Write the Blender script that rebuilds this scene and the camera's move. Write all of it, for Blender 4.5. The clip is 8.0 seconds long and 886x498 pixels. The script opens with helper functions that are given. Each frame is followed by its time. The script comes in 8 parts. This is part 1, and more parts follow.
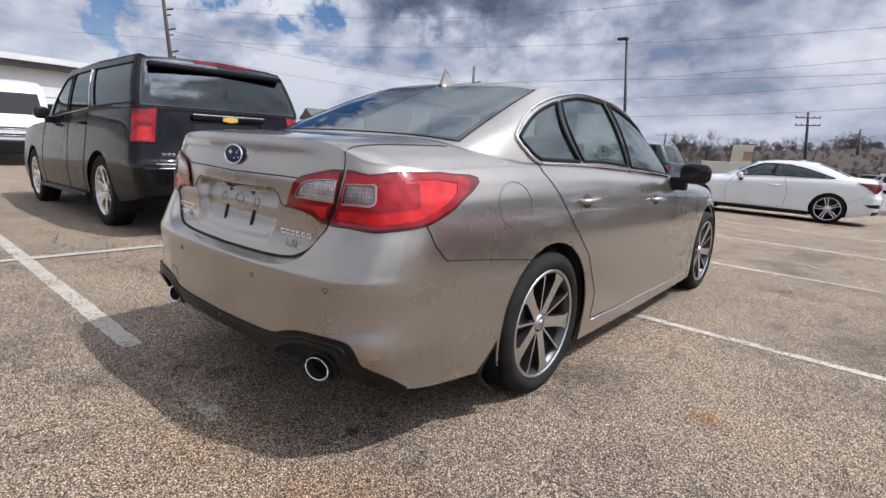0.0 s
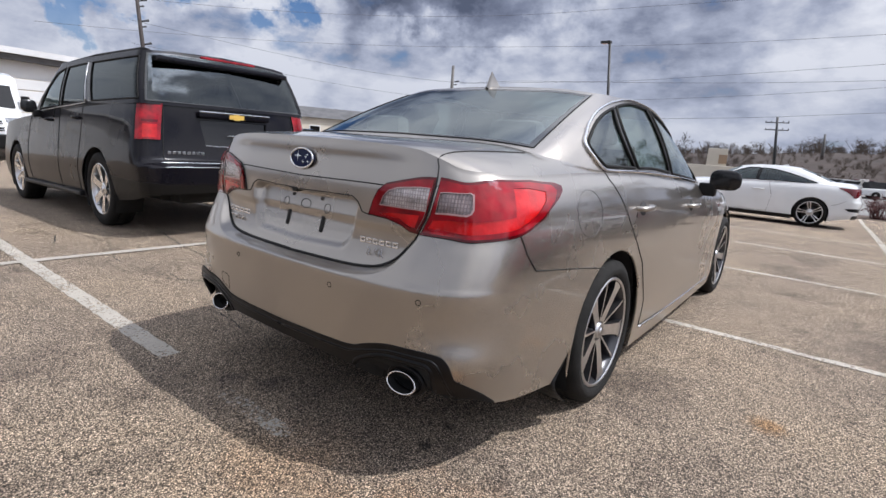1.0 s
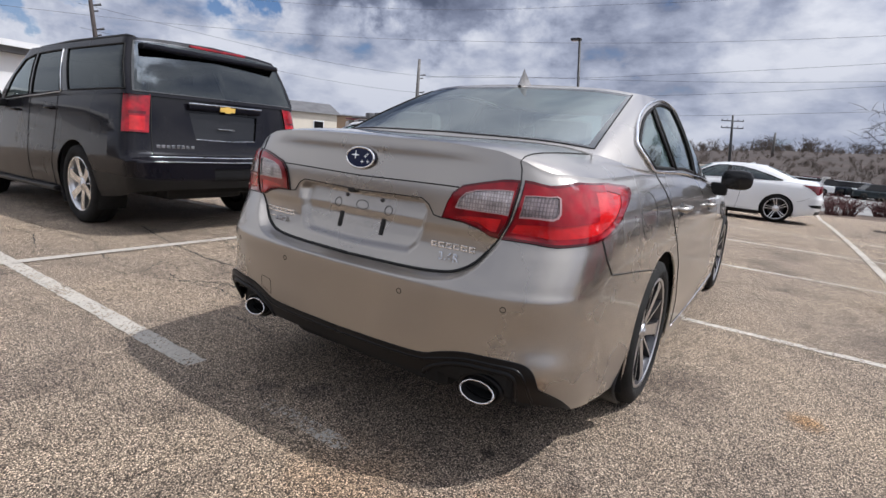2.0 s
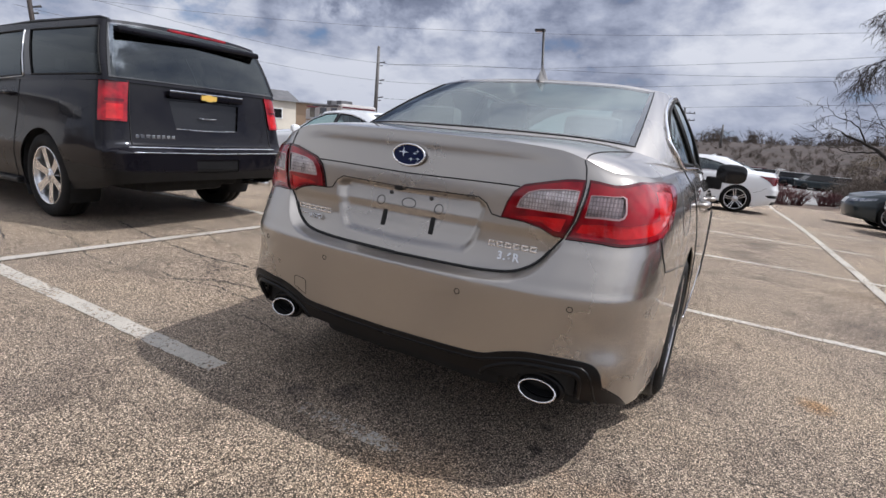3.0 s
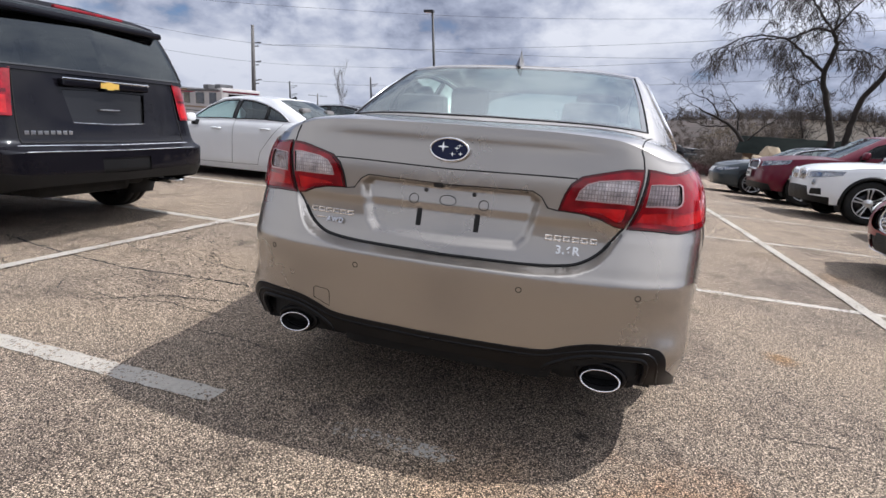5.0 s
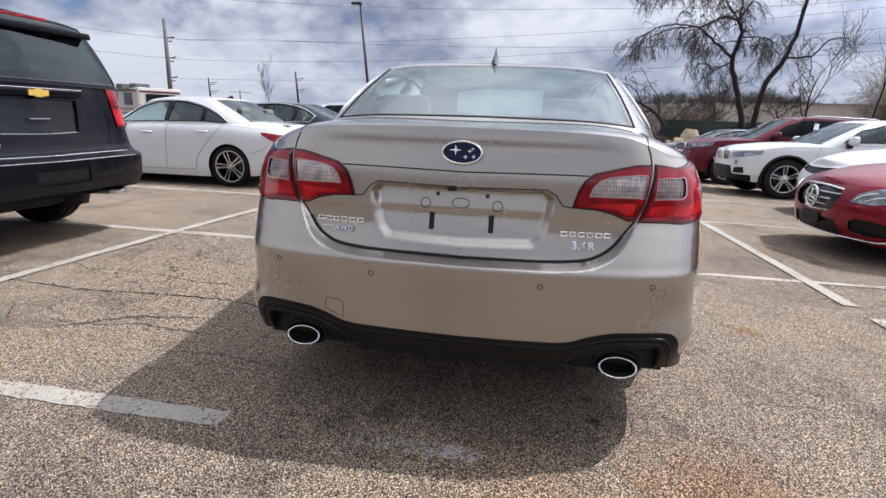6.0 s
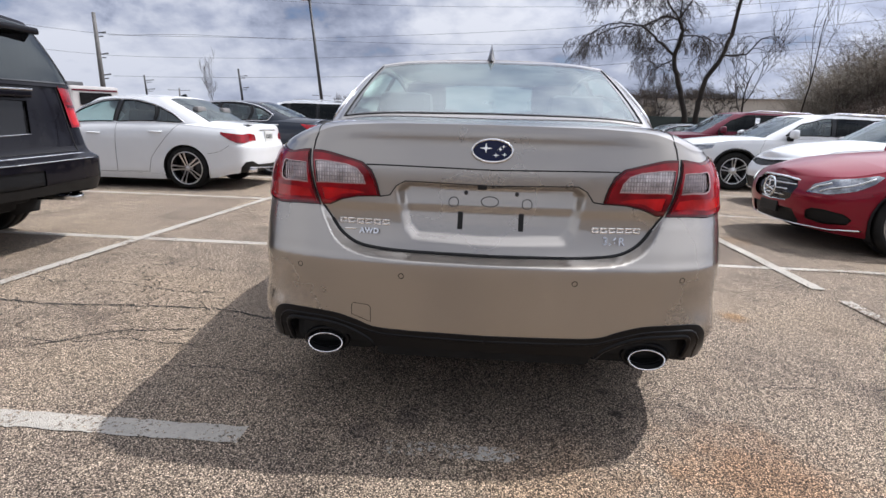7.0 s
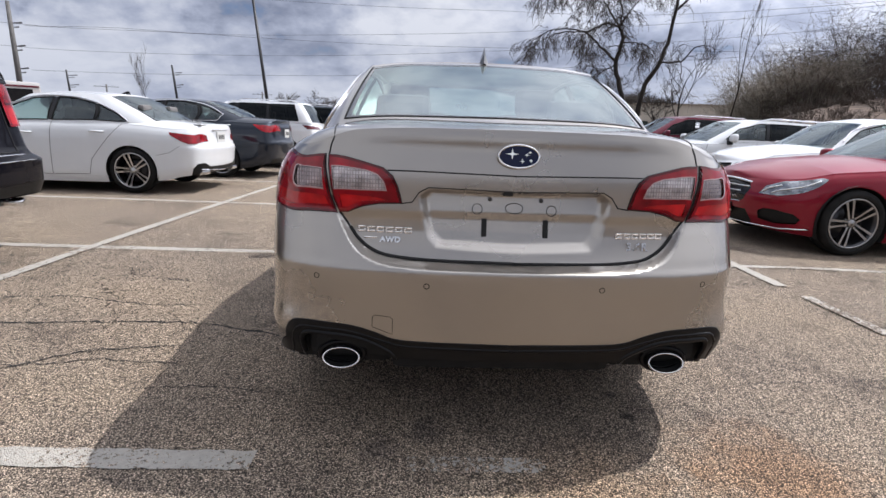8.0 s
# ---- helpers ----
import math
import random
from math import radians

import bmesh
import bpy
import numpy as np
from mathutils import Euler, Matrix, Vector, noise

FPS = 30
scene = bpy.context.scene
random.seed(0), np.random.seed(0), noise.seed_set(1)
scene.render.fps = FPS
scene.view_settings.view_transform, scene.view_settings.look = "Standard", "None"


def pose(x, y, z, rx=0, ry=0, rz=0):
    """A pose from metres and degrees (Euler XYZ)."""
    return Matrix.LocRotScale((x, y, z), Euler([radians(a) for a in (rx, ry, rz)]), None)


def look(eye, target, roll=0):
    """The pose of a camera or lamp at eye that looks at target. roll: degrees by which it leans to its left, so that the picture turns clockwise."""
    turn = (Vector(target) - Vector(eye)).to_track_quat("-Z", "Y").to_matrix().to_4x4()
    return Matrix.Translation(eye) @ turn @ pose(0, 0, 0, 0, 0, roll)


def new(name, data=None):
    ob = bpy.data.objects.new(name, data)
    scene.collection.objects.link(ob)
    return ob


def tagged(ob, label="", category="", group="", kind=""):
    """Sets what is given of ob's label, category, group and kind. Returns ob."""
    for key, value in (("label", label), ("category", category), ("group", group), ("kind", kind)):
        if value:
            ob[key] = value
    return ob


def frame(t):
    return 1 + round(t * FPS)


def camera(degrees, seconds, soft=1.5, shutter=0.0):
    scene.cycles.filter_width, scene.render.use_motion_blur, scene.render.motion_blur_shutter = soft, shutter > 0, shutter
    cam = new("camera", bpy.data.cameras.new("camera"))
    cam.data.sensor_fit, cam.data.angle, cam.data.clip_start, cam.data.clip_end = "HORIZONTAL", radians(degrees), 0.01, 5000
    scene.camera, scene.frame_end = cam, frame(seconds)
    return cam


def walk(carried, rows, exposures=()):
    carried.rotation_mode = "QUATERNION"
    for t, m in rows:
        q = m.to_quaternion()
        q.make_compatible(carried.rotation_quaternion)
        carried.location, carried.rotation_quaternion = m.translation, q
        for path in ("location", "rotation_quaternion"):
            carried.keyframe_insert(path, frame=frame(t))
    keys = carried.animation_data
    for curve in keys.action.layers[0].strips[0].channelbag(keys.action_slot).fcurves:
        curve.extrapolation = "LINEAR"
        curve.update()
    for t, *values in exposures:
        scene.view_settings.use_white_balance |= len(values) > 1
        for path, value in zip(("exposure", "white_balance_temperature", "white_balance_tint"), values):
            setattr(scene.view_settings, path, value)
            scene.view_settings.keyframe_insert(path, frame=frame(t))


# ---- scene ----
from mathutils.bvhtree import BVHTree

cam = camera(81.7, 8.0)
METRES, EYE, TILT, LEAN, TURN = 2.457, 1.1475, 0.0, 0.0, 40.0
ROWS = [
    (0.0, 0.0, 0.0, 0.0, 0.65, -11.91, -3.09),
    (0.5, -0.0876, 0.0141, 0.0038, -0.92, -11.69, -3.5),
    (1.0, -0.1579, 0.0254, 0.0011, -1.93, -11.87, -3.9),
    (1.5, -0.2366, 0.0446, 0.0009, -4.57, -11.85, -4.43),
    (2.0, -0.3071, 0.0611, -0.0011, -5.84, -12.23, -4.53),
    (3.5, -0.4964, 0.1122, -0.0001, -13.52, -13.31, -5.22),
    (4.0, -0.547, 0.1387, -0.0053, -16.75, -13.46, -5.06),
    (5.5, -0.6808, 0.2165, 0.0013, -26.42, -14.2, -2.85),
    (6.0, -0.7325, 0.2415, 0.0069, -30.39, -14.41, -1.92),
    (6.5, -0.7762, 0.2707, 0.0098, -33.09, -14.54, -1.25),
    (7.0, -0.816, 0.3117, 0.0048, -35.89, -14.54, -1.48),
    (7.5, -0.8574, 0.3597, 0.009, -39.37, -14.38, -1.78),
    (8.0, -0.8842, 0.3976, 0.006, -41.88, -14.24, -2.05),
]
walk(cam, [(t, pose(1.985, -0.93, EYE, TILT, LEAN, TURN) @ pose(METRES * x, METRES * y, METRES * z, 90 + pitch, roll, yaw)) for t, x, y, z, yaw, pitch, roll in ROWS], [(0.0, -0.16, 6050, 12), (1.5, -0.18, 6050, 12), (3.5, -0.20, 6050, 12), (5.5, -0.03, 6050, 12), (7.0, -0.06, 6050, 12), (8.0, -0.14, 6050, 12)])

# ---- sky, sun ----
SUN = Vector((0.62, 0.30, 1.0)).normalized()
world = bpy.data.worlds.new("world")
scene.world = world
world.use_nodes = True
wn, wl = world.node_tree.nodes, world.node_tree.links
wn.clear()


def wnode(kind, **kw):
    n = wn.new(kind)
    for k, v in kw.items():
        n.inputs[k].default_value = v
    return n


def wmath(op, a, b=None):
    n = wn.new("ShaderNodeMath")
    n.operation = op
    for i, s in enumerate((a, b)):
        if s is None:
            continue
        if isinstance(s, (int, float)):
            n.inputs[i].default_value = s
        else:
            wl.new(s, n.inputs[i])
    return n.outputs[0]


sky = wn.new("ShaderNodeTexSky")
sky.sky_type, sky.sun_disc = "NISHITA", False
sky.sun_elevation = math.asin(SUN.z)
sky.sun_rotation = math.atan2(SUN.x, SUN.y)
coord = wn.new("ShaderNodeTexCoord")
sep = wn.new("ShaderNodeSeparateXYZ")
wl.new(coord.outputs["Generated"], sep.inputs[0])
zz = wmath("ADD", wmath("MAXIMUM", sep.outputs[2], 0.0), 0.40)
comb = wn.new("ShaderNodeCombineXYZ")
wl.new(wmath("DIVIDE", sep.outputs[0], zz), comb.inputs[0])
wl.new(wmath("DIVIDE", sep.outputs[1], zz), comb.inputs[1])
comb.inputs[2].default_value = 3.7


def cloud_noise(scale, detail, rough, shift):
    mp = wn.new("ShaderNodeMapping")
    mp.inputs["Location"].default_value = shift
    wl.new(comb.outputs[0], mp.inputs[0])
    n = wnode("ShaderNodeTexNoise", Scale=scale, Detail=detail, Roughness=rough)
    wl.new(mp.outputs[0], n.inputs["Vector"])
    return n.outputs["Fac"]


def wramp(fac, *stops):
    n = wn.new("ShaderNodeValToRGB")
    r = n.color_ramp
    while len(r.elements) < len(stops):
        r.elements.new(0.5)
    for e, (p, c) in zip(r.elements, stops):
        e.position, e.color = p, (*c, 1)
    wl.new(fac, n.inputs[0])
    return n.outputs[0]


def wmix(fac, a, b):
    n = wn.new("ShaderNodeMix")
    n.data_type = "RGBA"
    wl.new(fac, n.inputs[0])
    wl.new(a, n.inputs[6])
    wl.new(b, n.inputs[7])
    return n.outputs[2]


def toward(az, el, wide, soft):
    """1 near a compass direction of the sky, 0 away from it."""
    d = (math.sin(radians(az)) * math.cos(radians(el)), math.cos(radians(az)) * math.cos(radians(el)), math.sin(radians(el)))
    n = wn.new("ShaderNodeVectorMath")
    n.operation = "DOT_PRODUCT"
    wl.new(bent.outputs[0], n.inputs[0])
    n.inputs[1].default_value = d
    r = wn.new("ShaderNodeMapRange")
    r.interpolation_type = "SMOOTHSTEP"
    r.inputs[1].default_value, r.inputs[2].default_value = math.cos(radians(wide + soft)), math.cos(radians(wide))
    wl.new(n.outputs["Value"], r.inputs[0])
    return r.outputs[0]


bend = wnode("ShaderNodeTexNoise", Scale=4.5, Detail=7.0, Roughness=0.6)
wl.new(coord.outputs["Generated"], bend.inputs["Vector"])
off = wn.new("ShaderNodeVectorMath")
off.operation = "MULTIPLY_ADD"
wl.new(bend.outputs["Color"], off.inputs[0])
off.inputs[1].default_value, off.inputs[2].default_value = (0.16, 0.16, 0.16), (-0.08, -0.08, -0.08)
bent = wn.new("ShaderNodeVectorMath")
bent.operation = "ADD"
wl.new(coord.outputs["Generated"], bent.inputs[0])
wl.new(off.outputs[0], bent.inputs[1])
n_big = cloud_noise(2.3, 6, 0.52, (0.9, 2.1, 0))
n_fine = cloud_noise(6.5, 9, 0.60, (4.3, 1.2, 0))
shape = wmath("ADD", wmath("MULTIPLY", n_big, 0.66), wmath("MULTIPLY", n_fine, 0.34))
gap = wmath("MULTIPLY", toward(-67, 16.3, 3.5, 9.0), 0.29)
cover = wramp(wmath("SUBTRACT", shape, gap), (0.27, (0, 0, 0)), (0.40, (1, 1, 1)))
shade = wmath("ADD", shape, wmath("MULTIPLY", toward(-62, 10.0, 3.0, 10.0), 0.15))
for az_, el_, wide_, soft_, much_ in ((-48, 17.0, 4.0, 8.0, 0.08), (-38, 16.0, 4.0, 8.0, 0.10), (-13, 8.5, 3.0, 11.0, 0.06), (-30, 8.0, 1.0, 8.0, 0.03), (18, 9.0, 6.0, 20.0, 0.05)):
    shade = wmath("SUBTRACT", shade, wmath("MULTIPLY", toward(az_, el_, wide_, soft_), much_))
body = wramp(shade, (0.24, (0.15, 0.175, 0.25)), (0.34, (0.34, 0.375, 0.49)), (0.42, (0.62, 0.66, 0.79)), (0.49, (0.92, 0.94, 1.02)), (0.57, (1.20, 1.20, 1.23)))
haze = wramp(sep.outputs[2], (0.0, (1, 1, 1)), (0.22, (0, 0, 0)))
veil = wn.new("ShaderNodeRGB")
veil.outputs[0].default_value = (0.64, 0.68, 0.80, 1)
dim = wn.new("ShaderNodeVectorMath")
dim.operation = "MULTIPLY"
dim.inputs[1].default_value = (0.075, 0.098, 0.130)
wl.new(sky.outputs[0], dim.inputs[0])
clouds = wmix(wmath("MULTIPLY", haze, 0.55), body, veil.outputs[0])
mixed = wmix(wmath("MAXIMUM", cover, wmath("MULTIPLY", haze, 0.6)), dim.outputs[0], clouds)
back = wnode("ShaderNodeBackground")
wl.new(mixed, back.inputs[0])
halo = toward(math.degrees(math.atan2(SUN.x, SUN.y)), math.degrees(math.asin(SUN.z)), 1.0, 13.0)
glow = toward(math.degrees(math.atan2(SUN.x, SUN.y)), math.degrees(math.asin(SUN.z)), 6.0, 62.0)
wl.new(wmath("ADD", wmath("ADD", 0.74, wmath("MULTIPLY", glow, 0.90)), wmath("MULTIPLY", halo, 5.0)), back.inputs["Strength"])
wout = wn.new("ShaderNodeOutputWorld")
wl.new(back.outputs[0], wout.inputs[0])

sun = bpy.data.lights.new("sun", "SUN")
sun.energy, sun.angle, sun.color = 5.0, radians(0.6), (1.0, 0.95, 0.87)
sun_ob = new("sun", sun)
sun_ob.matrix_world = look(SUN * 60, (0, 0, 0))


# ---- materials ----
def mat(name, color, rough=0.5, metal=0.0, coat=0.0, spec=0.5, vary=0.0, scale=8.0, bump=0.0, bscale=60.0, trans=0.0, alpha=1.0, ior=1.45, rvary=0.0):
    m = bpy.data.materials.new(name)
    m.use_nodes = True
    nt = m.node_tree
    b = nt.nodes["Principled BSDF"]
    b.inputs["Base Color"].default_value = (*color, 1)
    b.inputs["Roughness"].default_value = rough
    b.inputs["Metallic"].default_value = metal
    b.inputs["Coat Weight"].default_value = coat
    b.inputs["Coat Roughness"].default_value = 0.04
    b.inputs["Specular IOR Level"].default_value = spec
    b.inputs["Transmission Weight"].default_value = trans
    b.inputs["IOR"].default_value = ior
    b.inputs["Alpha"].default_value = alpha
    tc = nt.nodes.new("ShaderNodeTexCoord")
    if vary or rvary:
        n = nt.nodes.new("ShaderNodeTexNoise")
        n.inputs["Scale"].default_value = scale
        n.inputs["Detail"].default_value = 6
        nt.links.new(tc.outputs["Object"], n.inputs["Vector"])
        if vary:
            r = nt.nodes.new("ShaderNodeValToRGB")
            r.color_ramp.elements[0].position, r.color_ramp.elements[1].position = 0.3, 0.7
            r.color_ramp.elements[0].color = (*[c * (1 - vary) for c in color], 1)
            r.color_ramp.elements[1].color = (*[min(1, c * (1 + vary)) for c in color], 1)
            nt.links.new(n.outputs["Fac"], r.inputs[0])
            nt.links.new(r.outputs[0], b.inputs["Base Color"])
        if rvary:
            mr = nt.nodes.new("ShaderNodeMapRange")
            mr.inputs[3].default_value, mr.inputs[4].default_value = max(0, rough - rvary), rough + rvary
            nt.links.new(n.outputs["Fac"], mr.inputs[0])
            nt.links.new(mr.outputs[0], b.inputs["Roughness"])
    if bump:
        n2 = nt.nodes.new("ShaderNodeTexNoise")
        n2.inputs["Scale"].default_value = bscale
        n2.inputs["Detail"].default_value = 4
        nt.links.new(tc.outputs["Object"], n2.inputs["Vector"])
        bp = nt.nodes.new("ShaderNodeBump")
        bp.inputs["Strength"].default_value = bump
        bp.inputs["Distance"].default_value = 0.01
        nt.links.new(n2.outputs["Fac"], bp.inputs["Height"])
        nt.links.new(bp.outputs[0], b.inputs["Normal"])
    return m


def paint(name, color, metal=0.0, rough=0.35, flake=0.0, coat=0.9, spec=0.15):
    """Car paint: a base under clear coat, with faint dust and metal flake."""
    m = mat(name, color, rough, metal, coat=coat, spec=spec, vary=0.05, scale=1.7, rvary=0.06)
    if flake:
        nt = m.node_tree
        b = nt.nodes["Principled BSDF"]
        tc = nt.nodes.new("ShaderNodeTexCoord")
        v = nt.nodes.new("ShaderNodeTexNoise")
        v.inputs["Scale"].default_value = 900
        bp = nt.nodes.new("ShaderNodeBump")
        bp.inputs["Strength"].default_value, bp.inputs["Distance"].default_value = flake, 0.002
        nt.links.new(tc.outputs["Object"], v.inputs["Vector"])
        nt.links.new(v.outputs["Fac"], bp.inputs["Height"])
        nt.links.new(bp.outputs[0], b.inputs["Normal"])
    return m


def glass(name, tint, density, rough=0.0, index=1.9):
    """Thin tinted car glass: part clear, part dark, with a mirror sheen on top."""
    m = bpy.data.materials.new(name)
    m.use_nodes = True
    nt = m.node_tree
    nt.nodes.clear()
    tr = nt.nodes.new("ShaderNodeBsdfTransparent")
    tr.inputs[0].default_value = (*[1 - density * (1 - c) for c in tint], 1)
    gl = nt.nodes.new("ShaderNodeBsdfGlossy")
    gl.inputs["Color"].default_value = (0.90, 0.98, 1.0, 1)
    gl.inputs["Roughness"].default_value = rough
    fr = nt.nodes.new("ShaderNodeFresnel")
    fr.inputs[0].default_value = index
    mx = nt.nodes.new("ShaderNodeMixShader")
    out = nt.nodes.new("ShaderNodeOutputMaterial")
    nt.links.new(fr.outputs[0], mx.inputs[0])
    nt.links.new(tr.outputs[0], mx.inputs[1])
    nt.links.new(gl.outputs[0], mx.inputs[2])
    nt.links.new(mx.outputs[0], out.inputs[0])
    return m


M_CHAMPAGNE = paint("champagne_paint", (0.385, 0.355, 0.320), 0.92, 0.285, 0.0, 1.0)
M_GREY_SUV = paint("dark_grey_paint", (0.0058, 0.0054, 0.0078), 0.0, 0.28, 0.0, 0.45, 0.02)
M_WHITE = paint("white_paint", (0.68, 0.69, 0.70), 0.0, 0.4)
M_PEARL = paint("pearl_paint", (0.74, 0.75, 0.76), 0.0, 0.4)
M_RED = paint("red_paint", (0.205, 0.005, 0.018), 0.4, 0.35, 0.0, 0.55)
M_MAROON = paint("maroon_paint", (0.105, 0.005, 0.018), 0.3, 0.35, 0.0, 0.55)
M_SLATE = paint("slate_paint", (0.016, 0.021, 0.032), 0.5, 0.35)
M_BLUE = paint("blue_paint", (0.02, 0.06, 0.16), 0.4, 0.35)
M_DARK = paint("dark_paint", (0.03, 0.04, 0.045), 0.4, 0.35)
M_BLACK = mat("black_plastic", (0.005, 0.005, 0.0055), 0.45, spec=0.3, vary=0.25, scale=5, bump=0.12, bscale=300)
M_GLOSSBLACK = mat("gloss_black", (0.01, 0.01, 0.011), 0.12)
M_SEAM = mat("seam_black", (0.006, 0.006, 0.006), 0.7)
M_RUBBER = mat("tyre_rubber", (0.013, 0.0125, 0.012), 0.8, spec=0.25, vary=0.35, scale=9, bump=0.25, bscale=120)
M_CHROME = mat("chrome", (0.82, 0.82, 0.83), 0.08, 1.0)
M_ALLOY = mat("machined_alloy", (0.62, 0.62, 0.63), 0.28, 1.0, vary=0.08, scale=40)
M_DULLALLOY = mat("dull_alloy", (0.36, 0.355, 0.35), 0.35, 1.0, vary=0.1, scale=30)
M_DARKALLOY = mat("dark_alloy", (0.07, 0.07, 0.075), 0.35, 0.8)
M_UNDER = mat("underbody", (0.012, 0.012, 0.012), 0.85, vary=0.4, scale=6)
M_REDLENS = mat("red_lens", (0.235, 0.002, 0.007), 0.10, coat=1.0, spec=0.1, vary=0.50, scale=13)
M_DEEPRED = mat("deep_red_lens", (0.085, 0.002, 0.005), 0.1, coat=1.0, spec=0.1, vary=0.3, scale=9)
M_BRIGHTRED = mat("bright_red_lens", (0.44, 0.005, 0.006), 0.1, coat=1.0, spec=0.2, vary=0.35, scale=14, bump=0.2, bscale=60)


def ribbed(name, color, metal, rough, pitch, axis, vary):
    """A moulded lens with fine ribs."""
    m = mat(name, color, rough, metal, coat=1.0, vary=vary, scale=26)
    nt = m.node_tree
    tc = nt.nodes.new("ShaderNodeTexCoord")
    w = nt.nodes.new("ShaderNodeTexWave")
    w.bands_direction = axis
    w.inputs["Scale"].default_value = pitch
    w.inputs["Distortion"].default_value = 0.4
    bp = nt.nodes.new("ShaderNodeBump")
    bp.inputs["Strength"].default_value, bp.inputs["Distance"].default_value = 0.45, 0.003
    nt.links.new(tc.outputs["Object"], w.inputs["Vector"])
    nt.links.new(w.outputs["Fac"], bp.inputs["Height"])
    b = nt.nodes["Principled BSDF"]
    nt.links.new(bp.outputs[0], b.inputs["Normal"])
    # the reflector's cells behind the lens
    cell = nt.nodes.new("ShaderNodeTexBrick")
    cell.offset = 0.0
    cell.inputs["Color1"].default_value, cell.inputs["Color2"].default_value = (1, 1, 1, 1), (0.55, 0.52, 0.52, 1)
    cell.inputs["Mortar"].default_value = (0.22, 0.18, 0.18, 1)
    cell.inputs["Scale"].default_value, cell.inputs["Mortar Size"].default_value = 1.0, 0.0016
    cell.inputs["Brick Width"].default_value, cell.inputs["Row Height"].default_value = 0.0095, 0.013
    sep = nt.nodes.new("ShaderNodeSeparateXYZ")
    com = nt.nodes.new("ShaderNodeCombineXYZ")
    nt.links.new(tc.outputs["Object"], sep.inputs[0])
    nt.links.new(sep.outputs["X"], com.inputs["X"])
    nt.links.new(sep.outputs["Z"], com.inputs["Y"])
    nt.links.new(com.outputs[0], cell.inputs["Vector"])
    mul = nt.nodes.new("ShaderNodeMix")
    mul.data_type, mul.blend_type = "RGBA", "MULTIPLY"
    mul.inputs[0].default_value = 0.6
    nt.links.new(b.inputs["Base Color"].links[0].from_socket, mul.inputs[6])
    nt.links.new(cell.outputs["Color"], mul.inputs[7])
    nt.links.new(mul.outputs[2], b.inputs["Base Color"])
    return m


M_CLEARLENS = ribbed("clear_lens", (0.64, 0.58, 0.57), 0.5, 0.14, 30, "X", 0.35)
M_GREYLENS = ribbed("grey_lens", (0.36, 0.29, 0.285), 0.6, 0.12, 30, "X", 0.3)
M_HEADLENS = mat("head_lens", (0.24, 0.25, 0.27), 0.1, 0.7, coat=1.0, vary=0.8, scale=16)
M_GLASS = glass("tinted_glass", (0.35, 0.50, 0.48), 0.80)
M_DUSKGLASS = glass("dusk_glass", (0.16, 0.23, 0.23), 0.93)
M_REARGLASS = glass("rear_glass", (0.30, 0.46, 0.45), 0.88, 0.0, 3.6)
M_PRIVACY = glass("privacy_glass", (0.04, 0.04, 0.045), 0.98, 0.0, 1.32)
M_REARDARK = glass("rear_privacy_glass", (0.045, 0.045, 0.05), 0.98, 0.0, 1.62)
M_SEAT = mat("seat_leather", (0.16, 0.15, 0.145), 0.6, vary=0.2, scale=7)
M_TRIMGREY = mat("interior_trim", (0.05, 0.05, 0.052), 0.7, vary=0.2, scale=5)
M_BLUEBADGE = mat("blue_badge", (0.003, 0.006, 0.036), 0.1, spec=0.2, coat=0.2)
M_GOLD = mat("gold_badge", (0.72, 0.47, 0.11), 0.3, 0.35)
M_PLATE = mat("plate_white", (0.6, 0.6, 0.58), 0.5)
M_STEELPOLE = mat("grey_pole", (0.12, 0.115, 0.11), 0.7, vary=0.25, scale=3)
M_OLDWOOD = mat("weathered_pole", (0.055, 0.045, 0.042), 0.8, vary=0.3, scale=3)
M_BLACKPOLE = mat("black_pole", (0.02, 0.02, 0.022), 0.5, vary=0.2, scale=4)
M_BARK = mat("bark", (0.024, 0.019, 0.016), 0.9, vary=0.4, scale=6, bump=0.5, bscale=30)
M_WIRE = mat("wire", (0.13, 0.13, 0.14), 0.6)


# ---- mesh helpers ----
class Curve:
    """A smooth curve through (t, value) points, quick to read at many places."""

    def __init__(self, pts):
        p = np.array(sorted(pts), float)
        t, v = p[:, 0], p[:, 1]
        d = np.diff(v) / np.diff(t)
        m = np.zeros_like(v)
        m[0], m[-1] = d[0], d[-1]
        for i in range(1, len(v) - 1):
            m[i] = 0 if d[i - 1] * d[i] <= 0 else 2 * d[i - 1] * d[i] / (d[i - 1] + d[i])
        self.x = np.linspace(t[0], t[-1], 600)
        k = np.clip(np.searchsorted(t, self.x, "right") - 1, 0, len(t) - 2)
        h = t[k + 1] - t[k]
        s = (self.x - t[k]) / h
        self.y = (1 + 2 * s) * (1 - s) ** 2 * v[k] + s * (1 - s) ** 2 * h * m[k] + s * s * (3 - 2 * s) * v[k + 1] + s * s * (s - 1) * h * m[k + 1]

    def __call__(self, t):
        return np.interp(t, self.x, self.y)


def part(name, bm, material, parent=None, label="", smooth=True):
    """Links a bmesh as one mesh object, under a thing or a part."""
    me = bpy.data.meshes.new(name)
    bm.normal_update()
    bm.to_mesh(me)
    bm.free()
    return link_mesh(name, me, material, parent, label, smooth)


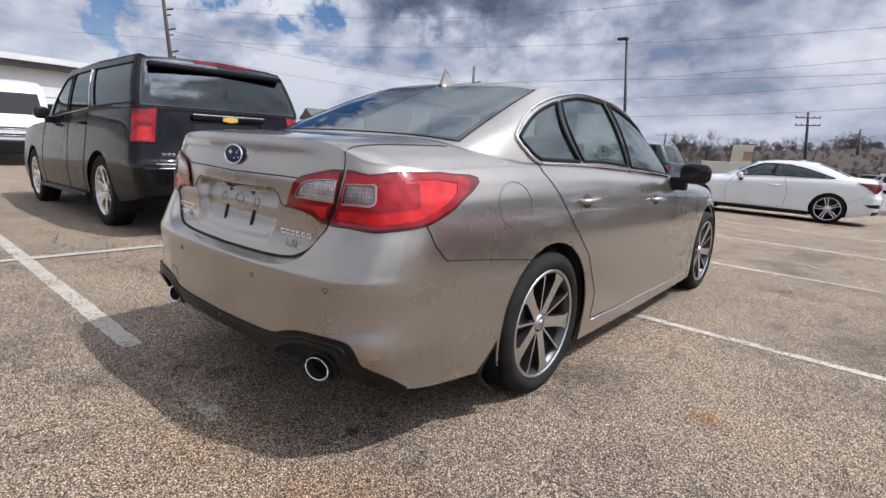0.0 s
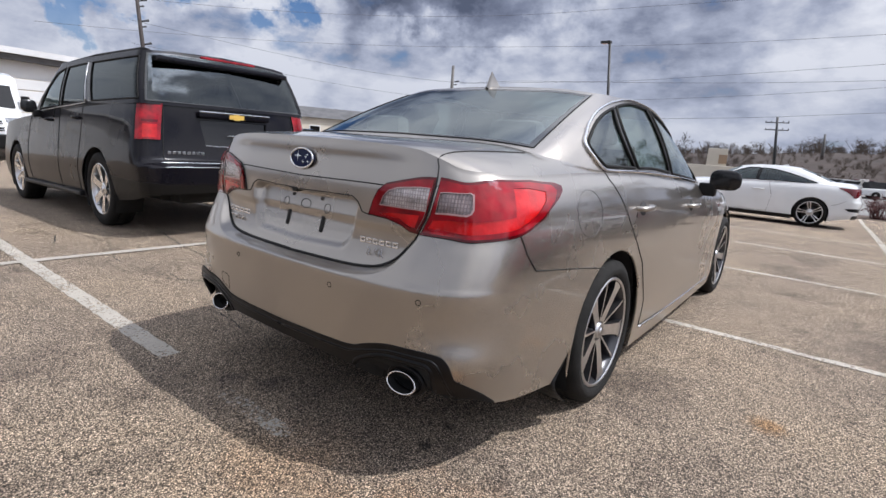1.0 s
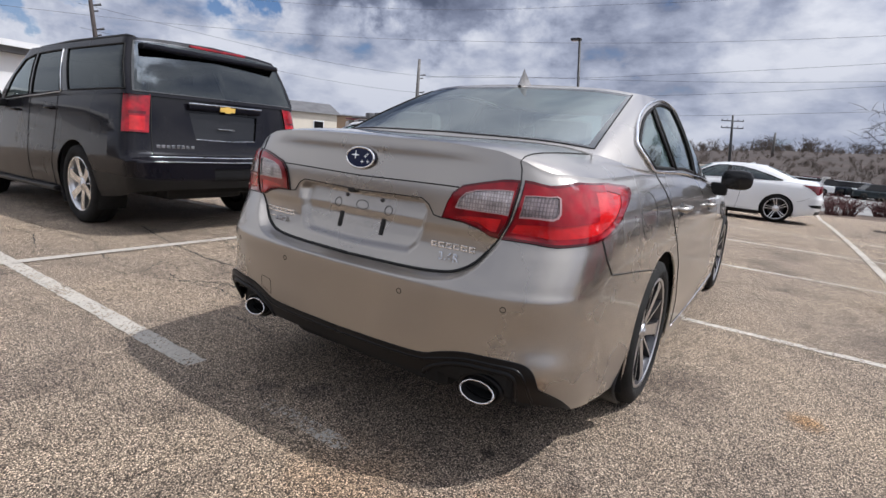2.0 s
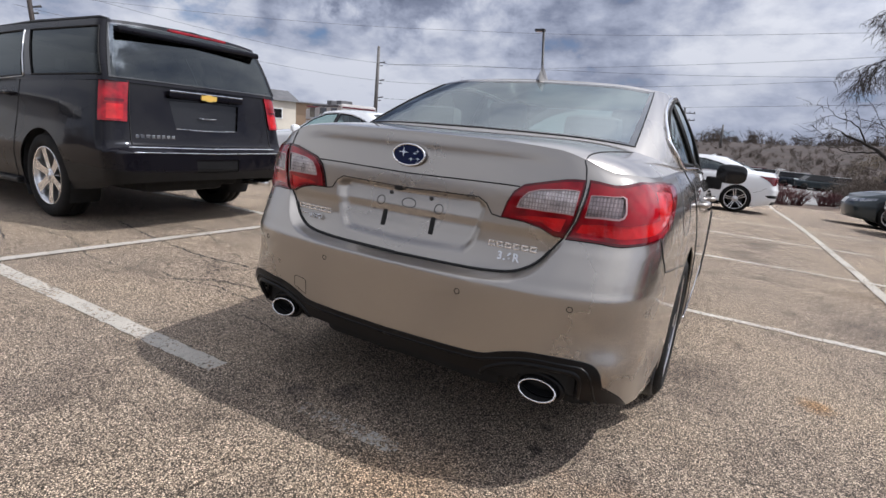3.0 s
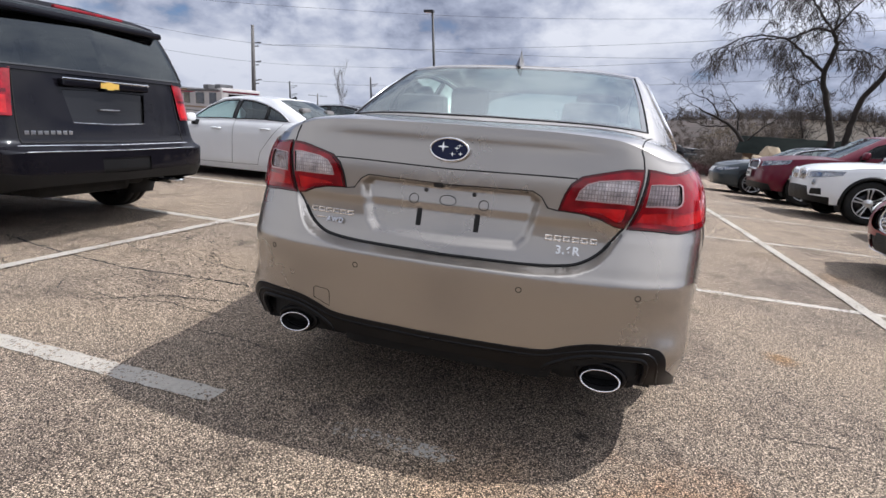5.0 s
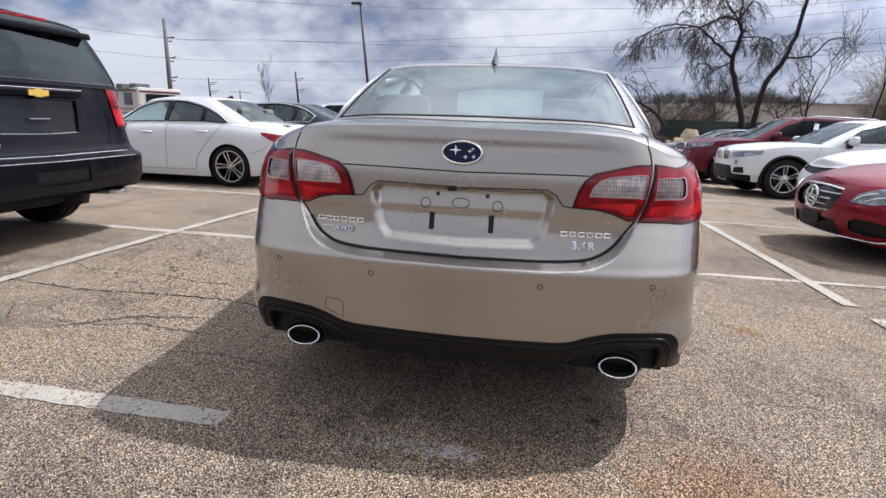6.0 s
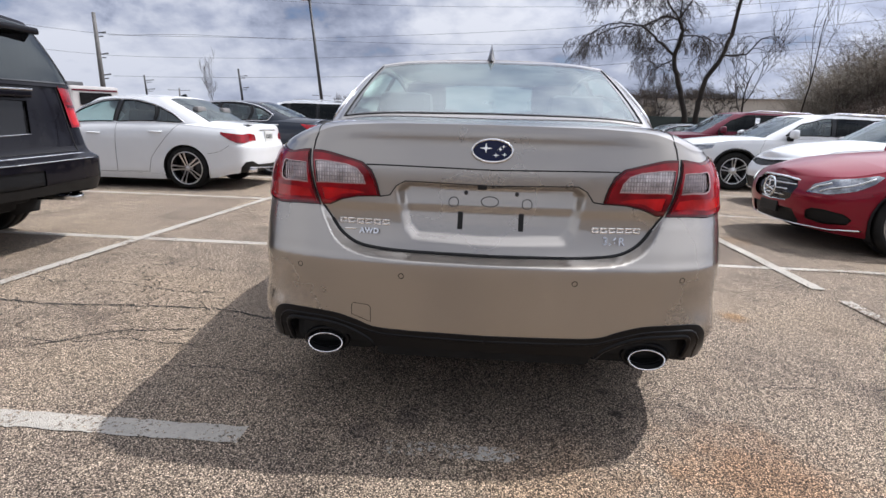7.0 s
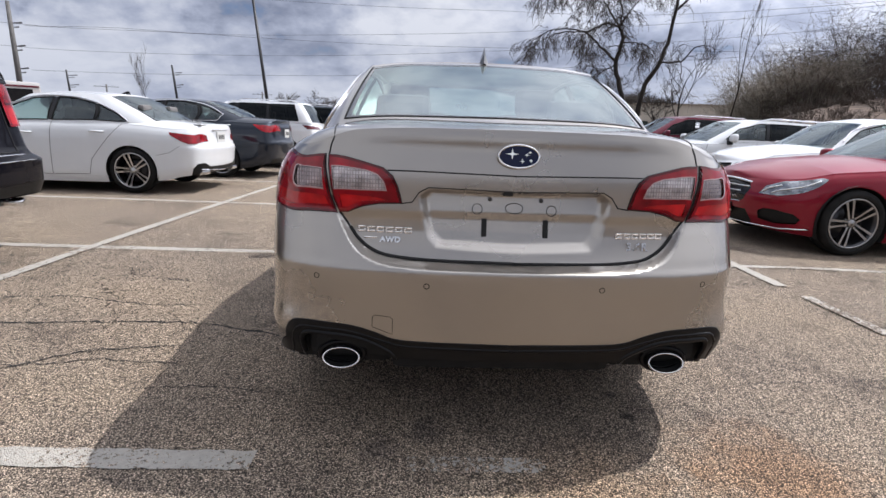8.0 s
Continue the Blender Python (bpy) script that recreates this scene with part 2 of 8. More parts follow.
def link_mesh(name, me, material, parent=None, label="", smooth=True):
    if material is not None:
        me.materials.append(material)
    if smooth and len(me.polygons):
        me.polygons.foreach_set("use_smooth", [True] * len(me.polygons))
    ob = new(name, me)
    ob.parent = parent
    if label:
        ob["label"] = label
    return ob


def mesh_of(name, verts, faces, material, parent=None, label="", smooth=True, normals=None):
    me = bpy.data.meshes.new(name)
    me.from_pydata([tuple(map(float, v)) for v in verts], [], [tuple(f) for f in faces])
    me.update()
    ob = link_mesh(name, me, material, parent, label, smooth)
    if normals is not None:
        me.normals_split_custom_set_from_vertices([tuple(map(float, n)) for n in normals])
    return ob


def box_bm(x0, x1, y0, y1, z0, z1, bevel=0.0, seg=2):
    bm = bmesh.new()
    bmesh.ops.create_cube(bm, size=1, matrix=Matrix.Translation(((x0 + x1) / 2, (y0 + y1) / 2, (z0 + z1) / 2)) @ Matrix.Diagonal((x1 - x0, y1 - y0, z1 - z0, 1)))
    if bevel:
        bmesh.ops.bevel(bm, geom=bm.edges[:], offset=bevel, segments=seg, affect="EDGES", profile=0.6)
    return bm


def box_part(name, b, material, parent=None, label="", bevel=0.01, m=None):
    bm = box_bm(*b, bevel=bevel)
    if m is not None:
        bm.transform(m)
    return part(name, bm, material, parent, label, smooth=False)


def tube_arrays(path, radius, n=6, closed=False, cap=True):
    """A tube along a path; radius may be one number or one for each point."""
    path = [Vector(p) for p in path]
    k = len(path)
    rs = [radius] * k if isinstance(radius, (int, float)) else radius
    verts, faces = [], []
    ref = None
    for i, p in enumerate(path):
        a = path[(i - 1) % k] if closed or i > 0 else p
        b = path[(i + 1) % k] if closed or i < k - 1 else p
        t = (b - a).normalized()
        if ref is None:
            ref = t.orthogonal().normalized()
        ref = (ref - t * ref.dot(t)).normalized()
        side = t.cross(ref)
        for j in range(n):
            w = 2 * math.pi * j / n
            verts.append(p + (ref * math.cos(w) + side * math.sin(w)) * rs[i])
    for i in range(k if closed else k - 1):
        for j in range(n):
            a, b = i * n + j, i * n + (j + 1) % n
            c, d = ((i + 1) % k) * n + (j + 1) % n, ((i + 1) % k) * n + j
            faces.append((a, b, c, d))
    if cap and not closed:
        faces.append(tuple(reversed(range(n))))
        faces.append(tuple(range((k - 1) * n, k * n)))
    return verts, faces


def tube(name, path, radius, material, parent=None, label="", n=6, closed=False):
    v, f = tube_arrays(path, radius, n, closed)
    return mesh_of(name, v, f, material, parent, label)


def lathe_arrays(profile, n=40, axis="x"):
    """Turns (along, radius) points round the x axis."""
    verts, faces = [], []
    k = len(profile)
    for j in range(n):
        w = 2 * math.pi * j / n
        for a, r in profile:
            verts.append((a, r * math.cos(w), r * math.sin(w)))
    for j in range(n):
        for i in range(k - 1):
            a, b = j * k + i, j * k + i + 1
            c, d = ((j + 1) % n) * k + i + 1, ((j + 1) % n) * k + i
            faces.append((a, b, c, d))
    return verts, faces


# ---- vehicle skins ----
def inside(poly, x, y):
    """Which points lie within a polygon."""
    x, y = np.asarray(x), np.asarray(y)
    r = np.zeros(x.shape, bool)
    n = len(poly)
    for i in range(n):
        (x0, y0), (x1, y1) = poly[i], poly[(i + 1) % n]
        hit = (y0 > y) != (y1 > y)
        with np.errstate(divide="ignore", invalid="ignore"):
            r ^= hit & (x < (x1 - x0) * (y - y0) / (y1 - y0 + 1e-12) + x0)
    return r


def depth_in(poly, x, y):
    """The distance to a polygon's border: above 0 within it."""
    x, y = np.asarray(x, float), np.asarray(y, float)
    best = np.full(x.shape, 9.0)
    n = len(poly)
    for i in range(n):
        (x0, y0), (x1, y1) = poly[i], poly[(i + 1) % n]
        dx, dy = x1 - x0, y1 - y0
        t = np.clip(((x - x0) * dx + (y - y0) * dy) / (dx * dx + dy * dy + 1e-12), 0, 1)
        best = np.minimum(best, np.hypot(x - x0 - t * dx, y - y0 - t * dy))
    return np.where(inside(poly, x, y), best, -best)


def cut_grid(us, vs, regions):
    """A flat grid cut along the borders of polygons: {name: (points, faces)}, the first polygon that holds a face names it."""
    bm = bmesh.new()
    rows = [[bm.verts.new((u, v, 0)) for u in us] for v in vs]
    for j in range(len(vs) - 1):
        for i in range(len(us) - 1):
            bm.faces.new((rows[j][i], rows[j][i + 1], rows[j + 1][i + 1], rows[j + 1][i]))
    for _, poly in regions:
        lo = (min(p[0] for p in poly) - 1e-4, min(p[1] for p in poly) - 1e-4)
        hi = (max(p[0] for p in poly) + 1e-4, max(p[1] for p in poly) + 1e-4)
        for i in range(len(poly)):
            a, b = poly[i], poly[(i + 1) % len(poly)]
            if math.hypot(b[0] - a[0], b[1] - a[1]) < 1e-6:
                continue
            elo = (min(a[0], b[0]) - 1e-4, min(a[1], b[1]) - 1e-4)
            ehi = (max(a[0], b[0]) + 1e-4, max(a[1], b[1]) + 1e-4)
            fs = []
            for f in bm.faces:
                xs = [v.co.x for v in f.verts]
                if max(xs) < elo[0] or min(xs) > ehi[0]:
                    continue
                ys = [v.co.y for v in f.verts]
                if max(ys) < elo[1] or min(ys) > ehi[1]:
                    continue
                fs.append(f)
            es = {e for f in fs for e in f.edges}
            ve = {v for f in fs for v in f.verts}
            bmesh.ops.bisect_plane(bm, geom=fs + list(es) + list(ve), dist=1e-5, plane_co=(a[0], a[1], 0), plane_no=(b[1] - a[1], a[0] - b[0], 0))
    faces = list(bm.faces)
    cent = np.array([f.calc_center_median()[:2] for f in faces])
    name_of = np.full(len(faces), -1)
    for k, (_, poly) in reversed(list(enumerate(regions))):
        name_of[inside(poly, cent[:, 0], cent[:, 1])] = k
    out = {}
    for f, k in zip(faces, name_of):
        key = regions[k][0] if k >= 0 else "rest"
        pts, ids, fl = out.setdefault(key, ([], {}, []))
        ring = []
        for v in f.verts:
            c = (round(v.co.x, 6), round(v.co.y, 6))
            if c not in ids:
                ids[c] = len(pts)
                pts.append(c)
            ring.append(ids[c])
        if len(set(ring)) >= 3:
            fl.append(ring)
    bm.free()
    return {k: (np.array(p), f) for k, (p, _, f) in out.items()}


def skin_arrays(P, pts, faces, offset=0.0, mirror=""):
    """Lifts a flat piece onto the surface P. mirror: '' right side, 'left', or 'both' in one mesh."""
    e = P.blur
    u, v = pts[:, 0], pts[:, 1]
    p = P(u, v)
    n = np.cross(P(u + e, v) - P(u - e, v), P(u, v + e) - P(u, v - e))
    n /= np.linalg.norm(n, axis=1)[:, None] + 1e-12
    p = p + n * offset
    flip = np.array((-1, 1, 1))
    if mirror == "left":
        return p * flip, [f[::-1] for f in faces], n * flip
    if mirror == "both":
        k = len(p)
        on = np.abs(p[:, 0]) < 1e-4
        p2 = p * flip
        ids = np.where(on, np.arange(k), np.arange(k) + k)
        return np.vstack((p, p2)), list(faces) + [[int(ids[i]) for i in f[::-1]] for f in faces], np.vstack((n, n * flip))
    return p, faces, n


def skin_part(name, P, piece, material, parent, label="", offset=0.0, mirror=""):
    v, f, n = skin_arrays(P, piece[0], piece[1], offset, mirror)
    return mesh_of(name, v, f, material, parent, label, normals=n)


def path_on(P, poly, offset=0.0, step=0.03, close=True, sign=1):
    pts = []
    k = len(poly)
    for i in range(k if close else k - 1):
        a, b = np.array(poly[i]), np.array(poly[(i + 1) % k])
        m = max(1, int(np.hypot(*(b - a)) / step))
        for j in range(m):
            pts.append(a + (b - a) * j / m)
    if not close:
        pts.append(np.array(poly[-1]))
    pts = np.array(pts, float)
    e = 1e-3
    u, v = pts[:, 0], np.clip(pts[:, 1], 0, 1)
    p = P(u, v)
    n = np.cross(P(u + e, v) - P(u - e, v), P(u, v + e) - P(u, v - e))
    n /= np.linalg.norm(n, axis=1)[:, None] + 1e-12
    p = p + n * offset
    p[:, 0] *= sign
    return [tuple(q) for q in p]


def densify(pts, step):
    """A closed polygon with more points on its sides."""
    out = []
    for (x0, y0), (x1, y1) in zip(pts, pts[1:] + pts[:1]):
        n = max(1, int(math.hypot(x1 - x0, y1 - y0) / step))
        out += [(x0 + (x1 - x0) * i / n, y0 + (y1 - y0) * i / n) for i in range(n)]
    return out


class Skin:
    """The lower body of a vehicle, tail at y = 0 and nose at y = length: a plan contour (from the tail's middle round to the nose's middle)
    swept from the sills up to the belt."""

    def __init__(self, plan, bottom, belt_tail, belt_side, section, tail, nose, dents=(), tail_reach=0.5):
        pl = np.array(plan, float)
        s = np.concatenate(([0], np.cumsum(np.hypot(*np.diff(pl, axis=0).T))))
        self.length = pl[-1, 1]
        self.total = s[-1]
        self.cx, self.cy = Curve(list(zip(s, pl[:, 0]))), Curve(list(zip(s, pl[:, 1])))
        self.half = s[int(np.argmax(pl[:, 0]))]
        self.zb = Curve(bottom)
        self.zt = Curve([(self.u_tail(x), z) for x, z in belt_tail] + [(self.u_side(y), z) for y, z in belt_side])
        self.kx, self.ro, self.fo = Curve(section), Curve(tail), Curve(nose)
        self.dents = dents
        self.blur = 0.009 if dents else 0.002
        self.reach = tail_reach
        self.flare, self.corner = 0.0, (0, 1)

    def z_range(self, u):
        y = self.cy(u)
        return self.zb(y), self.zt(u)

    def __call__(self, u, v):
        u, v = np.asarray(u, float), np.asarray(v, float)
        sg = np.where(u < 0, -1.0, 1.0)
        ua = np.abs(u)
        over = np.maximum(ua - self.total, 0)
        x0 = self.cx(ua) - over
        y0 = self.cy(ua)
        b, t = self.zb(y0), self.zt(ua)
        z = b + (t - b) * v
        x = x0 * self.kx(v) * sg
        wr = np.clip(1 - y0 / self.reach, 0, 1)
        wf = np.clip(1 - (self.length - y0) / 0.6, 0, 1)
        y = y0 + self.ro(z) * wr ** 0.8 - self.fo(z) * wf ** 0.8
        for outer, inner, deep, sharp in self.dents:
            a, b_ = depth_in(outer, ua, z), depth_in(inner, ua, z)
            d = np.clip(np.maximum(a, 0) / (np.maximum(a, 0) + np.maximum(-b_, 0) + 1e-9), 0, 1)
            y = y + (1 - (1 - d) ** 1.12 if sharp else d * d * (3 - 2 * d)) * deep(z) * np.clip(wr * 1.2, 0, 1)
        if self.flare:
            g = self.flare * np.exp(-((z - 0.44) / 0.075) ** 2) * np.clip((ua - self.corner[0]) / 0.2, 0, 1) * np.clip((self.corner[1] - ua) / 0.3, 0, 1)
            x, y = x + g * sg, y - g
        return np.stack((x, y, z), -1)

    def u_side(self, y):
        """The contour's length at which the flank passes y."""
        us = np.linspace(self.half * 0.3, self.total, 3000)
        ys = self.cy(us)
        return float(np.interp(y, ys, us))

    def u_tail(self, x):
        us = np.linspace(0, self.half, 2000)
        return float(np.interp(x, self.cx(us), us))

    def u_nose(self, x):
        us = np.linspace(self.total, self.half, 2000)
        return float(np.interp(x, self.cx(us), us))

    def uv(self, u, z):
        b, t = self.z_range(u)
        return (u, float((z - b) / (t - b)))

    def tail_poly(self, pts, fine=0.0):
        if fine:
            pts = densify(pts, fine)
        return [self.uv(self.u_tail(x), z) for x, z in pts]

    def side_poly(self, pts):
        return [self.uv(self.u_side(y), z) for y, z in pts]

    def nose_poly(self, pts):
        return [self.uv(self.u_nose(x), z) for x, z in pts]


class Cabin:
    """The glasshouse: base and top contours with matching points (x, y, z) from the rear window's middle round to the windscreen's."""

    def __init__(self, base, top, bulge=0.02):
        k = range(len(base))
        self.n = len(base) - 1
        self.b = [Curve([(i, base[i][a]) for i in k]) for a in range(3)]
        self.t = [Curve([(i, top[i][a]) for i in k]) for a in range(3)]
        self.bulge = bulge
        self.blur = 0.002
        s, q = np.meshgrid(np.linspace(0, self.n, 1300), np.linspace(0, 1, 200))
        self.S, self.Q = s.ravel(), q.ravel()
        self.pts = self(self.S, self.Q)

    def __call__(self, s, q):
        s, q = np.asarray(s, float), np.asarray(q, float)
        sa = np.abs(s)
        p = [b(sa) * (1 - q) + t(sa) * q for b, t in zip(self.b, self.t)]
        w = 4 * q * (1 - q) * self.bulge
        side = np.clip((sa - 1.5) / 1.0, 0, 1) * np.clip((self.n - 1.5 - sa) / 1.0, 0, 1)
        sg = np.where(s < 0, -1.0, 1.0)
        return np.stack(((p[0] + w * side) * sg, p[1] - w * (sa < 2) * 0.6, p[2] + w * 0.5), -1)

    def at_side(self, y, z, lo=1.6):
        ok = (self.S > lo) & (self.S < self.n - 1.2)
        d = (self.pts[:, 1] - y) ** 2 + (self.pts[:, 2] - z) ** 2 + np.where(ok, 0, 99)
        i = int(np.argmin(d))
        return (self.S[i], self.Q[i])

    def side_poly(self, pts):
        return [self.at_side(y, z) for y, z in pts]


def wheel_mesh(kind, R, width, rim_r, spokes, face_mat, pocket_mat):
    """A wheel as one thing's parts: outer face towards +x, its middle at the origin."""
    w = width / 2
    barrel = [(w * 0.86, rim_r + 0.004), (w * 0.90, rim_r - 0.002), (w * 0.88, rim_r - 0.012), (w * 0.5, rim_r - 0.03), (-w * 0.7, rim_r - 0.03), (-w * 0.72, 0.10), (-w * 0.72, 0.0)]
    v, f = lathe_arrays(barrel, 48)
    hub = mesh_of("wheel", v, f, pocket_mat)
    tyre = [(-w * 0.75, rim_r), (-w, rim_r + 0.03), (-w, R - 0.04), (-w * 0.85, R - 0.008), (-w * 0.4, R), (-w * 0.38, R - 0.007), (-w * 0.30, R - 0.007), (-w * 0.28, R), (w * 0.28, R), (w * 0.30, R - 0.007), (w * 0.38, R - 0.007), (w * 0.4, R), (w * 0.85, R - 0.008), (w, R - 0.04), (w * 1.02, rim_r + 0.04), (w * 0.95, rim_r + 0.012), (w * 0.82, rim_r)]
    v, f = lathe_arrays(tyre, 48)
    mesh_of("tyre", v, f, M_RUBBER, hub)
    lip = [(w * 0.84, rim_r + 0.006), (w * 0.93, rim_r + 0.002), (w * 0.93, rim_r - 0.008), (w * 0.80, rim_r - 0.014)]
    v, f = lathe_arrays(lip, 48)
    mesh_of("rim_lip", v, f, face_mat, hub)
    disc = [(-w * 0.2, rim_r * 0.72), (-w * 0.12, rim_r * 0.72), (-w * 0.12, 0.06), (-w * 0.12, 0.0)]
    v, f = lathe_arrays(disc, 32)
    mesh_of("brake_disc", v, f, M_DARKALLOY, hub)
    cap = [(w * 0.35, 0.075), (w * 0.68, 0.07), (w * 0.74, 0.05), (w * 0.70, 0.032), (w * 0.76, 0.030), (w * 0.77, 0.0)]
    if len(spokes) > 5:
        cap = [(a, r * 0.55) for a, r in cap]
        for k in range(5):
            w0 = 2 * math.pi * (k + 0.5) / 5 + spokes[3]
            nut, nf = lathe_arrays([(w * 0.30, 0.011), (w * 0.56, 0.011), (w * 0.58, 0.0)], 8)
            mesh_of("wheel_nut", [(a, b - 0.057 * math.sin(w0), c + 0.057 * math.cos(w0)) for a, b, c in nut], nf, face_mat, hub)
    v, f = lathe_arrays(cap, 24)
    mesh_of("hub_cap", v, f, face_mat, hub)
    n, twin, wide, tw = spokes[:4]
    thin = spokes[4] if len(spokes) > 4 else 0
    flare = spokes[5] if len(spokes) > 5 else 1.25
    for i in range(n * (2 if thin else 1)):
        slim = i >= n
        for side in ((-1, 1) if twin else (0,)):
            bm = bmesh.new()
            rings = []
            k = thin / wide if slim else 1.0
            for r, half, x in ((0.045, wide * 0.9 * k, w * 0.66), (rim_r * 0.45, wide * 0.85 * k, w * 0.74), (rim_r * 0.8, wide * k, w * 0.84), (rim_r - 0.004, wide * (flare if not slim else 1.25) * k, w * 0.86)):
                off = side * (twin * (0.35 + 0.65 * r / rim_r))
                c = [(x, off - half, r), (x, off + half, r), (x - 0.045, off + half * 0.8, r), (x - 0.045, off - half * 0.8, r)]
                rings.append([bm.verts.new(q) for q in c])
            for a, b in zip(rings, rings[1:]):
                for j in range(4):
                    bm.faces.new((a[j], a[(j + 1) % 4], b[(j + 1) % 4], b[j])).material_index = 0 if j == 0 else 1
            bm.faces.new(rings[0])
            bm.faces.new(rings[-1][::-1])
            bmesh.ops.recalc_face_normals(bm, faces=bm.faces[:])
            bm.transform(Matrix.Rotation(2 * math.pi * (i + (0.5 if slim else 0)) / n + tw, 4, "X"))
            ob = part("spoke", bm, face_mat, hub, smooth=False)
            ob.data.materials.append(pocket_mat)
    return hub


def put_wheels(car, proto, track, rear_y, front_y, R, width):
    """Wheels as parts under the car, which share their meshes."""
    for y in (rear_y, front_y):
        for s in (1, -1):
            m = pose(s * (track - width / 2), y, R, 0, 0, 0 if s > 0 else 180)
            w = new("wheel", proto.data)
            w.parent = car
            w.matrix_local = m
            for ch in proto.children:
                c = ch.copy()
                scene.collection.objects.link(c)
                c.parent = w
    for ch in list(proto.children):
        bpy.data.objects.remove(ch)
    bpy.data.objects.remove(proto)


# ---- vehicles ----
M_FRIT = mat("glass_border", (0.012, 0.013, 0.014), 0.06, coat=1.0)
M_SEALBLACK = mat("seal_black", (0.006, 0.006, 0.006), 0.6, spec=0.2)

def circle_poly(S, y, z, r, n=28):
    """A wheel opening on the flank: an arch over the axle, open below."""
    pts = [(y + r * math.cos(a), z + r * math.sin(a)) for a in np.linspace(-0.35, math.pi + 0.35, n)]
    lo = float(S.zb(y)) - 0.05
    pts += [(pts[-1][0], lo), (pts[0][0], lo)]
    return S.side_poly(pts)


def top_sheet(S, y0, y1, spine, n=18, sharp=2):
    """The boot lid or bonnet: from the body's upper edge in to the middle line."""
    us = np.concatenate((np.linspace(0, S.half, 160), np.linspace(S.half, S.total, 160)[1:]))
    e = S(us, np.ones_like(us))
    keep = (e[:, 1] >= y0) & (e[:, 1] <= y1)
    e = e[keep]
    zc = spine(e[:, 1])
    rows = []
    for w in np.linspace(0, 1, n):
        w = w ** 1.4
        rows.append(np.stack((e[:, 0] * (1 - w), e[:, 1], e[:, 2] + (zc - e[:, 2]) * (1 - (1 - w) ** sharp)), -1))
    k = len(e)
    v = np.vstack(rows)
    f = [(j * k + i, j * k + i + 1, (j + 1) * k + i + 1, (j + 1) * k + i) for j in range(n - 1) for i in range(k - 1)]
    v2 = v * np.array((-1, 1, 1))
    f2 = [tuple(len(v) + i for i in reversed(q)) for q in f]
    return np.vstack((v, v2)), f + f2


def deck_sheet(S, y1, spine, corner=0.74, nx=26, ny=30):
    """A boot deck: a grid from the tail's upper edge forward, with the flanks' upper edges as its sides."""
    uc = S.u_tail(corner)
    tail = S(np.linspace(0, uc, nx), np.ones(nx))
    us = np.linspace(uc, S.u_side(y1 + 0.15), 200)
    side = S(us, np.ones(200))
    yc = tail[-1, 1]
    v = []
    for j in range(ny):
        t = (j / (ny - 1)) ** 1.6
        ys = yc + (y1 - yc) * t
        xs, zs = np.interp(ys, side[:, 1], side[:, 0]), np.interp(ys, side[:, 1], side[:, 2])
        for i in range(nx):
            fx = tail[i, 0] / tail[-1, 0]
            y = tail[i, 1] + (y1 - tail[i, 1]) * t
            form = lambda yy, zz_: float(spine(yy)) - (float(spine(yy)) - zz_) * fx ** 6
            z = form(y, zs) + (tail[i, 2] - form(tail[i, 1], tail[-1, 2])) * (1 - t) ** 6
            v.append((fx * xs, y, z))
    f = [(j * nx + i, j * nx + i + 1, (j + 1) * nx + i + 1, (j + 1) * nx + i) for j in range(ny - 1) for i in range(nx - 1)]
    w = [(-x, y, z) for x, y, z in v]
    return v + w, f + [tuple(len(v) + i for i in reversed(q)) for q in f]


def roof_sheet(C, spine, n=12):
    s = np.linspace(0, C.n, 160)
    e = C(s, np.ones_like(s))
    zc = spine(e[:, 1])
    rows = [np.stack((e[:, 0] * (1 - w), e[:, 1], e[:, 2] + (zc - e[:, 2]) * (1 - (1 - w) ** 2)), -1) for w in np.linspace(0, 1, n)]
    k = len(e)
    v = np.vstack(rows)
    f = [(j * k + i, j * k + i + 1, (j + 1) * k + i + 1, (j + 1) * k + i) for j in range(n - 1) for i in range(k - 1)]
    v2 = v * np.array((-1, 1, 1))
    return np.vstack((v, v2)), f + [tuple(len(v) + i for i in reversed(q)) for q in f]


def seats(root, y_front, y_rear, z, hw, material):
    for x in (-hw * 0.45, hw * 0.45):
        for y, tall in ((y_front, 0.62), (y_rear, 0.52)):
            box_part("seat", (x - 0.24, x + 0.24, y, y + 0.5, z - 0.12, z + 0.08), material, root, bevel=0.05)
            box_part("seat_back", (x - 0.24, x + 0.24, y - 0.09, y + 0.06, z, z + tall), material, root, bevel=0.05, m=Matrix.Translation((0, y, z)) @ Matrix.Rotation(radians(-14), 4, "X").inverted() @ Matrix.Translation((0, -y, -z)))
            box_part("headrest", (x - 0.13, x + 0.13, y - 0.21, y - 0.11, z + tall - 0.03, z + tall + 0.15), material, root, bevel=0.04)


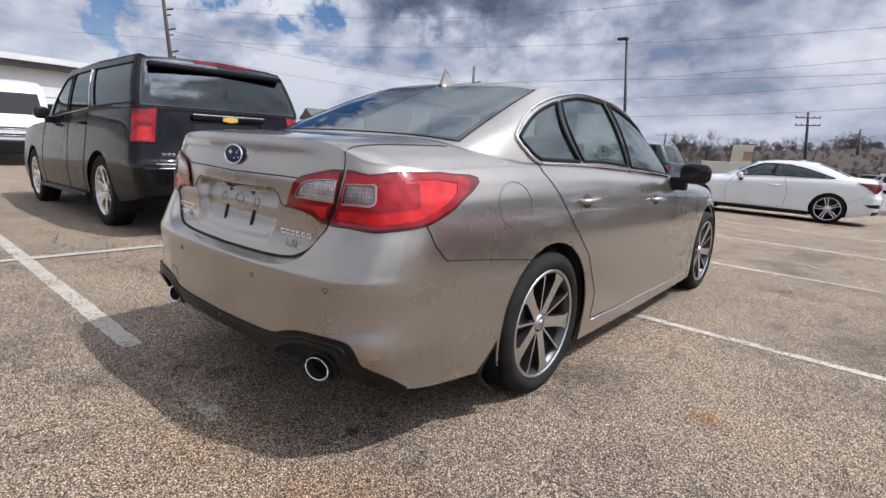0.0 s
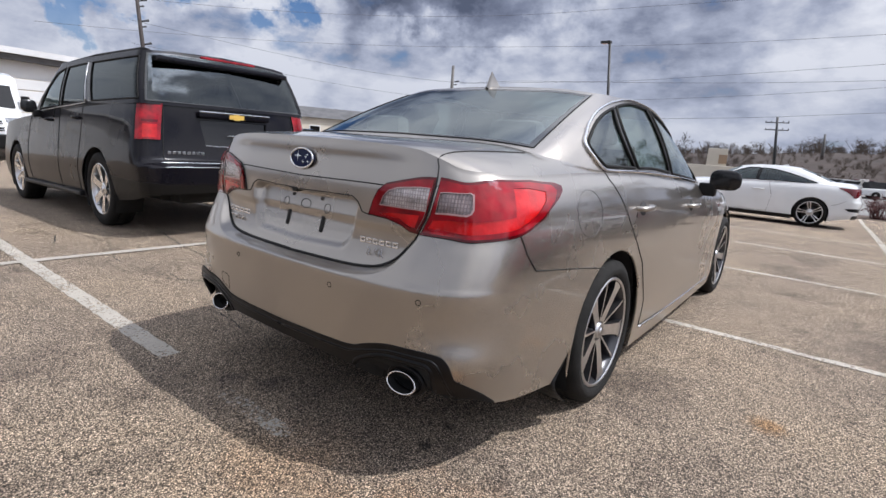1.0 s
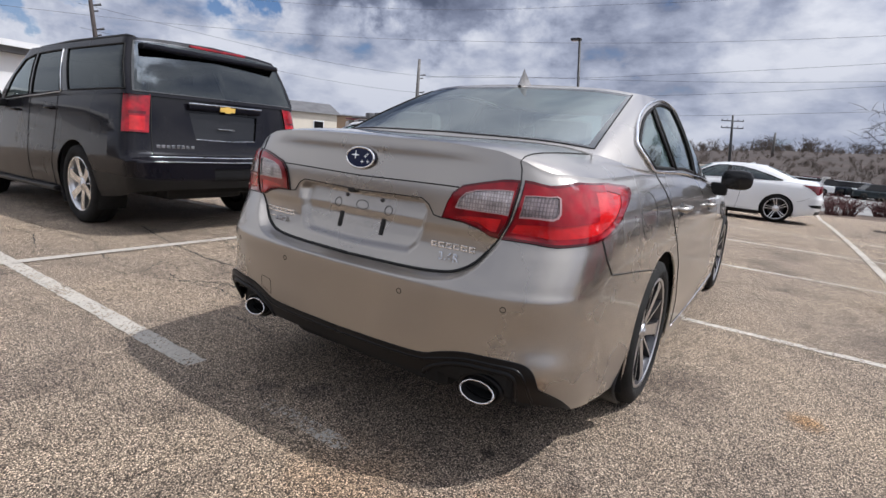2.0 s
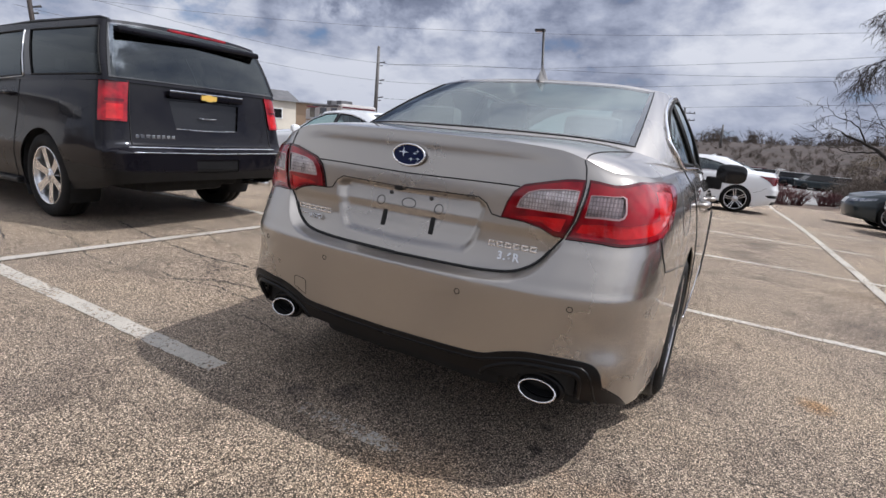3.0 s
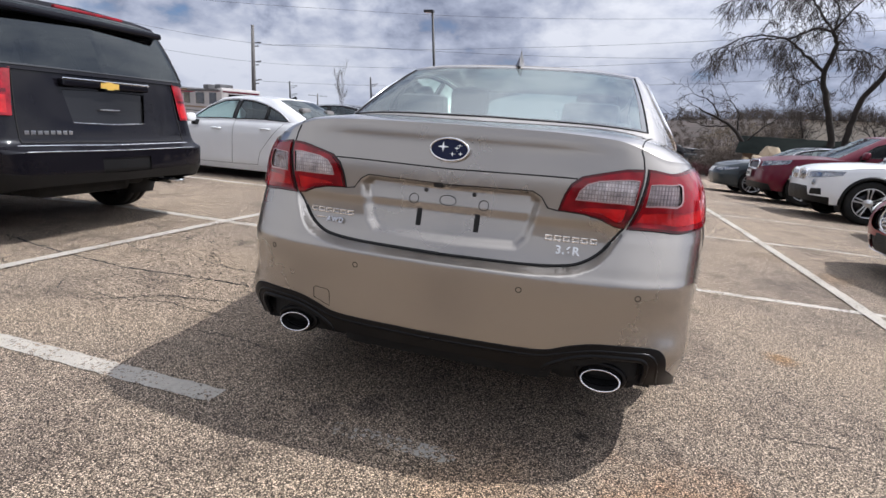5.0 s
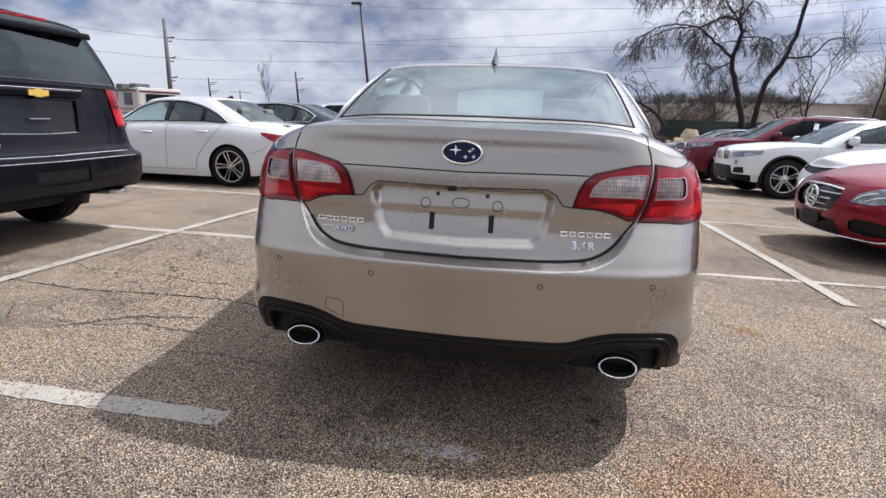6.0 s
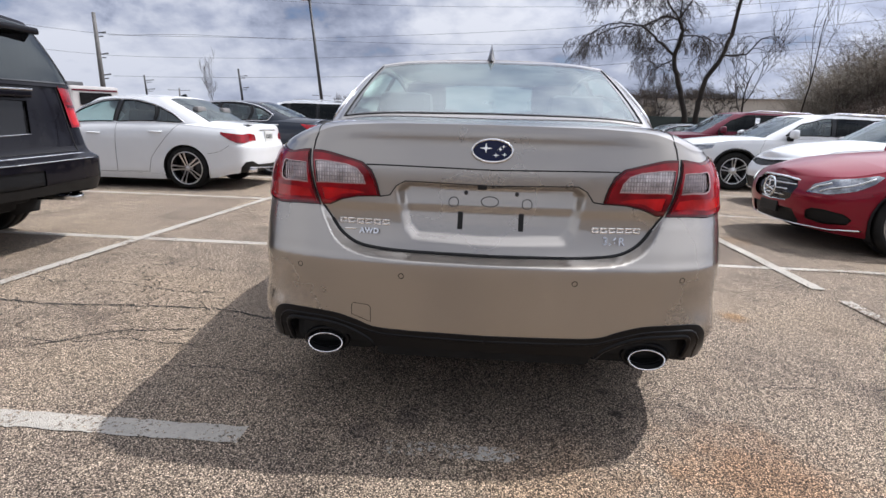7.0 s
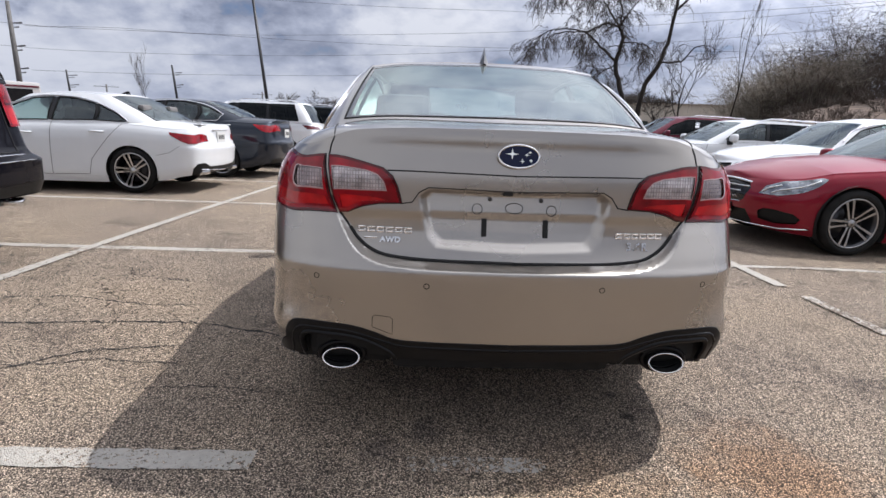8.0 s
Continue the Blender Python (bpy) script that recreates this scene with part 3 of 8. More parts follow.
def mirror_pair(root, x, y, z, size, paint_mat):
    for s in (1, -1):
        bm = box_bm(-0.5, 0.5, -0.5, 0.5, -0.5, 0.5)
        bmesh.ops.subdivide_edges(bm, edges=bm.edges[:], cuts=5, use_grid_fill=True)
        for v in bm.verts:
            c = v.co * 2
            r = (abs(c.x) ** 3.2 + abs(c.y) ** 2.2 + abs(c.z) ** 3.2) ** (1 / 3)
            d = c / max(r, 1e-6) * max(abs(c.x), abs(c.y), abs(c.z))
            v.co = Vector((d.x * size[0] / 2, d.y * size[1] / 2 if d.y > 0 else d.y * 0.16 * size[1], d.z * size[2] / 2))
        bm.transform(Matrix.Translation((s * (x + size[0] / 2), y, z)))
        shell = part("door_mirror", bm, paint_mat, root)
        box_part("mirror_stalk", (min(s * (x - 0.06), s * (x + 0.05)), max(s * (x - 0.06), s * (x + 0.05)), y - 0.02, y + 0.06, z - size[2] / 2 - 0.05, z - size[2] / 2 + 0.04), M_BLACK, shell, bevel=0.012)
        ax, bx = s * (x + 0.02), s * (x + size[0] - 0.02)
        box_part("mirror_glass", (min(ax, bx), max(ax, bx), y - size[1] * 0.10, y - size[1] * 0.085, z - size[2] * 0.4, z + size[2] * 0.4), M_GLOSSBLACK, shell, bevel=0.004)


def wells(root, S, ys, z, r, hw):
    for y in ys:
        for s in (1, -1):
            v, f = [], []
            n = 18
            for a in np.linspace(-0.5, math.pi + 0.5, n):
                for x in (hw - 0.30, hw - 0.035):
                    v.append((s * x, y + r * math.cos(a), z + r * math.sin(a)))
            for i in range(n - 1):
                f.append((2 * i, 2 * i + 1, 2 * i + 3, 2 * i + 2))
            c = len(v)
            v.append((s * (hw - 0.30), y, z - 0.05))
            for i in range(n - 1):
                f.append((2 * i, 2 * i + 2, c))
            mesh_of("wheel_liner", v, f, M_UNDER, root)


def steps(*spans):
    out = []
    for a, b, d in spans:
        out += list(np.linspace(a, b, max(2, int(round((b - a) / d)) + 1))[:-1])
    return np.array(out + [spans[-1][1]])


def eased(pts, n=5):
    """A rounder line through the same points."""
    k = range(len(pts))
    a, b = Curve([(i, pts[i][0]) for i in k]), Curve([(i, pts[i][1]) for i in k])
    return [(float(a(t)), float(b(t))) for t in np.linspace(0, len(pts) - 1, (len(pts) - 1) * n + 1)]


def vehicle(name, label, category, at, spec):
    """Builds one vehicle from its tables. The tail stands at local y = 0, the nose at y = length."""
    root = new(name)
    root.matrix_world = at
    tagged(root, label, category, spec.get("group", ""))
    S, C = spec["skin"], spec["cabin"]
    body_mat, rear_y, front_y, R = spec["paint"], spec["rear"], spec["front"], spec["R"]
    fine = spec.get("fine", 1.0)
    hw = float(S.cx(S.half))
    regions = [("arch", circle_poly(S, rear_y, R, spec["arch"])), ("arch", circle_poly(S, front_y, R, spec["arch"]))]
    regions += [(r[0], r[1]) for r in spec["regions"]]
    us = steps((0, S.half * 0.42, 0.016 / fine), (S.half * 0.42, S.half, 0.03 / fine), (S.half, S.total, 0.05 / fine))
    vs = np.linspace(0, 1, int(44 * fine) + 1)
    us, vs = spec.get("us", us), spec.get("vs", vs)
    pieces = cut_grid(us, vs, regions)
    look_of = {r[0]: r[2:] for r in spec["regions"]}
    for key, piece in pieces.items():
        if key == "arch":
            continue
        material, mode, tag, offset = look_of.get(key, (body_mat, "both", "", 0.0))
        nm = "body" if key == "rest" else key.split("#")[0]
        if material is None:
            continue
        if mode == "both":
            skin_part(nm, S, piece, material, root, tag, offset, "both")
        else:
            skin_part(nm, S, piece, material, root, tag, offset, "")
            skin_part(nm, S, piece, material, root, tag, offset, "left")
    # seams between panels
    for poly, r, m, close in spec.get("seams", ()):
        for sg in (1, -1):
            tube("panel_gap" if m is M_SEAM else "trim_strip", path_on(S, poly, 0.0005, close=close, sign=sg), r, m, root, n=5, closed=close)
    # arch lips
    for y in (rear_y, front_y):
        for sg in (1, -1):
            arc = [(y + spec["arch"] * math.cos(a), R + spec["arch"] * math.sin(a)) for a in np.linspace(-0.3, math.pi + 0.3, 40)]
            tube("arch_lip", path_on(S, S.side_poly(arc), -0.006, close=False, sign=sg), 0.007 if not spec.get("cladding") else 0.03, spec.get("cladding", body_mat), root, n=6)
    wells(root, S, (rear_y, front_y), R, spec["arch"] + 0.01, hw)
    # boot and bonnet
    if spec.get("sedan", True):
        v, f = deck_sheet(S, spec["deck_end"], spec["deck"], hw * 0.80)
    else:
        v, f = top_sheet(S, -1, spec["deck_end"], spec["deck"])
    mesh_of("boot_lid" if spec.get("sedan", True) else "tail_panel", v, f, body_mat, root)
    v, f = top_sheet(S, spec["hood_start"], 99, spec["hood"])
    mesh_of("bonnet", v, f, body_mat, root)
    # cabin
    rs, rq = spec["rear_s"], spec.get("rear_q", 0.05)
    wins = [("pane_rear", [(0, rq + 0.02), (rs - 0.13, rq + 0.03), (rs - 0.15, 0.92), (0, 0.93)]), ("pane_front", [(C.n, 0.04), (C.n - rs, 0.04), (C.n - rs, 0.96), (C.n, 0.96)]), ("frit", [(0, rq), (rs, rq), (rs - 0.02, 0.95), (0, 0.95)])]
    sides = []
    for i, poly in enumerate(spec["windows"]):
        uvp = C.side_poly(poly)
        sides.append(uvp)
        wins.append(("pane%d" % i, uvp))
    for i, (a, b) in enumerate(zip(spec["windows"], spec["windows"][1:])):
        front_edge = [max(a, key=lambda p: p[0] - 1.2 * p[1]), max(a, key=lambda p: p[0] + 1.2 * p[1])]
        rear_edge = [min(b, key=lambda p: p[0] - 1.2 * p[1]), min(b, key=lambda p: p[0] + 1.2 * p[1])]
        wins.append(("post%d" % i, C.side_poly([(y - 0.02 if k < 2 else y + 0.02, z) for k, (y, z) in enumerate(front_edge + rear_edge)])))
    ss = steps((0, C.n, 0.07))
    pieces = cut_grid(ss, np.linspace(0, 1, 25), wins)
    for key, piece in pieces.items():
        if key == "rest":
            skin_part("pillar_frame", C, piece, body_mat, root, "", 0.0, "both")
        elif key == "frit":
            skin_part("window_border", C, piece, M_FRIT, root, "", -0.001, "both")
        elif key.startswith("post"):
            for mode in ("", "left"):
                skin_part("door_post", C, piece, M_GLOSSBLACK, root, "", 0.0015, mode)
        elif key == "pane_rear":
            skin_part("rear_window", C, piece, spec["rear_glass"], root, "", -0.002, "both").visible_shadow = False
        elif key == "pane_front":
            skin_part("windscreen", C, piece, M_GLASS, root, "", -0.002, "both").visible_shadow = False
        else:
            for mode in ("", "left"):
                skin_part("side_window", C, piece, spec["side_glass"][int(key[4:])] if isinstance(spec["side_glass"], (list, tuple)) else spec["side_glass"], root, "", -0.004, mode).visible_shadow = False
    for uvp in sides:
        for sg in (1, -1):
            tube("window_seal", path_on(C, uvp, 0.0, sign=sg, step=0.05), 0.009, M_SEALBLACK, root, n=6, closed=True)
    for sg in (1, -1):
        edge = wins[2][1]
        tube("window_seal", path_on(C, [(0.0, edge[0][1]), edge[1], edge[2]], 0.001, sign=sg, step=0.06, close=False), 0.003, M_SEALBLACK, root, n=5)
    for poly, r, m, close in spec.get("cabin_trim", ()):
        for sg in (1, -1):
            tube("window_trim", path_on(C, C.side_poly(poly if close else eased(poly)), 0.006, sign=sg, step=0.05, close=close), r, m, root, n=6, closed=close)
    v, f = roof_sheet(C, spec["roof"])
    mesh_of("roof", v, f, spec.get("roof_mat", body_mat), root)
    # inside and below
    ly = S.length
    box_part("underbody", (-hw * 0.62, hw * 0.62, 0.55, ly - 0.3, spec["floor"] + 0.04, spec["floor"] + 0.2), M_UNDER, root, bevel=0.04)
    for y0, y1 in ((rear_y + spec["arch"] + 0.03, front_y - spec["arch"] - 0.03),):
        box_part("floor_pan", (-hw * 0.9, hw * 0.9, y0, y1, spec["floor"], spec["floor"] + 0.25), M_UNDER, root, bevel=0.03)
    box_part("cabin_lining", (-hw * 0.86, hw * 0.86, rear_y - 0.2, front_y - 0.55, spec["floor"] + 0.3, spec["seat_z"] + 0.06), M_TRIMGREY, root, bevel=0.05)
    seats(root, spec["seat_y"][0], spec["seat_y"][1], spec["seat_z"], hw, spec.get("seat_mat", M_SEAT))
    box_part("dashboard", (-hw * 0.78, hw * 0.78, front_y - 0.95, front_y - 0.55, spec["seat_z"], spec["dash_z"]), M_TRIMGREY, root, bevel=0.08)
    proto = wheel_mesh("w", R, spec.get("tyre_w", 0.225), spec["rim"], spec["spokes"], spec.get("rim_face", M_ALLOY), spec.get("rim_pocket", M_DARKALLOY))
    put_wheels(root, proto, spec["track"], rear_y, front_y, R - spec.get("sink", 0.0), spec.get("tyre_w", 0.225))
    if "mirror" in spec:
        mirror_pair(root, *spec["mirror"], spec.get("mirror_paint", body_mat))
    for y, z, L in spec.get("handles", ()):
        u, vv = S.side_poly([(y, z)])[0]
        p = S(np.array([u]), np.array([vv]))[0]
        for sg in (1, -1):
            # flat patch behind the handle; grey on the detailed car, as the cup's shade
            cup = [S.uv(S.u_side(y + 0.055 * math.cos(a) - 0.01), z - 0.004 + 0.034 * math.sin(a)) for a in np.linspace(0, 2 * math.pi, 21)[:-1]]
            ring = path_on(S, cup, 0.0012, sign=sg, step=9)
            mesh_of("handle_cup", ring, [range(len(ring))[::sg]], M_TRIMGREY if spec.get("fine", 1) > 1 else body_mat, root)
            tube("door_handle", [(sg * (p[0] - 0.005), y - L / 2, z), (sg * (p[0] + 0.03), y - L / 2 + 0.03, z), (sg * (p[0] + 0.036), y, z + 0.002), (sg * (p[0] + 0.03), y + L / 2 - 0.03, z), (sg * (p[0] - 0.005), y + L / 2, z)], [0.010, 0.014, 0.015, 0.014, 0.010], spec.get("handle_mat", body_mat), root, n=8)
    return root, S, C


def sedan_spec(L=4.80, hw=0.92, H=1.497, rear=1.10, front=3.85, R=0.335, paint_mat=None, dents=(), drop=0.0):
    """A saloon's tables, scaled from a mid-size car."""
    kx, ky, kz = hw / 0.92, L / 4.80, H / 1.497
    X = lambda pts: [(x * kx, y * ky) for x, y in pts]
    YZ = lambda pts: [(y * ky, z * kz) for y, z in pts]
    plan = X([(0, 0.0), (0.2, 0.004), (0.4, 0.016), (0.58, 0.042), (0.70, 0.08), (0.785, 0.135), (0.838, 0.22), (0.870, 0.36), (0.888, 0.6), (0.904, 0.95), (0.916, 1.5), (0.92, 2.2), (0.915, 3.0), (0.90, 3.7), (0.872, 4.15), (0.82, 4.42), (0.72, 4.60), (0.55, 4.71), (0.3, 4.78), (0, 4.80)])
    S = Skin(plan,
             YZ([(0, 0.30), (0.25, 0.27), (0.6, 0.20), (1.5, 0.16), (3.3, 0.16), (4.3, 0.18), (4.8, 0.22)]),
             [(0, 1.135 * kz - drop), (0.35 * kx, 1.132 * kz - drop), (0.58 * kx, 1.12 * kz - drop), (0.68 * kx, 1.095 * kz - drop), (0.77 * kx, 1.065 * kz - drop)],
             YZ([(0.42, 1.055 - drop * 0.9), (0.9, 1.065 - drop * 0.6), (1.4, 1.06 - drop * 0.3), (2.2, 1.02), (3.0, 0.965), (3.5, 0.925), (4.2, 0.85), (4.6, 0.76), (4.79, 0.72)]),
             [(0, 0.955), (0.10, 0.985), (0.22, 0.998), (0.5, 1.0), (0.72, 0.992), (0.84, 0.975), (0.92, 0.95), (1.0, 0.905)],
             [(0.2 * kz, 0.11), (0.36 * kz, 0.04), (0.44 * kz, 0.022), (0.56 * kz, 0.010), (0.67 * kz, 0.0), (0.70 * kz, 0.004), (0.73 * kz, 0.022), (0.86 * kz, 0.048), (0.98 * kz, 0.058), (1.0 * kz, 0.062), (1.07 * kz, 0.080), (1.11 * kz, 0.070), (1.135 * kz, 0.078)],
             [(0.15, 0.10), (0.35, 0.02), (0.5, 0.0), (0.6, 0.03), (0.72, 0.12), (0.95, 0.4)], dents)
    B = [(0, 0.52, 1.12 - drop), (0.42, 0.54, 1.115 - drop), (0.675, 0.62, 1.095 - drop), (0.812, 0.99, 1.048 - drop * 0.6), (0.832, 1.6, 1.055 - drop * 0.25), (0.832, 2.3, 1.01), (0.80, 3.02, 0.955), (0.72, 3.22, 0.97), (0.4, 3.44, 1.0), (0, 3.52, 1.01)]
    T = [(0, 1.36, 1.462), (0.40, 1.37, 1.454), (0.60, 1.41, 1.434), (0.635, 1.58, 1.436), (0.638, 1.85, 1.446), (0.625, 2.15, 1.440), (0.58, 2.52, 1.405), (0.50, 2.60, 1.40), (0.3, 2.70, 1.415), (0, 2.74, 1.42)]
    sc = lambda pts: [(x * kx, y * ky, z * kz) for x, y, z in pts]
    C = Cabin(sc(B), sc(T))
    return dict(skin=S, cabin=C, paint=paint_mat, rear=rear, front=front, R=R, arch=R + 0.030, regions=[],
                deck=Curve(YZ([(-0.1, 1.14 - drop), (0.06, 1.145 - drop), (0.16, 1.15 - drop), (0.4, 1.155 - drop * 0.9), (0.9, 1.17 - drop * 0.6)])), deck_end=1.15 * ky,
                hood=Curve(YZ([(2.8, 1.02), (3.4, 1.03), (4.0, 0.97), (4.5, 0.86), (4.85, 0.735)])), hood_start=3.0 * ky,
                roof=Curve(YZ([(1.2, 1.44), (1.36, 1.464), (1.8, 1.494), (2.2, 1.490), (2.6, 1.445), (2.8, 1.41)])),
                windows=[YZ(p) for p in ([(1.03, 1.19), (1.23, 1.30), (1.45, 1.368), (1.47, 1.085), (1.12, 1.09)], [(1.50, 1.378), (1.8, 1.42), (2.04, 1.413), (2.10, 1.06), (1.50, 1.085)], [(2.11, 1.408), (2.36, 1.38), (2.74, 1.275), (3.0, 1.08), (3.02, 1.0), (2.16, 1.055)])],
                cabin_trim=[(YZ([(1.00, 1.195), (1.23, 1.325), (1.48, 1.40), (1.8, 1.436), (2.1, 1.428), (2.38, 1.395), (2.78, 1.285), (3.03, 1.09)]), 0.011, M_CHROME, False), (YZ([(1.02, 1.19), (1.12, 1.076), (1.5, 1.068), (2.1, 1.04), (3.02, 0.98)]), 0.008, M_CHROME, False)],
                rear_s=1.93, rear_q=0.14, rear_glass=M_GLASS, side_glass=M_GLASS, floor=0.17, seat_z=0.60 * kz, seat_y=(2.1 * ky, 1.15 * ky), dash_z=0.98 * kz,
                rim=0.245, spokes=(5, 0.040, 0.016, 0.2), track=hw - 0.025, mirror=(hw - 0.02, 2.88 * ky, 1.02 * kz, (0.20, 0.16, 0.14)),
                handles=[(1.46 * ky, 0.90 * kz, 0.2), (2.46 * ky, 0.86 * kz, 0.2)])


M_SATIN = mat("satin_black_plastic", (0.004, 0.004, 0.005), 0.32, spec=0.28, vary=0.25, scale=5, rvary=0.08)
M_LETTER = mat("letter_chrome", (0.80, 0.80, 0.80), 0.16, 1.0)
M_CLEARTRIM = mat("clear_trim", (0.46, 0.30, 0.30), 0.2, 0.3, coat=0.8)


def hero():
    spec = sedan_spec(paint_mat=M_CHAMPAGNE, rear=1.145, front=3.89, R=0.345)
    spec["arch"], spec["track"], spec["sink"] = 0.383, 0.905, 0.012
    spec["rim"], spec["spokes"] = 0.258, (5, 0.0, 0.030, radians(-28), 0.006, 1.75)
    S = spec["skin"]
    ut = S.u_tail
    S.zb = Curve([(0, 0.362), (0.04, 0.355), (0.12, 0.332), (0.2, 0.308), (0.255, 0.284), (0.60, 0.248), (1.5, 0.16), (3.3, 0.16), (4.3, 0.18), (4.8, 0.22)])
    S.ro = Curve([(0.2, 0.09), (0.36, 0.03), (0.44, 0.016), (0.56, 0.008), (0.664, 0.0), (0.676, 0.0008), (0.685, 0.004), (0.70, 0.013), (0.73, 0.027), (0.80, 0.062), (0.86, 0.089), (0.98, 0.099), (1.0, 0.103), (1.07, 0.119), (1.10, 0.124), (1.135, 0.133)])
    S.kx = Curve([(0, 0.985), (0.10, 0.995), (0.22, 1.0), (0.44, 1.0), (0.60, 0.998), (0.72, 0.991), (0.84, 0.975), (0.92, 0.951), (1.0, 0.905)])
    S.flare, S.corner = 0.020, (ut(0.54), S.u_side(0.40))
    lid = [(0, 0.700), (0.30, 0.704), (0.43, 0.715), (0.485, 0.735), (0.525, 0.765), (0.552, 0.80), (0.588, 0.85), (0.614, 0.90), (0.652, 1.03), (0.664, 1.07), (0.668, 1.092), (0.668, 1.2), (0, 1.2)]
    shelf = [(0, 0.683), (0.32, 0.687), (0.436, 0.698), (0.498, 0.717), (0.541, 0.753), (0.569, 0.795), (0.603, 0.849), (0.665, 0.91), (0.73, 0.98), (0.76, 1.05), (0.77, 1.2), (0, 1.2)]
    round_ = lambda pts, k: eased(pts[:k], 4) + pts[k:]
    lid, shelf = round_(lid, 7), round_(shelf, 7)
    corner = next(i for i, p in enumerate(lid) if p[0] > 0.587)
    recess = [(0, 0.932), (0.30, 0.936), (0.328, 0.915), (0.320, 0.86), (0.300, 0.775), (0.268, 0.738), (0, 0.728)]
    floor_ = [(0, 0.922), (0.282, 0.922), (0.294, 0.905), (0.282, 0.86), (0.262, 0.795), (0.240, 0.772), (0, 0.764)]
    wide = lambda pts: [(-0.6, pts[0][1])] + [(ut(x), z) for x, z in densify(pts, 0.03) if x > 0.0] + [(-0.6, pts[-1][1])]
    S.dents = [(wide(shelf), wide(lid), Curve([(0.5, 0.044), (0.72, 0.044), (0.79, 0.032), (0.83, 0.016), (0.865, 0.0), (1.2, 0.0)]), True), (wide(recess), wide(floor_), Curve([(0.7, 0.018), (0.76, 0.021), (0.93, 0.042), (1.0, 0.044)]), False),
               ([(-0.6, 1.060), (ut(0.55), 1.066), (ut(0.72), 1.12), (ut(0.72), 1.3), (-0.6, 1.3)], [(-0.6, 1.112), (ut(0.40), 1.114), (ut(0.50), 1.125), (ut(0.50), 1.4), (-0.6, 1.4)], Curve([(0.9, -0.005), (1.3, -0.005)]), False)]
    S.blur = 0.005
    lamp_in = S.tail_poly([(0.380, 0.888), (0.398, 0.940), (0.418, 0.975), (0.452, 1.000), (0.53, 1.018), (0.651, 1.034), (0.612, 0.90), (0.588, 0.850), (0.560, 0.852), (0.515, 0.872), (0.46, 0.884)])
    lamp_out = S.tail_poly([(0.597, 0.847), (0.626, 0.91), (0.667, 1.036)]) + S.side_poly([(0.20, 1.040), (0.40, 1.039), (0.58, 1.029), (0.620, 1.019), (0.618, 1.003), (0.575, 0.976), (0.45, 0.916), (0.30, 0.868), (0.18, 0.852)])
    core_in = S.tail_poly([(0.389, 0.891), (0.404, 0.939), (0.423, 0.970), (0.455, 0.994), (0.53, 1.011), (0.643, 1.026), (0.606, 0.90), (0.584, 0.857), (0.558, 0.857), (0.515, 0.878), (0.46, 0.889)])
    core_out = S.tail_poly([(0.606, 0.855), (0.632, 0.91), (0.667, 1.027)]) + S.side_poly([(0.20, 1.032), (0.39, 1.031), (0.545, 1.021), (0.572, 1.004), (0.54, 0.971), (0.44, 0.923), (0.295, 0.876), (0.18, 0.860)])
    white_in = S.tail_poly([(0.436, 0.930), (0.446, 0.955), (0.468, 0.976), (0.505, 0.988), (0.628, 0.997), (0.612, 0.926), (0.52, 0.928)])
    white_out = S.tail_poly([(0.649, 0.926), (0.665, 0.988), (0.762, 0.993), (0.768, 0.988), (0.764, 0.946), (0.758, 0.934), (0.746, 0.928)])
    frame_in = S.tail_poly([(0.431, 0.926), (0.443, 0.956), (0.466, 0.979), (0.504, 0.991), (0.630, 1.000), (0.613, 0.923), (0.52, 0.925)])
    frame_out = S.tail_poly([(0.647, 0.921), (0.664, 0.990), (0.764, 0.996), (0.773, 0.990), (0.769, 0.944), (0.762, 0.930), (0.747, 0.922)])
    brake_in = S.tail_poly([(0.430, 0.896), (0.47, 0.905), (0.592, 0.910), (0.578, 0.868), (0.560, 0.868), (0.515, 0.889)])
    glow_out = S.tail_poly([(0.625, 0.872), (0.640, 0.900), (0.745, 0.906)]) + S.side_poly([(0.26, 0.925), (0.27, 1.012), (0.37, 1.012), (0.49, 1.000), (0.47, 0.970), (0.40, 0.934), (0.28, 0.890), (0.18, 0.876)])
    brow = eased([(0, 0.423), (0.34, 0.427), (0.40, 0.433), (0.455, 0.453), (0.52, 0.470), (0.58, 0.478), (0.68, 0.482), (0.722, 0.478), (0.744, 0.460), (0.765, 0.40)], 3)
    diffuser = S.tail_poly(brow) + S.side_poly([(0.20, 0.335), (0.252, 0.290), (0.26, 0.2)]) + S.tail_poly([(0, 0.2)])
    hollow = eased([(0.392, 0.330), (0.405, 0.372), (0.45, 0.404), (0.52, 0.430), (0.60, 0.440), (0.672, 0.442), (0.696, 0.430), (0.708, 0.390), (0.716, 0.340)], 3)
    pocket = S.tail_poly(hollow + [(0.722, 0.2), (0.39, 0.2)])
    rib = S.tail_poly(eased([(0.0, 0.404), (0.36, 0.409), (0.45, 0.430), (0.54, 0.452), (0.60, 0.459), (0.688, 0.461), (0.714, 0.450), (0.750, 0.37), (0.772, 0.32)], 3))
    bumper = [(S.tail_poly([(0, 0.2)])[0])] + S.tail_poly([(0, 0.699)]) + S.tail_poly(lid[1:corner + 1]) + S.side_poly([(0.285, 0.872), (0.41, 0.74), (1.0, 0.665), (1.0, 0.1)])
    lid_uv = S.tail_poly(lid, 0.03)
    rdoor = S.side_poly([(1.07, 1.2), (1.09, 1.04), (1.27, 0.84), (1.50, 0.62), (1.62, 0.40), (1.60, 0.26), (2.12, 0.245), (2.12, 1.2)])
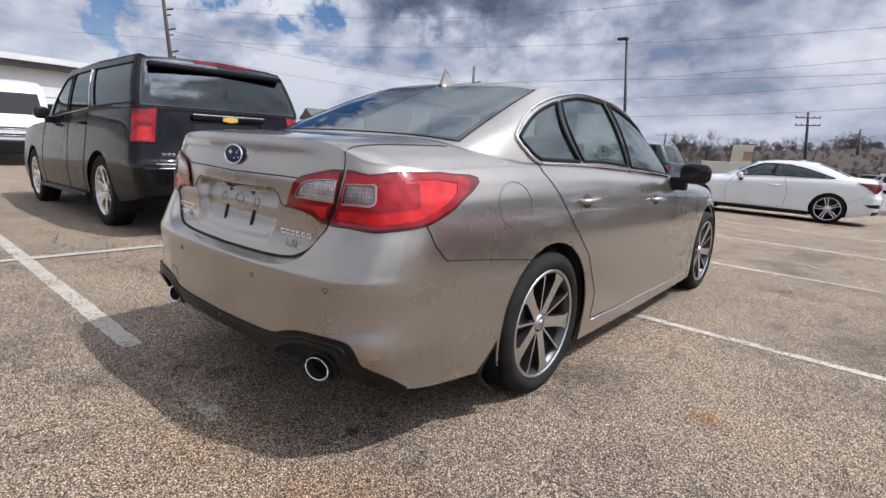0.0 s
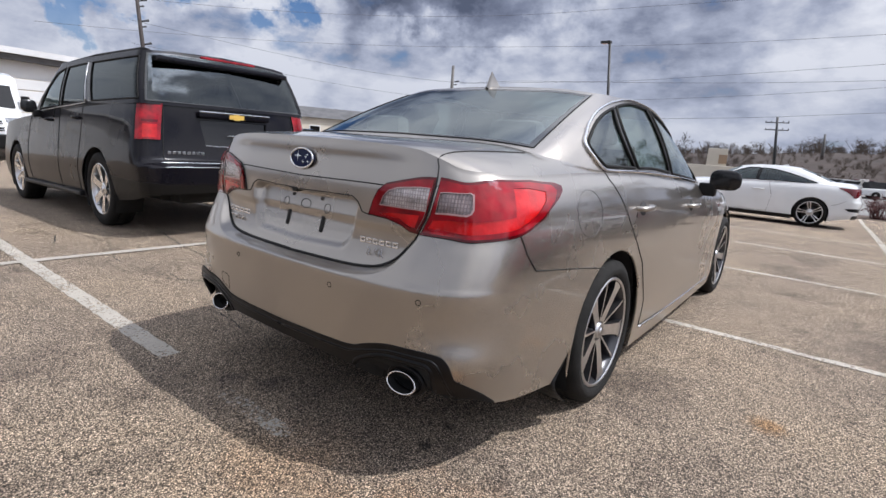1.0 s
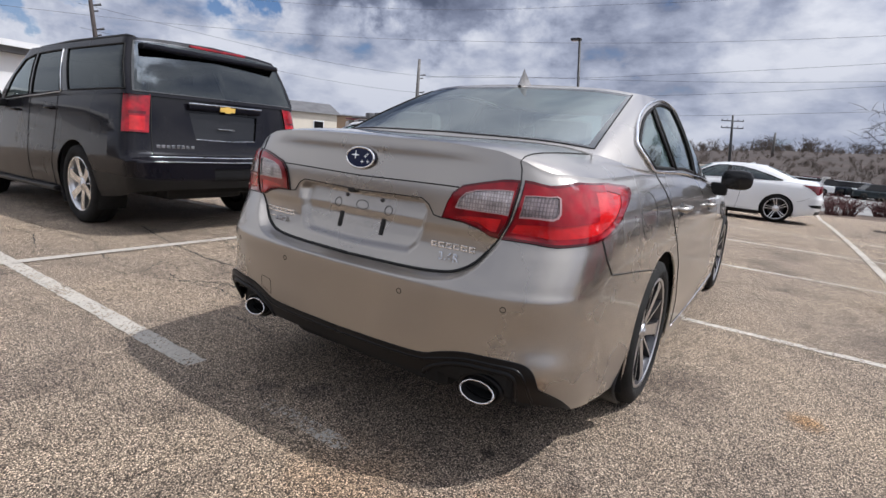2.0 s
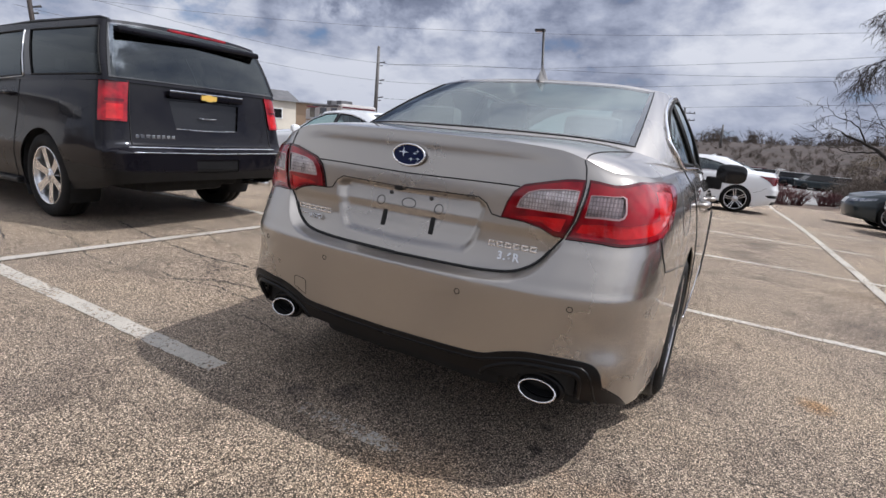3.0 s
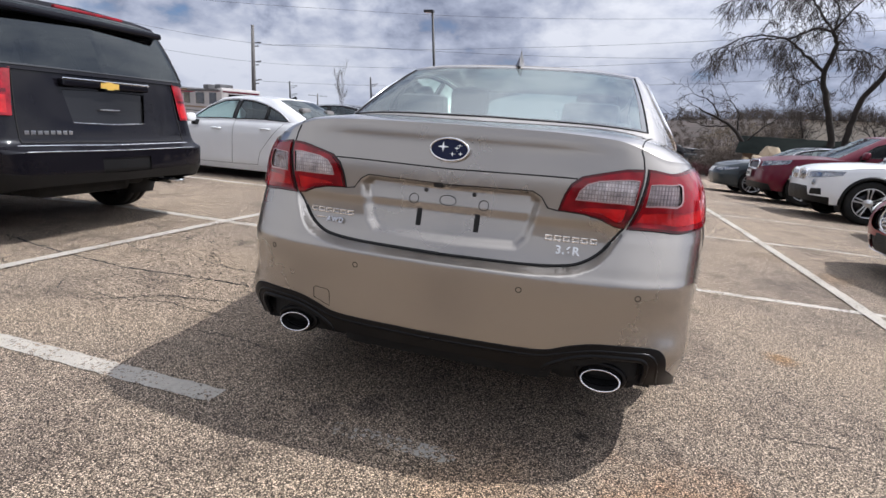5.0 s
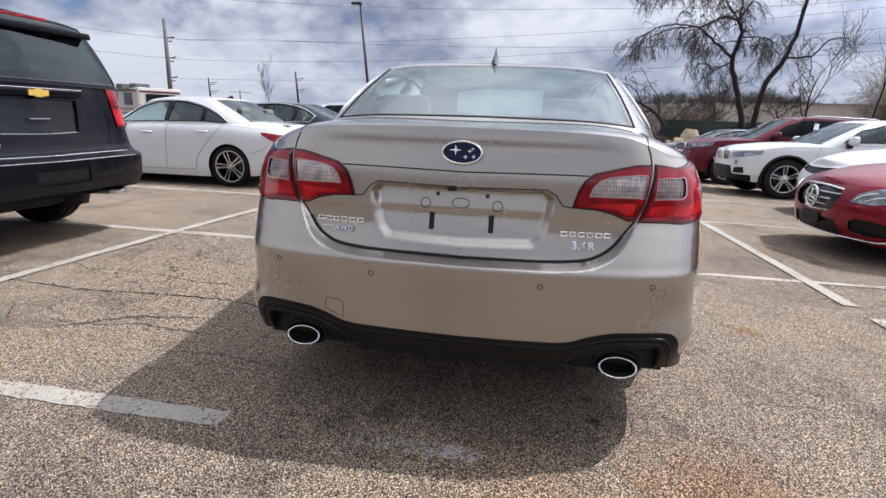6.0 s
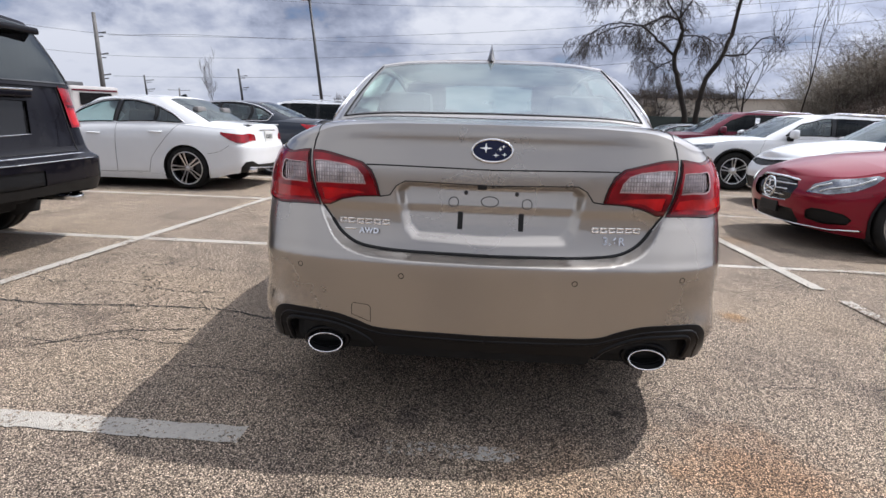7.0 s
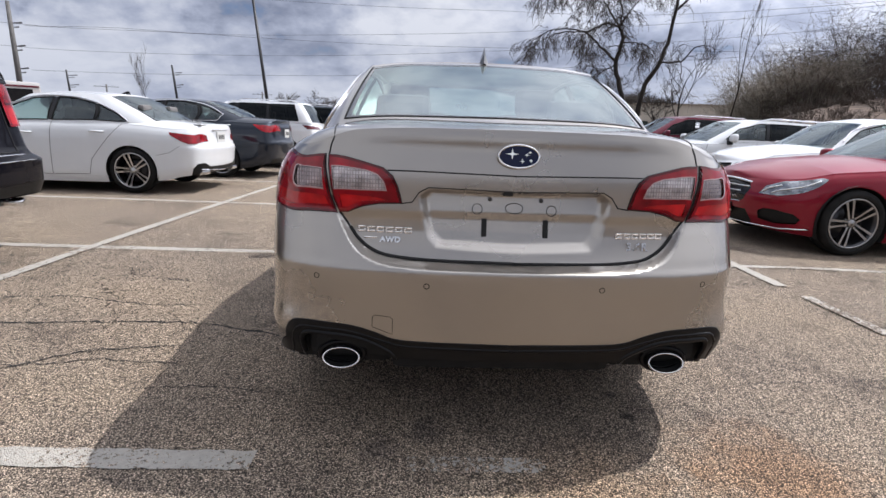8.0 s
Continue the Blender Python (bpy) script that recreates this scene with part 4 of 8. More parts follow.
    fdoor = S.side_poly([(2.12, 1.2), (2.12, 0.245), (3.20, 0.235), (3.28, 0.5), (3.22, 0.9), (3.10, 1.2)])
    fuel = S.side_poly([(0.83 + 0.115 * math.cos(a), 0.91 + 0.092 * math.sin(a)) for a in np.linspace(0, 2 * math.pi, 22)[:-1]])
    head = S.side_poly([(4.2, 0.70), (4.45, 0.73), (4.7, 0.62), (4.6, 0.56)])
    spec["regions"] = [
        ("reverse_lens", white_in, M_CLEARLENS, "pair", "", 0.003), ("reverse_lens#o", white_out, M_GREYLENS, "pair", "", 0.003),
        ("lens_frame", frame_in, M_CLEARTRIM, "pair", "", 0.009), ("lens_frame#o", frame_out, M_CLEARTRIM, "pair", "", 0.009), ("brake_lens", brake_in, M_BRIGHTRED, "pair", "", 0.007),
        ("brake_lens#o", glow_out, M_BRIGHTRED, "pair", "", 0.007),
        ("taillight", core_in, M_REDLENS, "pair", "red and clear tail light", 0.009), ("taillight#o", core_out, M_REDLENS, "pair", "red and clear tail light", 0.009),
        ("lamp_rim", lamp_in, M_DEEPRED, "pair", "dark red lamp rim", 0.006), ("lamp_rim#o", lamp_out, M_DEEPRED, "pair", "dark red lamp rim", 0.006),
        ("exhaust_pocket", pocket, M_UNDER, "pair", "", -0.045), ("diffuser", diffuser, M_SATIN, "both", "black plastic diffuser", 0.004),
        ("plate_panel", S.tail_poly(recess, 0.03), M_CHAMPAGNE, "both", "", 0.0), ("trunk_lid", lid_uv, M_CHAMPAGNE, "both", "", 0.0), ("rear_bumper#step", S.tail_poly(shelf), M_CHAMPAGNE, "both", "", 0.0), ("rear_bumper", bumper, M_CHAMPAGNE, "both", "", 0.0), ("fuel_door", fuel, M_CHAMPAGNE, "pair", "", 0.0),
        ("rear_door", rdoor, M_CHAMPAGNE, "pair", "", 0.0), ("front_door", fdoor, M_CHAMPAGNE, "pair", "", 0.0), ("headlight", head, M_HEADLENS, "pair", "", 0.004)]
    spec["regions"].insert(0, ("arch", S.side_poly([(0.82, 0.44), (0.64, 0.246), (0.62, 0.1), (1.1, 0.1), (1.1, 0.44)]), None, "pair", "", 0.0))
    # the lid's lower gap is drawn thicker, its shade included in the black line
    spec["seams"] = [(S.tail_poly(lid[:corner - 3]), 0.0070, M_SEAM, False), (S.tail_poly(lid[corner - 4:corner + 1]), 0.0040, M_SEAM, False), (S.tail_poly(lid[corner:-2]), 0.0026, M_SEAM, False), (rib, 0.007, M_SATIN, False), (S.tail_poly(hollow), 0.010, M_SATIN, False), (S.tail_poly([(x, z + 0.001) for x, z in brow]) + S.side_poly([(0.20, 0.336), (0.252, 0.291)]), 0.0025, M_SEAM, False), (S.tail_poly([(0, 0.936), (0.295, 0.942), (0.325, 0.925), (0.347, 0.892), (0.385, 0.886)]), 0.0022, M_SEAM, False), (rdoor[:-1], 0.0024, M_SEAM, False), (fdoor[:-1], 0.0024, M_SEAM, False), (fuel, 0.0011, M_DARKALLOY, True),
                     (lamp_in, 0.003, M_SEAM, True), (lamp_out, 0.003, M_SEAM, True), (S.side_poly([(0.285, 0.872), (0.34, 0.80), (0.41, 0.74), (1.0, 0.665)]), 0.0025, M_SEAM, False),
                     (S.tail_poly([(0, 0.988), (0.436, 0.993)]), 0.0025, M_SEAM, False), (S.side_poly([(1.62, 0.245), (3.4, 0.225)]), 0.007, M_CHROME, False)]
    spec["fine"] = 1.25
    top = Curve([(0.98, 1.150), (1.03, 1.19), (1.23, 1.302), (1.47, 1.372), (1.80, 1.416), (2.07, 1.412), (2.36, 1.378), (2.74, 1.27), (3.0, 1.08)])
    over = lambda y0, y1, n: [(y, float(top(y))) for y in np.linspace(y0, y1, n)]
    spec["windows"] = [over(1.02, 1.45, 8) + [(1.47, 1.085), (1.12, 1.09), (1.06, 1.125)], over(1.50, 2.04, 7) + [(2.10, 1.06), (1.52, 1.083)], over(2.11, 2.98, 12) + [(3.02, 1.0), (2.16, 1.055)]]
    spec["cabin_trim"] = [([(3.03, 1.09), (2.78, 1.285), (2.38, 1.395), (2.1, 1.428), (1.8, 1.436), (1.48, 1.396), (1.23, 1.325), (1.06, 1.235), (0.995, 1.175), (1.03, 1.115), (1.12, 1.072), (1.5, 1.066), (2.1, 1.04), (3.02, 0.98)], 0.0075, M_CHROME, False)]
    spec["us"] = steps((0, 0.22, 0.02), (0.22, 0.72, 0.009), (0.72, S.half, 0.024), (S.half, S.total, 0.04))
    spec["vs"] = steps((0, 0.40, 0.025), (0.40, 0.80, 0.011), (0.80, 1.0, 0.02))
    spec["rear_glass"] = M_REARGLASS
    spec["mirror_paint"] = M_GLOSSBLACK
    root, S, C = vehicle("sedan", "champagne metallic four-door sedan parked across the worn bays", "car", pose(0, 0, 0), spec)
    # the lid's gap runs on over the deck to the rear window
    dv, df = deck_sheet(S, spec["deck_end"], spec["deck"], 0.736)
    deck_tree = BVHTree.FromPolygons([tuple(map(float, p)) for p in dv], df)
    edge = S.tail_poly(lid[corner:-2])[-1]
    start = S(np.array([edge[0]]), np.array([edge[1]]))[0]
    for sg in (1, -1):
        run = [(sg * start[0], start[1] - 0.0005, start[2])]
        for t in np.linspace(0.03, 1, 18):
            x, y_ = start[0] + (0.668 - start[0]) * t, start[1] + 0.008 + (0.62 - start[1]) * t
            hit = deck_tree.ray_cast(Vector((sg * x, y_, 2.0)), Vector((0, 0, -1)))[0]
            if hit is not None:
                run.append((hit.x, hit.y, hit.z + 0.0004))
        tube("panel_gap", run, 0.0026, M_SEAM, root, n=5)
    # exhaust tips
    for sg in (1, -1):
        ring = [(0.582 * sg + 0.063 * math.cos(a), 0.337 + 0.033 * math.sin(a)) for a in np.linspace(0, 2 * math.pi, 29)[:-1]]
        tube("exhaust_tip", [(x, 0.085 + 0.35 * (z - 0.337), z) for x, z in ring], 0.0036, M_CHROME, root, "chrome oval exhaust tip", n=8, closed=True)
        n = len(ring)
        vv = [(x, 0.089 + 0.35 * (z - 0.337), z) for x, z in ring] + [(x, 0.34, z) for x, z in ring]
        mesh_of("exhaust_pipe", vv, [(i, (i + 1) % n, n + (i + 1) % n, n + i) for i in range(n)] + [tuple(range(n, 2 * n))], M_UNDER, root)
    # shark fin
    bm = bmesh.new()
    prof = [(1.33, 0.0, 0.036), (1.35, 0.055, 0.030), (1.37, 0.088, 0.020), (1.40, 0.066, 0.026), (1.46, 0.02, 0.022), (1.52, 0.0, 0.012)]
    top = [bm.verts.new((0, y, 1.460 + h)) for y, h, w in prof]
    for sg in (1, -1):
        low = [bm.verts.new((sg * w, y, 1.440 + 0.02 * (y - 1.34) / 0.18)) for y, h, w in prof]
        for i in range(len(prof) - 1):
            bm.faces.new((top[i], top[i + 1], low[i + 1], low[i]))
    part("antenna_fin", bm, M_CHAMPAGNE, root)
    # badge
    y = float(S(np.array([0.0]), np.array([S.uv(0.0, 1.052)[1]]))[0][1]) - 0.006
    bm = bmesh.new()
    bmesh.ops.create_circle(bm, cap_ends=True, segments=36, radius=1)
    r = bmesh.ops.extrude_face_region(bm, geom=bm.faces[:])
    bmesh.ops.translate(bm, verts=[v for v in r["geom"] if isinstance(v, bmesh.types.BMVert)], vec=(0, 0, 1))
    bm.transform(Matrix.Translation((0, y + 0.01, 1.052)) @ Matrix.Rotation(radians(90), 4, "X") @ Matrix.Diagonal((0.066, 0.036, 0.014, 1)))
    lean = 0.10
    for v in bm.verts:
        v.co.y += lean * (v.co.z - 1.052)
    badge = part("badge", bm, M_BLUEBADGE, root, "oval blue badge with chrome rim", smooth=False)
    tube("badge_rim", [(0.067 * math.cos(a), y - 0.005 + lean * 0.037 * math.sin(a), 1.052 + 0.037 * math.sin(a)) for a in np.linspace(0, 2 * math.pi, 37)[:-1]], 0.004, M_CHROME, badge, n=6, closed=True)
    for bx, bz, br in ((-0.022, 0.008, 0.022), (0.012, -0.014, 0.011), (0.026, 0.006, 0.010), (0.040, -0.012, 0.010), (0.036, 0.014, 0.008)):
        bm = bmesh.new()
        c = [bm.verts.new((bx + (br if k % 2 == 0 else br * 0.22) * math.cos(k * math.pi / 4), y - 0.0065, 1.052 + bz + (br * (0.8 if k % 4 else 1) if k % 2 == 0 else br * 0.2) * math.sin(k * math.pi / 4))) for k in range(8)]
        bm.faces.new(c)
        for v in bm.verts:
            v.co.y += lean * (v.co.z - 1.052)
        part("star", bm, M_CHROME, badge, smooth=False)
    # sensors, plate slots, studs
    for x, z in ((0.29, 0.632), (-0.29, 0.632), (0.655, 0.645), (-0.655, 0.645)):
        u = ut(abs(x))
        for sg in ((1,) if x > 0 else (-1,)):
            ring = [S.uv(u + 0.009 * math.cos(a), z + 0.009 * math.sin(a)) for a in np.linspace(0, 2 * math.pi, 15)[:-1]]
            tube("parking_sensor", path_on(S, ring, 0.0, sign=sg), 0.0015, M_SEAM, root, n=5, closed=True)
    hatch = [S.uv(ut(x), z) for x, z in ((0.402, 0.452), (0.400, 0.508), (0.408, 0.516), (0.460, 0.520), (0.468, 0.512), (0.470, 0.476))]
    tube("tow_cover_gap", path_on(S, hatch, 0.0, sign=-1), 0.0014, M_SEAM, root, n=5, closed=True)
    yp = float(S(np.array([0.05]), np.array([S.uv(0.05, 0.83)[1]]))[0][1])
    face = lambda x, z: float(S(np.array([ut(abs(x))]), np.array([S.uv(ut(abs(x)), z)[1]]))[0][1])
    for x in (-0.1, 0.11):
        ys_ = [float(S(np.array([0.1]), np.array([S.uv(ut(0.1), z)[1]]))[0][1]) for z in (0.785, 0.835)]
        lean_ = math.atan2(ys_[1] - ys_[0], 0.05)
        box_part("plate_slot", (x - 0.009, x + 0.009, -0.003, 0.008, -0.031, 0.031), M_SEAM, root, bevel=0.002, m=Matrix.Translation((0, sum(ys_) / 2, 0.81)) @ Matrix.Rotation(-lean_, 4, "X"))
        v, f = lathe_arrays([(-0.004, 0.0), (-0.004, 0.007), (0.01, 0.008)], 12)
        mesh_of("screw", [(x * 0.83 + a[1], face(0.09, 0.905) + a[0], 0.905 + a[2]) for a in v], f, M_DARKALLOY, root)
    # chrome lettering, as bars
    for x0, x1, z, n, h in ((-0.525, -0.34, 0.797, 6, 0.020), (-0.505, -0.452, 0.770, 1, 0.005), (0.345, 0.515, 0.797, 6, 0.020)):
        w = (x1 - x0) / n
        for i in range(n):
            xa = x0 + i * w + w * 0.05
            u = ut(abs(xa + w * 0.4))
            q = S.uv(u, z)
            p = S(np.array([q[0]]), np.array([q[1]]))[0]
            bm = bmesh.new()
            t = min(0.0062, h * 0.32)
            for bx in ((0, w * 0.84, h - t, h), (0, w * 0.84, 0, t), (0, t * 1.1, t, h - t), (w * 0.84 - t, w * 0.84, t, h * 0.5)) if h > 0.006 else ((0, w * 0.8, 0, h),):
                one = box_bm(xa + bx[0], xa + bx[1], p[1] - 0.006, p[1] + 0.003, z - h / 2 + bx[2], z - h / 2 + bx[3], 0.0008, 1)
                me = bpy.data.meshes.new("bar")
                one.to_mesh(me)
                one.free()
                bm.from_mesh(me)
                bpy.data.meshes.remove(me)
            part("lettering_bar", bm, M_LETTER, root, smooth=False)
    for text, x, xm, z, size, turn in (("AWD", -0.448, 0.41, 0.759, 0.026, -4), ("3.6R", 0.385, 0.43, 0.750, 0.037, 4)):
        word = bpy.data.curves.new("lettering", "FONT")
        word.body, word.size, word.extrude, word.offset = text, size, 0.003, 0.0012
        word.space_character = 1.15
        q = S.uv(ut(xm), z)
        p = S(np.array([q[0]]), np.array([q[1]]))[0]
        word.materials.append(M_LETTER)
        letters = new("lettering", word)
        letters.parent = root
        letters.matrix_local = pose(x, p[1] - 0.005, z, 80, 0, turn)
    for sg in (1, -1):
        collar = [(0.582 * sg + 0.076 * math.cos(a), 0.116, 0.340 + 0.044 * math.sin(a)) for a in np.linspace(0, 2 * math.pi, 33)[:-1]]
        tube("exhaust_collar", collar, 0.011, M_SATIN, root, "black collar round the exhaust tip", n=8, closed=True)
        x = sorted((sg * 0.41, sg * 0.745))
        box_part("pocket_back", (x[0], x[1], 0.150, 0.165, 0.312, 0.45), M_UNDER, root, bevel=0.005)
        x = sorted((sg * 0.40, sg * 0.72))
        box_part("muffler", (x[0], x[1], 0.24, 0.62, 0.235, 0.40), M_UNDER, root, bevel=0.05)
    box_part("rear_tray", (-0.42, 0.42, 0.17, 0.75, 0.245, 0.40), M_UNDER, root, bevel=0.05)
    box_part("bumper_beam", (-0.70, 0.70, 0.115, 0.26, 0.33, 0.60), M_UNDER, root, bevel=0.03)
    # mud flaps
    for sg in (1, -1):
        line = eased([(0.86, 0.52), (0.825, 0.44), (0.74, 0.335), (0.648, 0.240), (0.70, 0.172), (0.79, 0.110)], 3)
        bm = bmesh.new()
        rows = [[bm.verts.new((sg * x, y + dy, z)) for y, z in line] for x, dy in ((0.60, 0.0), (0.875, 0.0), (0.888, 0.012), (0.60, 0.020))]
        for a, b in zip(rows, rows[1:] + rows[:1]):
            for k in range(len(line) - 1):
                bm.faces.new((a[k], a[k + 1], b[k + 1], b[k]))
        bmesh.ops.recalc_face_normals(bm, faces=bm.faces[:])
        part("mud_flap", bm, M_BLACK, root, "black rubber mud flap")
    # round knock-outs of the plate panel
    for x, z, a in ((-0.125, 0.872, 0.017), (0.0, 0.877, 0.030), (0.128, 0.872, 0.017)):
        tube("knock_out", [(x + a * math.cos(t), face(x + a * math.cos(t), z + 0.017 * math.sin(t)), z + 0.017 * math.sin(t)) for t in np.linspace(0, 2 * math.pi, 25)[:-1]], 0.0016, M_DARKALLOY, root, n=5, closed=True)
    box_part("rear_camera", (-0.045, -0.012, yp - 0.030, yp + 0.02, 0.922, 0.940), M_SEAM, root, bevel=0.004)
    return root, S, C


hero_root, HS, HC = hero()


# ---- ground ----
def asphalt_nodes(nt, paint_color=None, wear=0.40):
    """Worn parking asphalt with pale stones, stains and rust; with paint_color, worn paint on top of it."""
    N, L = nt.nodes, nt.links
    b = N["Principled BSDF"]
    tc = N.new("ShaderNodeNewGeometry")

    def noise_tex(scale, detail=4, rough=0.55):
        n = N.new("ShaderNodeTexNoise")
        n.inputs["Scale"].default_value, n.inputs["Detail"].default_value, n.inputs["Roughness"].default_value = scale, detail, rough
        L.new(tc.outputs["Position"], n.inputs["Vector"])
        return n.outputs["Fac"]

    def ramp(fac, *stops):
        n = N.new("ShaderNodeValToRGB")
        while len(n.color_ramp.elements) < len(stops):
            n.color_ramp.elements.new(0.5)
        for e, (p, c) in zip(n.color_ramp.elements, stops):
            e.position, e.color = p, (*c, 1)
        L.new(fac, n.inputs[0])
        return n.outputs[0]

    def mix(fac, x, y, mode="MIX"):
        n = N.new("ShaderNodeMix")
        n.data_type, n.blend_type = "RGBA", mode
        if isinstance(fac, float):
            n.inputs[0].default_value = fac
        else:
            L.new(fac, n.inputs[0])
        for i, s in ((6, x), (7, y)):
            if isinstance(s, tuple):
                n.inputs[i].default_value = (*s, 1)
            else:
                L.new(s, n.inputs[i])
        return n.outputs[2]

    v = N.new("ShaderNodeTexVoronoi")
    v.inputs["Scale"].default_value = 205
    L.new(tc.outputs["Position"], v.inputs["Vector"])
    v2 = N.new("ShaderNodeTexVoronoi")
    v2.inputs["Scale"].default_value = 400
    L.new(tc.outputs["Position"], v2.inputs["Vector"])
    sep = N.new("ShaderNodeSeparateColor")
    L.new(v.outputs["Color"], sep.inputs[0])
    sep2 = N.new("ShaderNodeSeparateColor")
    L.new(v2.outputs["Color"], sep2.inputs[0])
    coarse = ramp(sep.outputs[0], (0.0, (0.016, 0.015, 0.014)), (0.22, (0.085, 0.078, 0.070)), (0.55, (0.20, 0.185, 0.166)), (0.85, (0.36, 0.335, 0.30)), (1.0, (0.62, 0.59, 0.55)))
    fine = ramp(sep2.outputs[0], (0.0, (0.03, 0.028, 0.025)), (0.5, (0.20, 0.185, 0.167)), (1.0, (0.44, 0.41, 0.37)))
    col = mix(0.26, coarse, fine)
    # crevices between the stones darkened in the colour, like shaded pits
    col = mix(1.0, col, ramp(v.outputs["Distance"], (0.0, (1.12, 1.12, 1.12)), (0.40, (1.16, 1.16, 1.16)), (0.64, (0.16, 0.16, 0.165))), "MULTIPLY")
    big = ramp(noise_tex(0.5, 3), (0.3, (0.86, 0.86, 0.88)), (0.7, (1.08, 1.06, 1.02)))
    col = mix(1.0, col, big, "MULTIPLY")
    mid = ramp(noise_tex(2.6, 6, 0.65), (0.30, (0.55, 0.54, 0.54)), (0.43, (0.96, 0.96, 0.96)), (0.7, (1.06, 1.06, 1.05)))
    col = mix(1.0, col, mid, "MULTIPLY")
    # fine crazing in the older patches
    warp = N.new("ShaderNodeTexNoise")
    warp.inputs["Scale"].default_value, warp.inputs["Detail"].default_value = 3.5, 6
    L.new(tc.outputs["Position"], warp.inputs["Vector"])
    shift = N.new("ShaderNodeVectorMath")
    shift.operation = "MULTIPLY_ADD"
    L.new(warp.outputs["Color"], shift.inputs[0])
    shift.inputs[1].default_value = (0.45, 0.45, 0.0)
    L.new(tc.outputs["Position"], shift.inputs[2])
    web = N.new("ShaderNodeTexVoronoi")
    web.feature = "DISTANCE_TO_EDGE"
    web.inputs["Scale"].default_value = 3.2
    L.new(shift.outputs[0], web.inputs["Vector"])
    line = ramp(web.outputs["Distance"], (0.006, (1, 1, 1)), (0.016, (0, 0, 0)))
    old = ramp(noise_tex(0.33, 4, 0.6), (0.50, (0, 0, 0)), (0.60, (1, 1, 1)))
    broken = ramp(noise_tex(4.0, 3), (0.46, (0, 0, 0)), (0.54, (1, 1, 1)))
    col = mix(mix(1.0, mix(1.0, line, old, "MULTIPLY"), broken, "MULTIPLY"), col, mix(1.0, col, (0.30, 0.29, 0.28), "MULTIPLY"))
    blotch = ramp(noise_tex(1.1, 7, 0.7), (0.36, (0.66, 0.65, 0.66)), (0.47, (1.0, 1.0, 1.0)), (0.62, (1.07, 1.06, 1.04)))
    col = mix(1.0, col, blotch, "MULTIPLY")
    # rust bloom and oil drips, each with its own place
    for x, y, r, tint, much in ((0.95, -0.12, 0.42, (1.0, 0.66, 0.40), 0.55), (0.30, -0.18, 0.35, (0.95, 0.72, 0.50), 0.35), (1.57, 1.46, 0.10, (1.0, 0.72, 0.42), 0.8), (2.6, 3.7, 0.30, (0.9, 0.72, 0.52), 0.5), (0.56, 0.28, 0.045, (0.22, 0.22, 0.24), 0.9), (0.54, 0.44, 0.04, (0.25, 0.25, 0.26), 0.9), (-0.28, 0.16, 0.11, (0.45, 0.45, 0.5), 0.8), (-0.45, 0.05, 0.10, (0.5, 0.5, 0.55), 0.8), (-1.7, -1.0, 0.20, (0.5, 0.5, 0.5), 0.7), (-0.55, -0.35, 0.12, (0.6, 0.6, 0.6), 0.6), (2.3, 4.4, 0.35, (0.7, 0.66, 0.62), 0.7)):
        sub = N.new("ShaderNodeVectorMath")
        sub.operation = "SUBTRACT"
        L.new(tc.outputs["Position"], sub.inputs[0])
        sub.inputs[1].default_value = (x, y, 0)
        ln = N.new("ShaderNodeVectorMath")
        ln.operation = "LENGTH"
        L.new(sub.outputs[0], ln.inputs[0])
        ad = N.new("ShaderNodeMath")
        ad.operation = "MULTIPLY_ADD"
        L.new(noise_tex(7.0 if r > 0.15 else 25.0, 4, 0.7), ad.inputs[0])
        ad.inputs[1].default_value = r * 1.6
        L.new(ln.outputs["Value"], ad.inputs[2])
        mr = N.new("ShaderNodeMapRange")
        mr.interpolation_type = "SMOOTHSTEP"
        mr.inputs[1].default_value, mr.inputs[2].default_value = r * 1.9, r * 1.0
        mr.inputs[3].default_value, mr.inputs[4].default_value = 0.0, much
        L.new(ad.outputs[0], mr.inputs[0])
        col = mix(mr.outputs[0], col, mix(1.0, col, tint, "MULTIPLY"))
    col = mix(1.0, col, (1.86, 1.60, 1.35), "MULTIPLY")
    if paint_color:
        p = mix(1.0, ramp(noise_tex(40, 4), (0.3, tuple(c * 0.82 for c in paint_color)), (0.7, paint_color)), ramp(noise_tex(3, 3), (0.3, (0.85, 0.85, 0.85)), (0.7, (1, 1, 1))), "MULTIPLY")
        worn = N.new("ShaderNodeMath")
        worn.operation = "ADD"
        L.new(noise_tex(55, 5, 0.7), worn.inputs[0])
        m2 = N.new("ShaderNodeMath")
        m2.operation = "MULTIPLY_ADD"
        L.new(noise_tex(2.2, 4, 0.6), m2.inputs[0])
        m2.inputs[1].default_value, m2.inputs[2].default_value = 0.55, -0.275
        L.new(m2.outputs[0], worn.inputs[1])
        keep = ramp(worn.outputs[0], (wear - 0.03, (0, 0, 0)), (wear + 0.03, (1, 1, 1)))
        col = mix(keep, col, p)
    L.new(col, b.inputs["Base Color"])
    b.inputs["Roughness"].default_value = 0.85
    b.inputs["Specular IOR Level"].default_value = 0.3
    bp = N.new("ShaderNodeBump")
    bp.inputs["Strength"].default_value, bp.inputs["Distance"].default_value = 1.0, 0.007
    L.new(v.outputs["Distance"], bp.inputs["Height"])
    bp.invert = True
    L.new(bp.outputs[0], b.inputs["Normal"])


